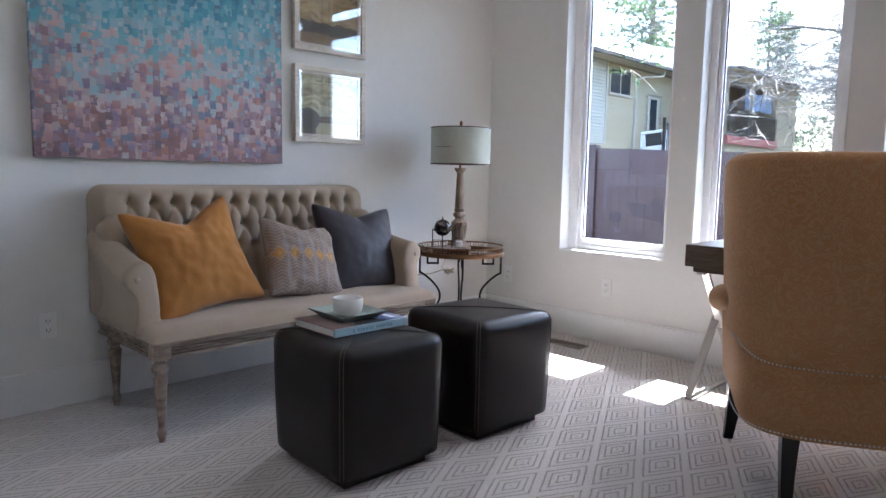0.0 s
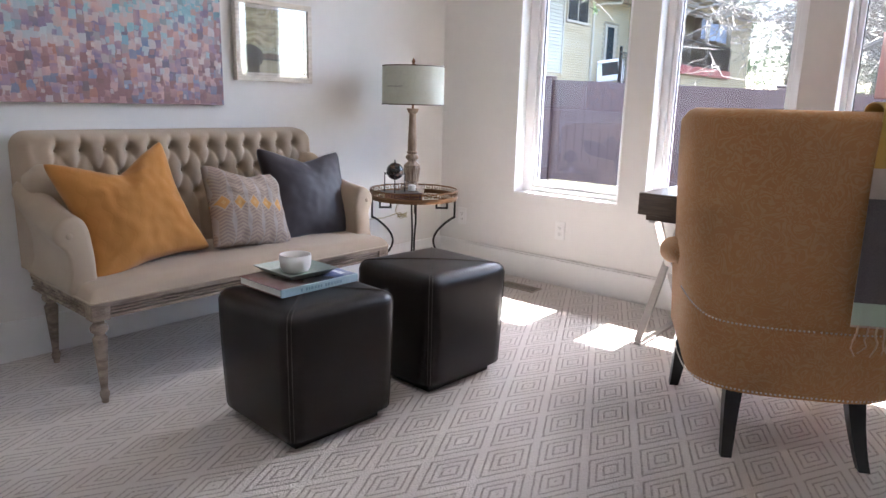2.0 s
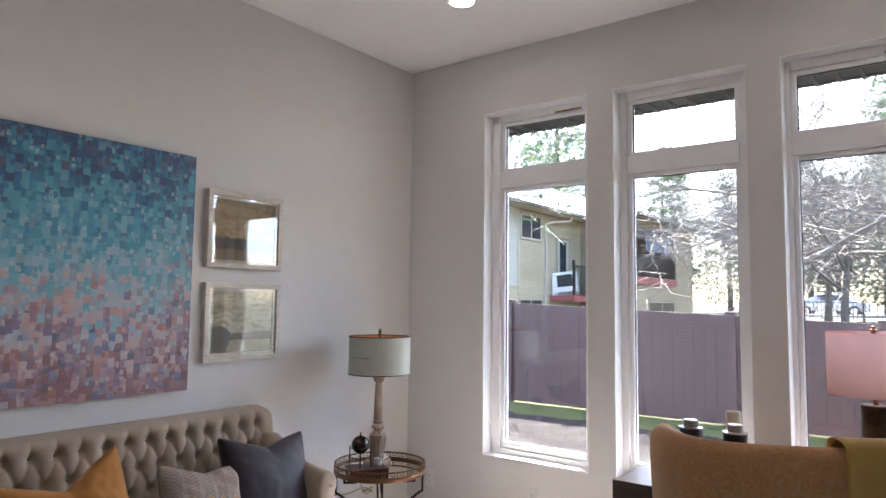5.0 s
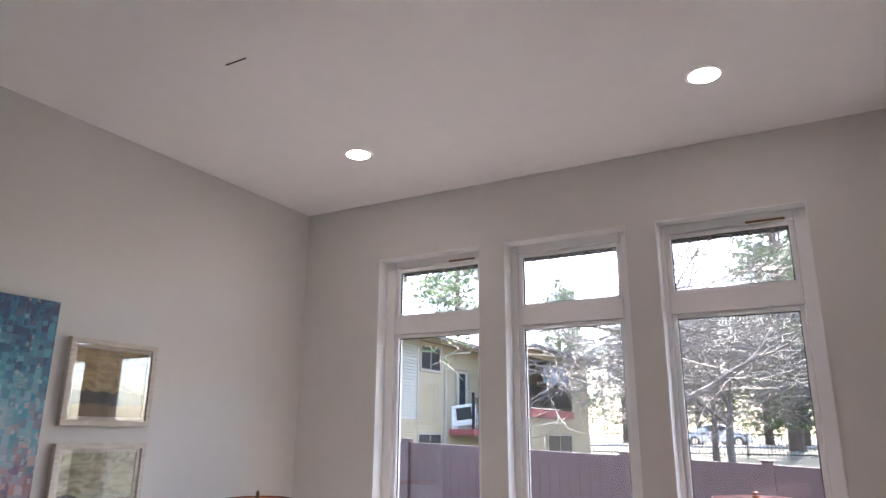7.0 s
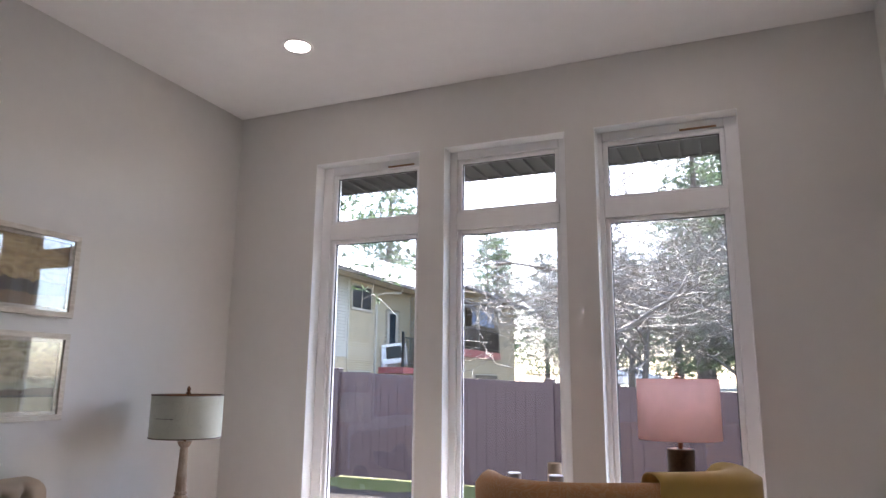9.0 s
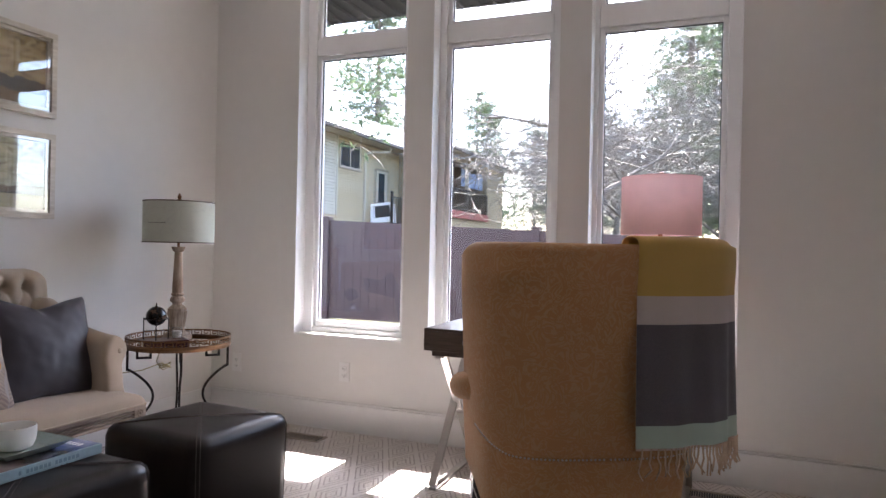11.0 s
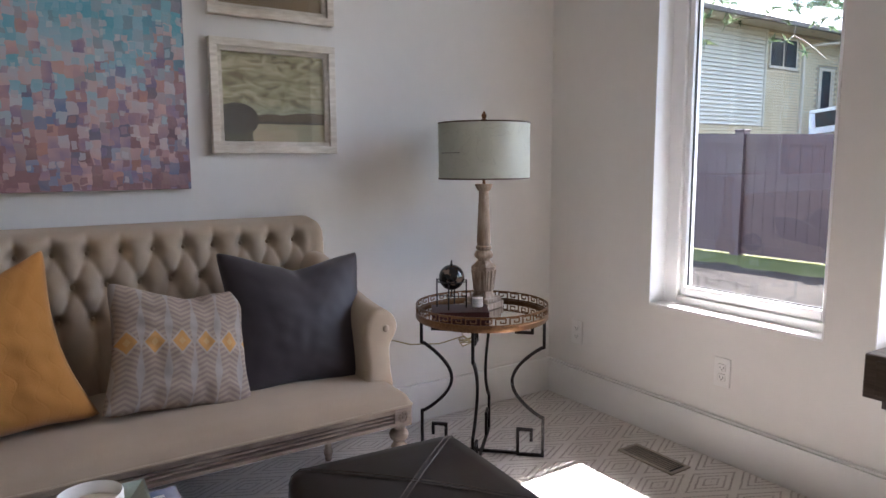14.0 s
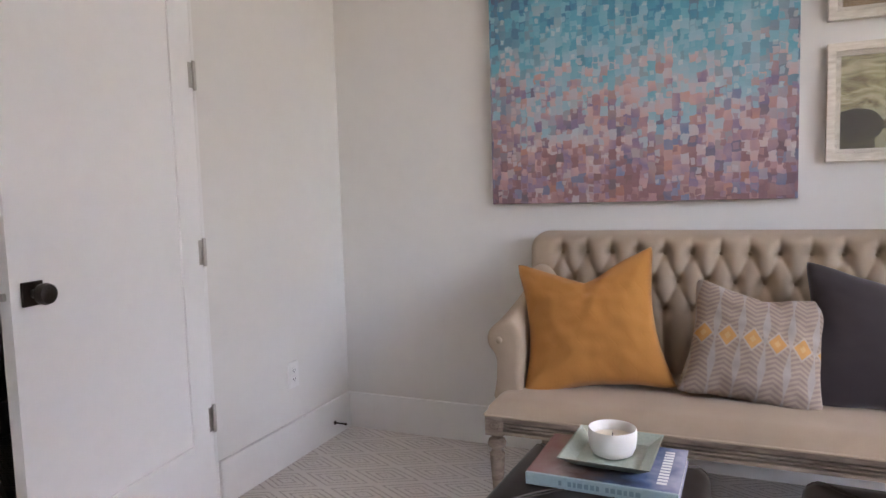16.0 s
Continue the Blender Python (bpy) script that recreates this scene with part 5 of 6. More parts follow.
    over = calc(nt, 'MULTIPLY', calc(nt, 'GREATER_THAN', g2, 0.62), calc(nt, 'LESS_THAN', e2, 0.42))
    col = blend(nt, calc(nt, 'MULTIPLY', over, 0.8), col, tone(r2, 0.42))
    spark = calc(nt, 'MULTIPLY', calc(nt, 'GREATER_THAN', b2, 0.93), calc(nt, 'LESS_THAN', e2, 0.33))
    col = blend(nt, calc(nt, 'MULTIPLY', spark, 0.4), col, (0.60, 0.58, 0.56))
    br = node(nt, "ShaderNodeTexNoise", [("Vector", vec)], Scale=110.0, Detail=3.0)
    col = blend(nt, calc(nt, 'MULTIPLY', br.outputs["Fac"], 0.14), col, (0.38, 0.36, 0.38))
    nt.links.new(col, b.inputs["Base Color"])
    hh = calc(nt, 'ADD', calc(nt, 'MULTIPLY', e1, -0.8), calc(nt, 'ADD', br.outputs["Fac"], calc(nt, 'MULTIPLY', over, 0.5)))
    bp = node(nt, "ShaderNodeBump", [("Height", hh)], Strength=0.3, Distance=0.003)
    nt.links.new(bp.outputs[0], b.inputs["Normal"])
    return m


art = thing("painting", pose(0, -2.38, 1.711), "large abstract canvas of teal, pink and mauve daubs", "painting")
cvs = boxes((0.012, 0.041, -0.598, 0.598, -0.601, 0.601), bevel=0.002)
part("canvas", cvs, daub_material(-0.601, 0.601), art)
part("stretcher", boxes((0.001, 0.0118, -0.585, 0.585, 0.54, 0.588), (0.001, 0.0118, -0.585, 0.585, -0.588, -0.54), (0.001, 0.0118, -0.585, -0.54, -0.54, 0.54), (0.001, 0.0118, 0.54, 0.585, -0.54, 0.54)), M_GREYWOOD, art, "plain wooden stretcher bars")


def landscape_material(name, upper):
    """A small landscape: streaky ochre sky, dark tree and hill, pale water."""
    m, nt, b = plain(name, 0.5)
    vec, x, y, z = object_xyz(nt)
    st = node(nt, "ShaderNodeMapping", [("Vector", vec)], Scale=(1, 4, 11))
    n = node(nt, "ShaderNodeTexNoise", [("Vector", st.outputs[0])], Scale=3.2, Detail=5.0, Distortion=1.2)
    f = node(nt, "ShaderNodeTexNoise", [("Vector", vec)], Scale=18.0, Detail=4.0)
    e = calc(nt, 'MULTIPLY', calc(nt, 'SUBTRACT', f.outputs["Fac"], 0.5), 0.06)
    if upper:
        skyc = ramp(nt, n.outputs["Fac"], [(0.35, (0.22, 0.15, 0.06)), (0.50, (0.38, 0.27, 0.11)), (0.65, (0.46, 0.36, 0.18))])
        zz = calc(nt, 'ADD', z, e)
        col = blend(nt, calc(nt, 'LESS_THAN', zz, -0.045), skyc, (0.045, 0.03, 0.02))
        col = blend(nt, calc(nt, 'LESS_THAN', zz, -0.105), col, (0.20, 0.125, 0.05))
    else:
        skyc = ramp(nt, n.outputs["Fac"], [(0.35, (0.17, 0.14, 0.07)), (0.50, (0.36, 0.33, 0.18)), (0.62, (0.50, 0.46, 0.30))])
        low = node(nt, "ShaderNodeMapRange", [("Value", z)], **{"From Min": -0.06, "From Max": -0.01, "To Min": 1.0, "To Max": 0.0})
        col = blend(nt, calc(nt, 'MULTIPLY', low.outputs[0], 0.6), skyc, (0.36, 0.42, 0.32))
        hill = calc(nt, 'LESS_THAN', calc(nt, 'ADD', z, calc(nt, 'MULTIPLY', e, 0.4)), calc(nt, 'ADD', -0.062, calc(nt, 'MULTIPLY', y, 0.05)))
        col = blend(nt, hill, col, (0.11, 0.075, 0.04))
        bank = calc(nt, 'LESS_THAN', calc(nt, 'ADD', z, calc(nt, 'MULTIPLY', e, 0.2)), -0.088)
        col = blend(nt, bank, col, (0.05, 0.04, 0.022))
        water = calc(nt, 'LESS_THAN', calc(nt, 'ADD', z, calc(nt, 'MULTIPLY', e, 0.2)), -0.098)
        wat = blend(nt, n.outputs["Fac"], (0.24, 0.21, 0.11), (0.50, 0.46, 0.29))
        col = blend(nt, water, col, wat)
        tx = calc(nt, 'DIVIDE', calc(nt, 'ADD', y, 0.15), 0.085)
        tz = calc(nt, 'DIVIDE', calc(nt, 'ADD', z, 0.082), 0.058)
        rr = calc(nt, 'ADD', calc(nt, 'ADD', calc(nt, 'MULTIPLY', tx, tx), calc(nt, 'MULTIPLY', tz, tz)), calc(nt, 'MULTIPLY', e, 9.0))
        tree = calc(nt, 'LESS_THAN', rr, 1.0)
        refl = calc(nt, 'MULTIPLY', calc(nt, 'LESS_THAN', y, calc(nt, 'ADD', -0.085, calc(nt, 'MULTIPLY', e, 0.8))), water)
        col = blend(nt, tree, col, (0.028, 0.022, 0.014))
        col = blend(nt, calc(nt, 'MULTIPLY', refl, 0.85), col, (0.04, 0.033, 0.018))
    nt.links.new(col, b.inputs["Base Color"])
    bp = node(nt, "ShaderNodeBump", [("Height", n.outputs["Fac"])], Strength=0.2, Distance=0.002)
    nt.links.new(bp.outputs[0], b.inputs["Normal"])
    return m


M_LIMED = wood("limewashed_frame", (0.50, 0.44, 0.36), (0.70, 0.65, 0.57), 0.6, (10, 2, 10))
for zc, upper in ((1.953, True), (1.450, False)):
    pf = thing("framed_picture", pose(0, -1.447, zc), "limewashed wood frame with a small " + ("brown moorland" if upper else "riverside") + " landscape under glass", "picture", "pair of framed landscapes")
    hw, hh_ = 0.247, 0.211
    fb = bmesh.new()
    for a0, a1, c0, c1 in ((-hw, hw, hh_ - 0.028, hh_), (-hw, hw, -hh_, -hh_ + 0.028), (-hw, -hw + 0.028, -hh_ + 0.028, hh_ - 0.028), (hw - 0.028, hw, -hh_ + 0.028, hh_ - 0.028)):
        box(fb, 0.001, 0.034, a0, a1, c0, c1, bevel=0.002)
    part("frame", fb, M_LIMED, pf)
    ib = bmesh.new()
    i0, i1, j0, j1 = -hw + 0.028, hw - 0.028, -hh_ + 0.028, hh_ - 0.028
    for a0, a1, c0, c1 in ((i0, i1, j1 - 0.017, j1), (i0, i1, j0, j0 + 0.017), (i0, i0 + 0.017, j0 + 0.017, j1 - 0.017), (i1 - 0.017, i1, j0 + 0.017, j1 - 0.017)):
        box(ib, 0.001, 0.022, a0, a1, c0, c1, bevel=0.002)
    part("inner_lip", ib, M_LIMED, pf)
    part("artwork", boxes((0.001, 0.010, i0 + 0.017, i1 - 0.017, j0 + 0.017, j1 - 0.017)), landscape_material("moorland_paint" if upper else "riverside_paint", upper), pf)
    gp = part("pane", boxes((0.0235, 0.0255, i0 + 0.0005, i1 - 0.0005, j0 + 0.0005, j1 - 0.0005)), M_PGLASS, pf, "clear picture glass")
    gp.visible_shadow = False

# ---- outlets, vents, door stop, ceiling plate ----


def outlet(m, group="wall outlets", blank=False):
    o = thing("wall_outlet", m, "white plastic " + ("cover plate" if blank else "duplex wall outlet") + " on the wall", "outlet", group)
    part("plate", boxes((-0.036, 0.036, -0.006, 0, -0.059, 0.059), bevel=0.002), M_PLATE, o)
    if not blank:
        for z in (-0.02, 0.02):
            f = part("socket", boxes((-0.017, 0.017, -0.008, -0.005, z - 0.015, z + 0.015), bevel=0.003), M_PLATE, o)
            part("slots", boxes((-0.0085, -0.006, -0.0086, -0.0079, z - 0.004, z + 0.006), (0.006, 0.0085, -0.0086, -0.0079, z - 0.004, z + 0.005), (-0.0025, 0.0025, -0.0086, -0.0079, z - 0.011, z - 0.007)), M_DARK, f)


outlet(pose(1.026, 0, 0.362))
outlet(pose(0.212, 0, 0.355))
outlet(pose(0, -2.948, 0.375, 0, 0, 90))
outlet(pose(0, -1.03, 0.40, 0, 0, 90))
outlet(pose(0.455, -L, 0.385, 0, 0, 180))


def floor_vent(x, y, w, d):
    v = thing("floor_vent", pose(x, y, 0), "beige metal floor register with dark slots", "floor vent", "floor registers")
    fr = boxes((-w / 2, w / 2, -d / 2, -d / 2 + 0.014, 0, 0.006), (-w / 2, w / 2, d / 2 - 0.014, d / 2, 0, 0.006), (-w / 2, -w / 2 + 0.014, -d / 2 + 0.014, d / 2 - 0.014, 0, 0.006), (w / 2 - 0.014, w / 2, -d / 2 + 0.014, d / 2 - 0.014, 0, 0.006))
    part("frame", fr, mat("beige_steel", (0.34, 0.29, 0.24), 0.5), v)
    part("backing", boxes((-w / 2 + 0.014, w / 2 - 0.014, -d / 2 + 0.014, d / 2 - 0.014, 0.0, 0.0015)), M_DARK, v)
    n = int((w - 0.03) / 0.011)
    sl = None
    for k in range(n):
        xx = -w / 2 + 0.018 + k * 0.011
        if sl is None:
            sl = part("slat", boxes((-0.0013, 0.0013, -d / 2 + 0.0142, d / 2 - 0.0142, 0.0016, 0.0052)), bpy.data.materials["beige_steel"], v)
            sl.location = (xx, 0, 0)
        else:
            again(sl, "slat", pose(xx, 0, 0), v)


floor_vent(0.885, -0.228, 0.27, 0.115)
floor_vent(3.14, -0.215, 0.27, 0.115)
ds = thing("door_stop", pose(0.165, -L + 0.016, 0.068, 90, 0, 180), "spring door stop with a dark rubber tip", "door stop")
sb_ = bmesh.new()
lathe(sb_, [(0, 0), (0.010, 0), (0.010, 0.004), (0.004, 0.006), (0.004, 0.055), (0.006, 0.057), (0.006, 0.066), (0.004, 0.068), (0, 0.068)], 14)
part("stem", sb_, M_BRONZE, ds, "", True)
cp = thing("ceiling_plate", pose(1.13, -1.80, H), "small square flush cover plate in the ceiling", "cover plate")
part("plate", boxes((-0.057, 0.057, -0.034, 0.034, -0.003, 0), bevel=0.001), M_CEIL, cp)
# Solid dark strip that paints in the shade along the plate's edge.
part("painted_shadow", boxes((-0.060, 0.060, -0.040, -0.0345, -0.0035, 0)), M_DARK, cp)

# ---- things on the desk ----
for k, (x, y) in enumerate(((2.133, -0.42), (2.333, -0.42))):
    bx_ = thing("trinket_box", pose(x, y, 0.76, 0, 0, 12 + 30 * k), "round dark lacquer box with a silver lid edge", "box", "lacquer boxes")
    b1 = bmesh.new()
    lathe(b1, [(0, 0), (0.050, 0), (0.053, 0.004), (0.053, 0.225), (0, 0.225)], 32)
    part("body", b1, M_BLACKWOOD, bx_, "", True)
    b2 = bmesh.new()
    lathe(b2, [(0, 0.225), (0.055, 0.225), (0.055, 0.231), (0.034, 0.233), (0.034, 0.262), (0.030, 0.266), (0, 0.266)], 32)
    part("lid", b2, mat("pewter_lid", (0.35, 0.33, 0.32), 0.3, 0.8), bx_, "", True)
cn = thing("pillar_candle", pose(2.285, -0.25, 0.76), "plain beige pillar candle standing on the desk", "candle")
b3 = bmesh.new()
lathe(b3, [(0, 0), (0.034, 0), (0.035, 0.004), (0.035, 0.295), (0.032, 0.300), (0.020, 0.294), (0, 0.293)], 28)
part("wax", b3, mat("beige_wax", (0.62, 0.48, 0.34), 0.5, vary=0.05), cn, "", True)
ppr = thing("paper_stack", pose(2.10, -0.42, 0.76, 0, 0, 6), "loose stack of white paper on the desk", "paper")
random.seed(12)
for k in range(4):
    sh = part("paper_sheet", boxes((-0.105, 0.105, -0.148, 0.148, k * 0.0012, k * 0.0012 + 0.001)), mat("white_paper", (0.8, 0.8, 0.8), 0.8, vary=0.02), ppr)
    sh.rotation_euler = (0, 0, radians(random.uniform(-4, 4)))

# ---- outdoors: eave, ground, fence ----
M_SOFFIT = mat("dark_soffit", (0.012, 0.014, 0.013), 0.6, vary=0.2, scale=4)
eave = thing("eave", pose(1.9, 1.0, 3.235), "dark boarded roof eave above the windows", "eave", "", "structure")
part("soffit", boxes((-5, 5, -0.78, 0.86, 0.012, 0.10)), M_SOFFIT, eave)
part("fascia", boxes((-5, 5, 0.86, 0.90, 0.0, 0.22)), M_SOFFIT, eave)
bat = None
for k in range(66):
    if bat is None:
        bat = part("batten", boxes((-0.012, 0.012, -0.78, 0.86, -0.018, 0.012)), M_DARK, eave)
        bat.location = (-4.9, 0, 0)
    else:
        again(bat, "batten", pose(-4.9 + k * 0.15, 0, 0), eave)
setting("wall_outer", boxes((-5, -0.2, T - 0.02, T, -0.3, 3.3), (W + 0.2, 9, T - 0.02, T, -0.3, 3.3)), mat("stucco", (0.5, 0.47, 0.42), 0.9, bump=0.3), "plain stucco outer wall of the house", "wall")


def ground_z(y):
    return -0.12 + 0.30 * smoothstep(6.5, 9, y) + 0.80 * smoothstep(10, 40, y)


def ground_material():
    m, nt, b = plain("lawn_and_mulch", 0.95)
    vec, x, y, z = object_xyz(nt)
    n = node(nt, "ShaderNodeTexNoise", [("Vector", vec)], Scale=1.2, Detail=6.0)
    n2 = node(nt, "ShaderNodeTexNoise", [("Vector", vec)], Scale=28.0, Detail=6.0, Roughness=0.75)
    yy = calc(nt, 'ADD', y, calc(nt, 'MULTIPLY', calc(nt, 'SUBTRACT', n.outputs["Fac"], 0.5), 1.0))
    grass = blend(nt, n2.outputs["Fac"], (0.10, 0.115, 0.02), (0.25, 0.26, 0.06))
    mulch = blend(nt, n2.outputs["Fac"], (0.008, 0.006, 0.005), (0.060, 0.038, 0.026))
    far = blend(nt, n.outputs["Fac"], (0.045, 0.045, 0.026), (0.11, 0.105, 0.065))
    col = blend(nt, calc(nt, 'GREATER_THAN', yy, 5.35), mulch, grass)
    col = blend(nt, calc(nt, 'GREATER_THAN', y, 6.4), col, far)
    nt.links.new(col, b.inputs["Base Color"])
    bp = node(nt, "ShaderNodeBump", [("Height", n2.outputs["Fac"])], Strength=1.0, Distance=0.12)
    nt.links.new(bp.outputs[0], b.inputs["Normal"])
    return m


gb_ = bmesh.new()
ys = [0.22, 1, 2, 3, 4, 5, 6, 6.6, 7, 7.5, 8, 8.5, 9, 10, 12, 15, 18, 22, 26, 30, 35, 40, 60, 100, 300, 1500]
xs_ = [-1500, -200, -60, -30, -15, -8, -4, 0, 4, 8, 15, 30, 60, 200, 1500]
gv = [[gb_.verts.new((x, y, ground_z(y))) for x in xs_] for y in ys]
for i in range(len(ys) - 1):
    for j in range(len(xs_) - 1):
        gb_.faces.new((gv[i][j], gv[i][j + 1], gv[i + 1][j + 1], gv[i + 1][j]))
setting("ground", gb_, ground_material(), "mulch bed and sunlit lawn rising behind the fence", "ground", 'all')
setting("ground_behind", boxes((-1500, -0.21, -1500, 0.22, -0.4, -0.14), (W + 0.21, 1500, -1500, 0.22, -0.4, -0.14), (-0.21, W + 0.21, -1500, -5.61, -0.4, -0.14)), bpy.data.materials["lawn_and_mulch"], "lawn around the house", "ground")
road = bmesh.new()
sheet(road, lambda u, v: Vector((-60 + 120 * u, 43.5 + 7 * v, ground_z(45) + 0.01)), 4, 2)
setting("road", road, mat("pale_asphalt", (0.10, 0.10, 0.10), 0.9, vary=0.2, scale=3, bump=0.4), "pale sunlit street behind the garden", "road")
setting("pavement", boxes((-60, 60, 41.3, 43.5, ground_z(42), ground_z(42) + 0.13)), mat("concrete_walk", (0.30, 0.29, 0.28), 0.85, vary=0.15, scale=2), "light concrete footpath along the street", "pavement")

M_FENCE = mat("mauve_brown_vinyl", (0.058, 0.031, 0.034), 0.55, vary=0.12, scale=3, stretch=(1, 1, 0.3))


def fence_top(x):
    return 1.455 - 0.040 * x


fence = thing("garden_fence", pose(0, 6.3, -0.12), "tall mauve-brown vinyl privacy fence in the garden", "fence")
for k in range(10):
    x = -10.35 + 1.83 * k
    zt = fence_top(x) + 0.12
    pb = bmesh.new()
    box(pb, x - 0.065, x + 0.065, -0.075, 0.065, 0, zt + 0.03)
    p = part("post", pb, M_FENCE, fence)
    part("cap", boxes((x - 0.078, x + 0.078, -0.088, 0.078, zt + 0.03, zt + 0.06), bevel=0.012), M_FENCE, p)
    if k < 9:
        xa, xb = x + 0.065, x + 1.83 - 0.065
        za, zb = fence_top(xa) + 0.12, fence_top(xb) + 0.12
        for lo, hi, nm in ((-0.14, 0.0, "top_rail"), (None, None, "bottom_rail")):
            rb2 = bmesh.new()
            if lo is not None:
                q = [(xa, za + lo), (xb, zb + lo), (xb, zb + hi), (xa, za + hi)]
            else:
                q = [(xa, 0.03), (xb, 0.03), (xb, 0.17), (xa, 0.17)]
            f0 = [rb2.verts.new((px, -0.028, pz)) for px, pz in q]
            f1 = [rb2.verts.new((px, 0.028, pz)) for px, pz in q]
            rb2.faces.new(f0)
            rb2.faces.new(f1[::-1])
            for i in range(4):
                rb2.faces.new((f0[i], f0[(i + 1) % 4], f1[(i + 1) % 4], f1[i]))
            part(nm, rb2, M_FENCE, fence)
        nb_ = 11
        wv = (xb - xa) / nb_
        for j in range(nb_):
            x0 = xa + j * wv
            q0, q1 = za + (zb - za) * j / nb_ - 0.14, za + (zb - za) * (j + 1) / nb_ - 0.14
            sb2 = bmesh.new()
            q = [(x0 + 0.0018, 0.17), (x0 + wv - 0.0018, 0.17), (x0 + wv - 0.0018, q1), (x0 + 0.0018, q0)]
            f0 = [sb2.verts.new((px, -0.012, pz)) for px, pz in q]
            f1 = [sb2.verts.new((px, 0.012, pz)) for px, pz in q]
            sb2.faces.new(f0)
            sb2.faces.new(f1[::-1])
            for i in range(4):
                sb2.faces.new((f0[i], f0[(i + 1) % 4], f1[(i + 1) % 4], f1[i]))
            part("board", sb2, M_FENCE, fence)
        part("backing", boxes((xa, xb, 0.013, 0.018, 0.1, min(za, zb) - 0.1)), M_FENCE, fence)

# ---- neighbour house ----
# Local x runs along the street side, away from the camera; -y faces the garden.
hm = Matrix.Translation((-7.95, 14.70, 0)) @ Matrix.Rotation(radians(90), 4, 'Z')
house = thing("neighbour_house", hm, "two-storey cream brick and white siding house with a red balcony", "house")
M_CREAM = mat("cream_painted_brick", (0.38, 0.315, 0.205), 0.8, vary=0.12, scale=3, bump=0.2, island=True)
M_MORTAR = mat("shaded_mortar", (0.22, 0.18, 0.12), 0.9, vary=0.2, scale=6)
M_SIDING = mat("white_lap_siding", (0.37, 0.35, 0.285), 0.6, vary=0.06, scale=3)
M_HROOF = mat("pale_shingle", (0.55, 0.55, 0.56), 0.8, vary=0.2, scale=5, bump=0.4)
M_RED = mat("red_brown_paint", (0.28, 0.07, 0.065), 0.6, vary=0.15)
M_HGLASS = mat("dark_window_glass", (0.02, 0.024, 0.028), 0.25, spec=0.08)
M_HTRIM = mat("tan_fascia", (0.38, 0.34, 0.27), 0.6)
M_GUTTER = mat("brown_gutter", (0.035, 0.026, 0.022), 0.5, vary=0.2)
HB, EAVE, FRONT, PIER0, END = 0.1, 4.66, -1.89, 9.35, 11.70


def hpart(name, bm, material, label="", parent=None, smooth=False):
    return part(name, bm, material, parent or house, label, smooth)


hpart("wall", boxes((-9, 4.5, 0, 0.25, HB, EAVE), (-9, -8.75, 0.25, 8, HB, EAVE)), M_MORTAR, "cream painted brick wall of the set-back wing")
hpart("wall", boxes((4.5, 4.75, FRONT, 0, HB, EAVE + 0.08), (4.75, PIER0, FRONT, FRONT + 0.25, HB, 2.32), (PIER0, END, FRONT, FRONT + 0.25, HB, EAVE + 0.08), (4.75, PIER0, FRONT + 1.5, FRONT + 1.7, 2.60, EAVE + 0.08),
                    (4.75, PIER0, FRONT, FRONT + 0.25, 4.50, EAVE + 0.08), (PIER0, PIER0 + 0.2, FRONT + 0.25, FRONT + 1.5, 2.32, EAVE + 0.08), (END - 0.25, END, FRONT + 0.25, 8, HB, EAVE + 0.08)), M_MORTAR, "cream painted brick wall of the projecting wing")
hpart("soffit_board", boxes((-9.2, 4.5, -0.55, 0.2, EAVE, EAVE + 0.05), (4.1, END + 0.35, FRONT - 0.45, FRONT + 1.8, EAVE + 0.08, EAVE + 0.13)), M_HTRIM)
for k in range(25):
    z = 2.13 + k * 0.10
    lap = bmesh.new()
    q = [(-9.0, -0.046, z), (-0.05, -0.046, z), (-0.05, -0.006, z + 0.104), (-9.0, -0.006, z + 0.104)]
    f0 = [lap.verts.new(p) for p in q]
    f1 = [lap.verts.new((p[0], 0.0, p[2])) for p in q]
    lap.faces.new(f0)
    for i in range(4):
        lap.faces.new((f0[i], f0[(i + 1) % 4], f1[(i + 1) % 4], f1[i]))
    hpart("siding_board", lap, M_SIDING)
hpart("corner_board", boxes((-0.05, 0.02, -0.05, 0, 2.11, EAVE - 0.01)), M_SIDING)
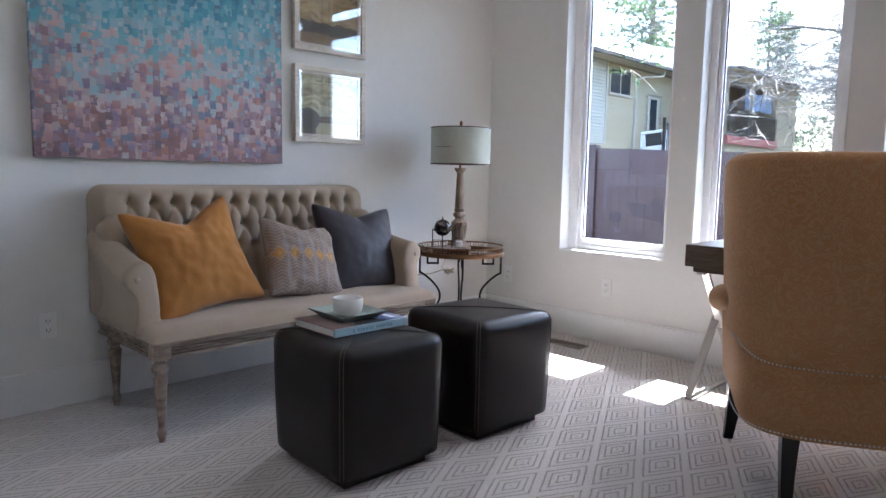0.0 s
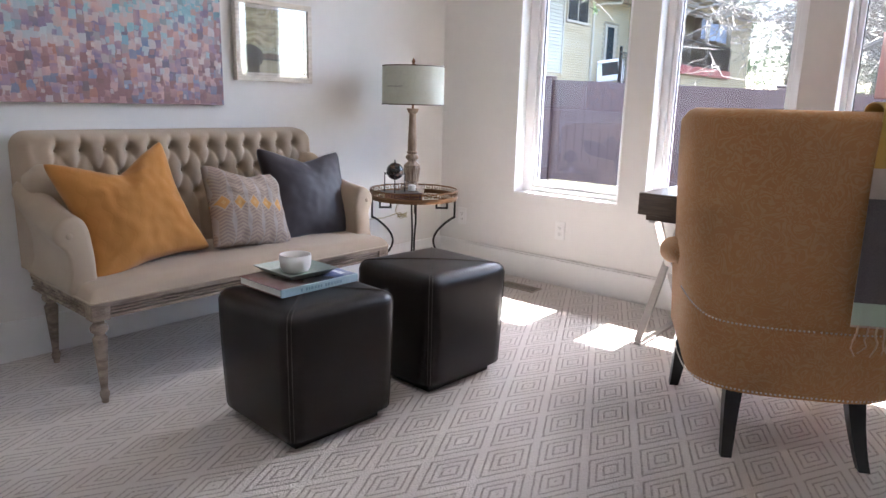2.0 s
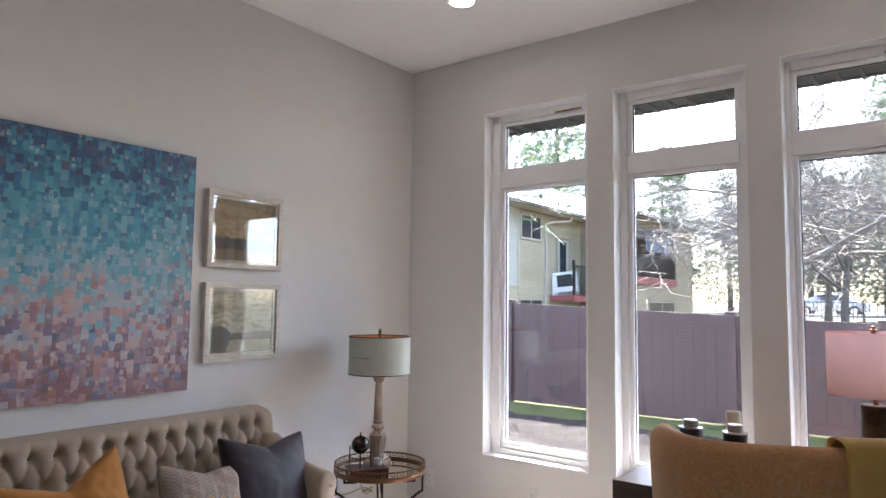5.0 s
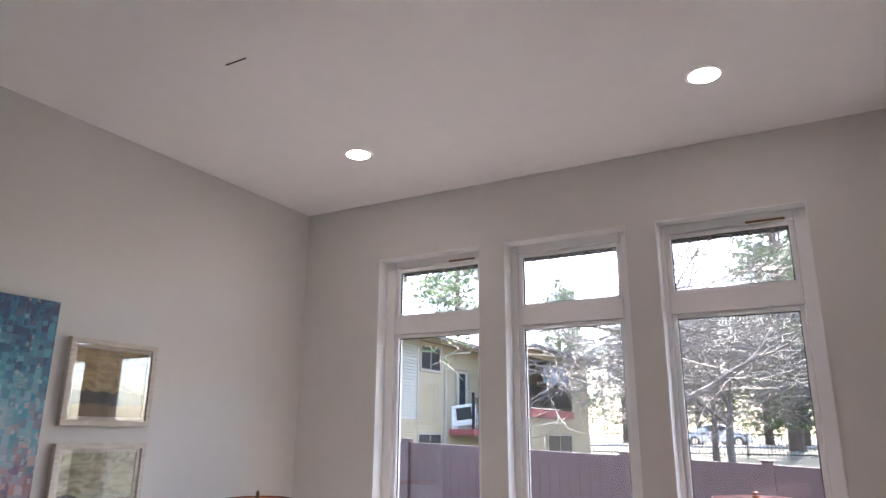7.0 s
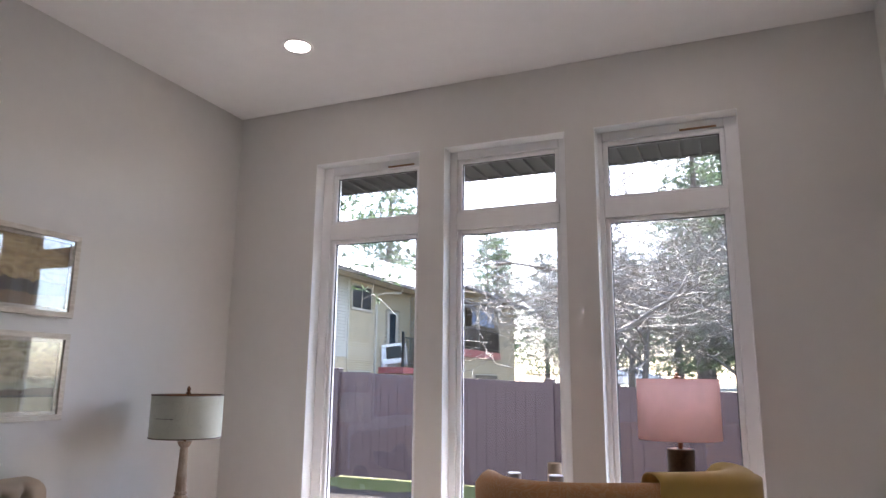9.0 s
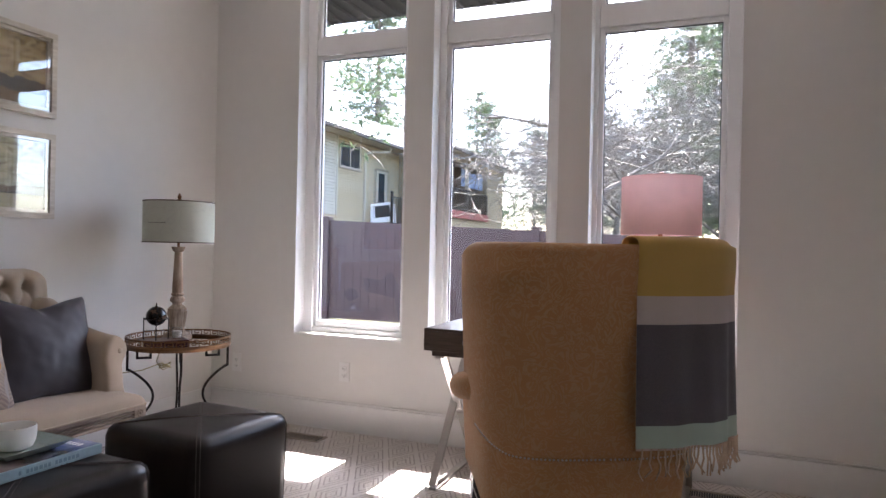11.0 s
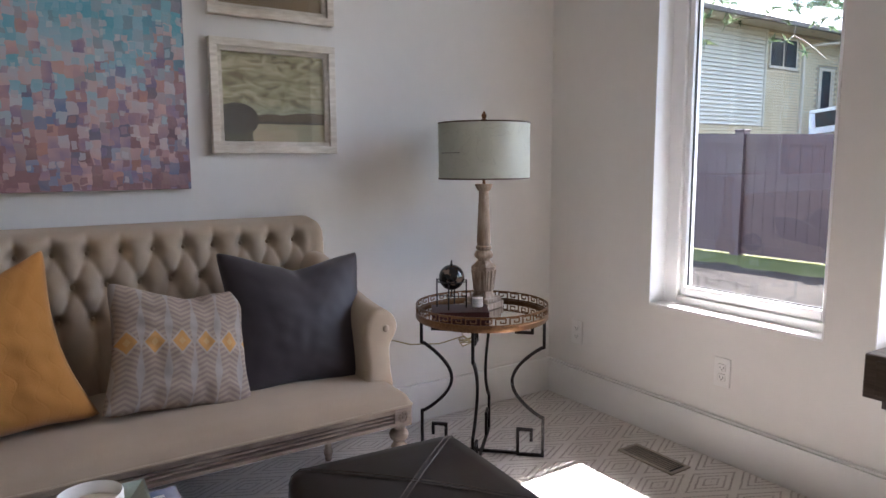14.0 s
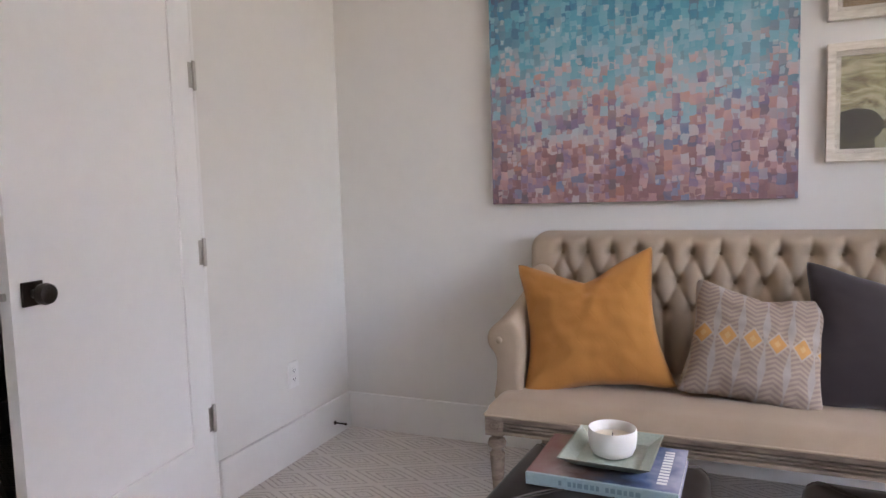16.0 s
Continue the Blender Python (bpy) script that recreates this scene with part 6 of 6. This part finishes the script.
# openings: x0, x1, z0, z1, y of the wall's face
HOUSE_WINDOWS = ((0.22, 1.46, 3.73, 4.45, 0.0), (0.12, 1.55, 1.05, 1.68, 0.0), (6.45, 9.20, 1.00, 1.66, FRONT))
DOOR_AT = (2.76, 3.40, 1.86, 3.76)
bricks = bmesh.new()
random.seed(5)
for x0, x1, z0, z1, y in ((-3.0, 0.0, HB, 2.11, 0.0), (0.02, 4.48, HB, EAVE - 0.02, 0.0), (PIER0, END, HB, EAVE, FRONT), (4.75, PIER0, HB, 2.30, FRONT), (4.75, PIER0, 4.50, EAVE + 0.06, FRONT)):
    z = z0
    row = 0
    while z < z1 - 0.05:
        x = x0 - (0.11 if row % 2 else 0)
        while x < x1:
            a0, a1 = max(x, x0), min(x + 0.205, x1)
            mid = (a0 + a1) / 2
            hit = any(w0 - 0.15 < mid < w1 + 0.15 and h0 - 0.11 < z < h1 + 0.05 and y == wy for w0, w1, h0, h1, wy in HOUSE_WINDOWS)
            hit = hit or (y == 0.0 and DOOR_AT[0] - 0.18 < mid < DOOR_AT[1] + 0.18 and DOOR_AT[2] - 0.1 < z < DOOR_AT[3] + 0.10)
            if a1 - a0 > 0.03 and not hit:
                box(bricks, a0, a1, y - 0.014 - random.random() * 0.004, y, z, z + 0.060)
            x += 0.215
        z += 0.075
        row += 1
tagged(hpart("bricks", bricks, M_CREAM, "courses of cream painted bricks"), kind="stuff")
for x0, x1, z0, z1, y in HOUSE_WINDOWS:
    wn_ = hpart("window", boxes((x0 - 0.06, x1 + 0.06, y - 0.04, y + 0.01, z0 - 0.07, z0), (x0 - 0.05, x1 + 0.05, y - 0.03, y + 0.01, z1, z1 + 0.05), (x0 - 0.05, x0, y - 0.03, y + 0.01, z0, z1), (x1, x1 + 0.05, y - 0.03, y + 0.01, z0, z1), ((x0 + x1) / 2 - 0.022, (x0 + x1) / 2 + 0.022, y - 0.02, y + 0.01, z0, z1)), M_HTRIM)
    hpart("glass", boxes((x0, x1, y - 0.012, y - 0.004, z0, z1)), M_HGLASS, "", wn_)
x0, x1, z0, z1 = DOOR_AT
hd_ = hpart("door", boxes((x0 - 0.10, x0, -0.035, 0.01, z0, z1 + 0.08), (x1, x1 + 0.10, -0.035, 0.01, z0, z1 + 0.08), (x0, x1, -0.035, 0.01, z1, z1 + 0.08), (x0, x0 + 0.08, -0.02, 0.01, z0, z1), (x1 - 0.08, x1, -0.02, 0.01, z0, z1), (x0 + 0.08, x1 - 0.08, -0.02, 0.01, z0, z0 + 0.2)), M_HTRIM, "balcony door with tan frame")
hpart("glass", boxes((x0 + 0.08, x1 - 0.08, -0.012, -0.004, z0 + 0.2, z1)), M_HGLASS, "", hd_)
dsp = boxes((1.74, 1.83, -0.08, 0.0, HB, 4.30), bevel=0.012)
tube(dsp, [(1.785, -0.05, 4.28), (2.05, -0.20, 4.38), (2.75, -0.48, 4.46), (2.80, -0.53, 4.60)], 0.045, 8)
hpart("downspout", dsp, M_HTRIM, "", None, True)


def rail_run(owner, p, q, z0, z1):
    """Balusters and two rails from p to q over the deck."""
    p, q = Vector((*p, 0)), Vector((*q, 0))
    rl_ = bmesh.new()
    bar(rl_, p + Vector((0, 0, z1)), q + Vector((0, 0, z1)), 0.04, 0.04)
    bar(rl_, p + Vector((0, 0, z0 + 0.10)), q + Vector((0, 0, z0 + 0.10)), 0.025, 0.025)
    hpart("railing", rl_, M_IRON, "black iron railing", owner)
    n = int((q - p).length / 0.115)
    first_ = None
    for k in range(n + 1):
        at = p + (q - p) * (k / n)
        if first_ is None:
            first_ = hpart("baluster", boxes((-0.010, 0.010, -0.010, 0.010, z0, z1)), M_IRON, "", owner)
            first_.location = at
        else:
            again(first_, "baluster", pose(at.x, at.y, 0), owner)


low = hpart("balcony", boxes((2.10, 4.48, -0.95, -0.012, 1.66, 1.86)), M_RED, "red-brown painted balcony deck")
rail_run(low, (2.14, -0.91), (4.46, -0.91), 1.86, 2.86)
hpart("post", boxes((2.10, 2.18, -0.95, -0.87, 1.86, 3.05), bevel=0.01), M_IRON, "", low)
high = hpart("balcony", boxes((4.55, PIER0, FRONT - 0.12, FRONT + 1.5, 2.32, 2.60)), M_RED, "red-brown painted balcony beam and deck")
rail_run(high, (4.60, FRONT - 0.06), (PIER0 - 0.02, FRONT - 0.06), 2.60, 3.44)
hpart("post", boxes((7.0, 7.12, FRONT + 0.02, FRONT + 0.14, 2.60, 4.52)), M_HTRIM, "", high)
rf = bmesh.new()
for x0, x1, z, yb, ym, up in ((-9.4, 4.6, EAVE + 0.07, -0.62, 3.2, 1.5), (4.0, END + 0.45, EAVE + 0.15, FRONT - 0.52, 2.2, 1.55)):
    q = [(x0, yb, z), (x1, yb, z), (x1 - (2.2 if x0 > 0 else 0), ym, z + up), (x0 + (2.2 if x0 > 0 else 0), ym, z + up), (x0, 8, z), (x1, 8, z)]
    vs_ = [rf.verts.new(p) for p in q]
    lo_ = [rf.verts.new((p[0], p[1], p[2] - 0.06)) for p in q]
    for ids in ((0, 1, 2, 3), (3, 2, 5, 4), (1, 5, 2), (0, 3, 4)):
        rf.faces.new([vs_[i] for i in ids])
        rf.faces.new([lo_[i] for i in ids][::-1])
    rf.faces.new((vs_[0], vs_[1], lo_[1], lo_[0]))
    rf.faces.new((vs_[1], vs_[5], lo_[5], lo_[1]))
hpart("roof", rf, M_HROOF, "pale sunlit shingle roof")
hpart("gutter", boxes((-9.4, 4.0, -0.72, -0.625, EAVE - 0.04, EAVE + 0.08), (4.0, END + 0.45, FRONT - 0.62, FRONT - 0.525, EAVE + 0.04, EAVE + 0.16), bevel=0.015), M_GUTTER, "dark brown gutter")
lng = thing("deck_chair", hm @ pose(2.42, -0.45, 1.86, 0, -6, -90), "white framed deck chair with dark sling on the balcony", "deck chair")
part("frame", boxes((-0.44, -0.36, -0.12, 0.2, 0.0, 0.78), (0.36, 0.44, -0.12, 0.2, 0.0, 0.78), (-0.44, 0.44, -0.12, -0.06, 0.70, 0.80), (-0.44, 0.44, -0.12, -0.06, 0.12, 0.30), bevel=0.02), M_FRAME, lng)
part("sling", boxes((-0.20, 0.36, -0.13, -0.07, 0.30, 0.70)), M_DARK, lng)
cloth = bmesh.new()
sheet(cloth, lambda u, v: Vector((-1.25 + 2.5 * u, 0.05 * math.sin(u * 17) + 0.03 * math.sin(u * 41), -0.72 + 0.72 * v - 0.10 * math.sin(math.pi * u) * v)), 40, 10)
M_TARP = mat("blue_grey_cloth", (0.13, 0.19, 0.34), 0.8, vary=0.7, scale=5, dirt=(0.30, 0.33, 0.38))
hang = part("hanging_cloth", cloth, M_TARP, None, "", 'all')
hang.matrix_basis = hm @ pose(8.0, FRONT + 0.20, 4.38)
tagged(hang, "blue and pale grey cloth hung across the balcony", "cloth")
hang.modifiers.new("thickness", 'SOLIDIFY').thickness = 0.006

# ---- trees ----
M_BARK = mat("grey_bark", (0.13, 0.105, 0.085), 0.9, vary=0.4, scale=8, bump=0.4, bump_scale=40)
M_TWIG = mat("pale_twigs", (0.17, 0.145, 0.12), 0.8, vary=0.3, scale=8)
M_PBARK = mat("pine_bark", (0.10, 0.065, 0.045), 0.9, vary=0.35, scale=6, bump=0.5, bump_scale=30)


def needle_material():
    m, nt, b = plain("pine_needles", 0.55)
    g = nt.nodes.new("ShaderNodeNewGeometry")
    col = ramp(nt, g.outputs["Random Per Island"], [(0.0, (0.035, 0.055, 0.025)), (0.5, (0.075, 0.115, 0.05)), (1.0, (0.15, 0.19, 0.10))])
    nt.links.new(col, b.inputs["Base Color"])
    tl = node(nt, "ShaderNodeBsdfTranslucent", [("Color", col)])
    mx = node(nt, "ShaderNodeMixShader", [(1, b.outputs[0]), (2, tl.outputs[0])])
    mx.inputs[0].default_value = 0.35
    nt.links.new(mx.outputs[0], nt.nodes["Material Output"].inputs["Surface"])
    return m


M_NEEDLE = needle_material()


def mesh_part(name, verts, faces, material, parent, label=""):
    me = bpy.data.meshes.new(name)
    me.from_pydata(verts, [], faces)
    me.materials.append(material)
    ob = new(name, me)
    ob.parent = parent
    if label:
        tagged(ob, label)
    return ob


def limb(V, F, pts, r0, r1, seg):
    base = len(V)
    n = len(pts)
    for i, p in enumerate(pts):
        t = (pts[min(i + 1, n - 1)] - pts[max(i - 1, 0)]).normalized()
        s = t.cross(Vector((0.31, 0.23, 0.92))).normalized()
        q = s.cross(t)
        r = r0 + (r1 - r0) * i / (n - 1)
        for k in range(seg):
            a = 2 * math.pi * k / seg
            V.append(tuple(p + (s * math.cos(a) + q * math.sin(a)) * r))
    for i in range(n - 1):
        for k in range(seg):
            a, b_ = base + i * seg + k, base + i * seg + (k + 1) % seg
            F.append((a, b_, b_ + seg, a + seg))


def bare_tree(m, seed, height, label, spread=1.0, twigs=2):
    rnd, fine = random.Random(seed), random.Random(seed + 500)
    V, F, V2, F2 = [], [], [], []

    def grow(p, d, ln, r, depth):
        pts = [p]
        n = 4 if depth < 4 else 3
        for i in range(n):
            d = (d + Vector((rnd.uniform(-1, 1), rnd.uniform(-1, 1), rnd.uniform(-0.5, 0.6))) * (0.14 + 0.05 * depth)).normalized()
            pts.append(pts[-1] + d * ln / n)
        r1 = max(r * 0.66, 0.0065)
        if depth < 3:
            limb(V, F, pts, r, r1, 7)
        else:
            limb(V2, F2, pts, r, r1, 3)
        if depth >= 7:
            for k in range(twigs):
                e = (d + Vector((fine.uniform(-1, 1), fine.uniform(-1, 1), fine.uniform(-0.6, 0.7))) * 0.9).normalized()
                at = pts[fine.randint(1, n)]
                mid = at + e * ln * 0.5 + Vector((0, 0, fine.uniform(-0.08, 0.06)))
                limb(V2, F2, [at, mid, mid + (e + Vector((0, 0, fine.uniform(-0.5, 0.3)))) * ln * 0.5], 0.0065, 0.0045, 3)
            return
        for k in range(3 if depth < 2 else (rnd.randint(3, 4) if depth < 4 else rnd.randint(2, 3))):
            side = Vector((rnd.uniform(-1, 1), rnd.uniform(-1, 1), rnd.uniform(-0.45, 0.45))) * spread
            nd = (d * 0.7 + side * 0.85).normalized()
            at = pts[-1] if k == 0 else pts[rnd.randint(1 if depth else n - 1, n)]
            grow(at, nd, ln * rnd.uniform(0.64, 0.92), max(0.0075, r1 * rnd.uniform(0.6, 0.9)), depth + 1)
    grow(Vector((0, 0, -0.05)), Vector((0.05, 0, 1)), height * 0.15, height * 0.0085, 0)
    t = thing("bare_tree", m, label, "tree", "garden trees")
    mesh_part("trunk", V, F, M_BARK, t)
    tagged(mesh_part("crown", V2, F2, M_TWIG, t, "tangle of bare grey twigs"), kind="stuff")
    return t


def pine(m, seed, height, radius, label, low=0.12, dense=1.0):
    rnd = random.Random(seed)
    V, F, V2, F2 = [], [], [], []
    limb(V, F, [Vector((0, 0, -0.05)), Vector((0.1, 0, height * 0.5)), Vector((0, 0.1, height))], height * 0.022, 0.02, 8)
    z = height * low
    while z < height * 0.98:
        f = 1 - (z / height - low) / (1 - low)
        for k in range(rnd.randint(4, 6)):
            a = rnd.uniform(0, 2 * math.pi)
            ln = radius * (0.25 + 0.75 * f ** 0.8) * rnd.uniform(0.6, 1.1)
            d = Vector((math.cos(a), math.sin(a), rnd.uniform(-0.1, 0.25)))
            p0 = Vector((0, 0, z))
            tip = p0 + d * ln + Vector((0, 0, -0.10 * ln))
            limb(V, F, [p0, (p0 + tip) / 2 + Vector((0, 0, 0.04 * ln)), tip], 0.012 * height / 10 + 0.012, 0.008, 4)
            for j in range(int((5 + 5 * ln) * dense)):
                t = rnd.uniform(0.3, 1.05)
                c = p0 + (tip - p0) * t + Vector((rnd.gauss(0, 0.20), rnd.gauss(0, 0.20), rnd.gauss(0, 0.12))) * (0.6 + 0.5 * ln)
                for q in range(9):
                    e = Vector((rnd.gauss(0, 1), rnd.gauss(0, 1), rnd.gauss(0.25, 0.8))).normalized() * rnd.uniform(0.16, 0.32)
                    s = e.cross(Vector((rnd.gauss(0, 1), rnd.gauss(0, 1), rnd.gauss(0, 1)))).normalized() * rnd.uniform(0.018, 0.04)
                    b_ = len(V2)
                    V2 += [tuple(c - s), tuple(c + s), tuple(c + e)]
                    F2.append((b_, b_ + 1, b_ + 2))
        z += height * 0.035 * rnd.uniform(0.7, 1.3)
    t = thing("pine_tree", m, label, "tree", "pine trees")
    mesh_part("trunk", V, F, M_PBARK, t)
    tagged(mesh_part("crown", V2, F2, M_NEEDLE, t, "ragged clumps of green needles"), kind="stuff")
    return t


bare_tree(pose(0.15, 12.8, ground_z(12.8), 0, 0, 0), 21, 19.0, "large leafless tree with tangled grey branches", 1.3, 0)
bare_tree(pose(0.7, 18.0, ground_z(18.0), 0, 0, 60), 33, 15.0, "leafless garden tree with arching grey branches", 1.25)
bare_tree(pose(-0.4, 23.0, ground_z(23), 0, 0, 200), 45, 17.0, "leafless tree farther off behind the lawn", 1.2)
bare_tree(pose(3.3, 18.5, ground_z(18.5), 0, 0, 130), 58, 12.5, "leafless garden tree with fine arching twigs", 1.3)
bare_tree(pose(-3.4, 29.0, ground_z(29.0), 0, 0, 20), 71, 15.0, "leafless tree beside the neighbouring house", 1.2)
pine(pose(3.9, 24.0, ground_z(24)), 3, 11.5, 2.9, "dense blue-green pine tree beside the street", 0.14, 1.9)
pine(pose(1.7, 38.0, ground_z(38)), 5, 20.0, 3.6, "tall slender pine with a bare lower trunk", 0.27, 1.1)
pine_b = pine(pose(6.0, 40.0, ground_z(40)), 8, 15.0, 4.0, "tall dark pine tree beyond the lawn", 0.10, 1.5)
pine(pose(-10.4, 9.8, 0.15), 14, 14.0, 6.3, "tall pine whose boughs hang over the fence", 0.32, 1.5)
far_pines = ((-24.0, 58.0, 1.0), (-20.5, 64.0, 1.15), (-17.0, 57.0, 0.95), (-13.5, 62.0, 0.9), (-10.0, 57.0, 0.8), (-7.0, 63.0, 0.95), (-4.2, 57.5, 0.8), (-1.2, 62.0, 1.2),
             (1.6, 57.5, 1.4), (4.4, 63.0, 1.7), (7.5, 58.0, 1.4), (-14.5, 30.0, 1.0), (-28.0, 40.0, 1.0))
for k, (x, y, size) in enumerate(far_pines):
    copy_thing(pine_b, pose(x, y, ground_z(60) - 0.05, 0, 0, 47 * k) @ Matrix.Scale(size, 4))

# ---- street: railing, car, hedge ----
rlg = thing("iron_railing", pose(0, 30, ground_z(30)), "low black iron railing along the lawn", "railing")
part("top_rail", boxes((-16, 16, -0.02, 0.02, 0.98, 1.02)), M_IRON, rlg)
part("bottom_rail", boxes((-16, 16, -0.02, 0.02, 0.12, 0.16)), M_IRON, rlg)
bl2 = None
for k in range(214):
    x = -15.98 + k * 0.15
    if bl2 is None:
        bl2 = part("baluster", boxes((-0.011, 0.011, -0.011, 0.011, 0, 0.98)), M_IRON, rlg)
        bl2.location = (x, 0, 0)
    else:
        again(bl2, "baluster", pose(x, 0, 0), rlg)
for k in range(9):
    part("post", boxes((-16 + 4 * k - 0.035, -16 + 4 * k + 0.035, -0.035, 0.035, 0, 1.12), bevel=0.01), M_IRON, rlg)

car = thing("car", pose(-3.2, 45.5, ground_z(45) + 0.01), "silver saloon car parked at the kerb", "car")
M_SILVER = mat("silver_car_paint", (0.55, 0.56, 0.58), 0.25, 0.5, vary=0.03)
body = bmesh.new()
prof = [(-2.15, 0.30), (-2.18, 0.62), (-2.05, 0.86), (-1.35, 0.95), (-0.75, 1.36), (-0.2, 1.45), (0.45, 1.42), (1.15, 1.0), (1.95, 0.84), (2.15, 0.62), (2.15, 0.30)]
L1 = [body.verts.new((x, -0.85 + (0.14 if z > 0.97 else 0.0), z)) for x, z in prof]
L2 = [body.verts.new((x, 0.85 - (0.14 if z > 0.97 else 0.0), z)) for x, z in prof]
body.faces.new(L1)
body.faces.new(L2[::-1])
for i in range(len(prof)):
    j = (i + 1) % len(prof)
    body.faces.new((L1[i], L1[j], L2[j], L2[i]))
bmesh.ops.bevel(body, geom=body.edges[:], offset=0.06, segments=3, profile=0.5, affect='EDGES')
part("body", body, M_SILVER, car, "", True)
wd = bmesh.new()
for q in ([(-1.20, 0.99), (-0.72, 1.31), (-0.22, 1.38), (-0.22, 0.99)], [(-0.12, 0.99), (-0.12, 1.385), (0.42, 1.36), (1.0, 1.0)]):
    for y in (-0.80, 0.80):
        f = [wd.verts.new((x, y * (1 - 0.09 * (z - 0.99) / 0.4), z)) for x, z in q]
        wd.faces.new(f)
part("side_window", wd, M_HGLASS, car, "dark side glass")
for x in (-1.35, 1.35):
    for y in (-0.80, 0.80):
        wb = bmesh.new()
        lathe(wb, [(0.20, -0.09), (0.31, -0.10), (0.33, -0.06), (0.33, 0.06), (0.31, 0.10), (0.20, 0.09)], 24)
        bmesh.ops.transform(wb, matrix=pose(x, y, 0.33, 90, 0, 0), verts=wb.verts)
        wh = part("wheel", wb, M_DARK, car, "black tyre", True)
        rb3 = bmesh.new()
        lathe(rb3, [(0, -0.07), (0.05, -0.095), (0.18, -0.08), (0.21, -0.09), (0.21, 0.09), (0, 0.09)], 20)
        bmesh.ops.transform(rb3, matrix=pose(x, y, 0.33, 90, 0, 0), verts=rb3.verts)
        part("rim", rb3, M_CHROME, wh, "", True)
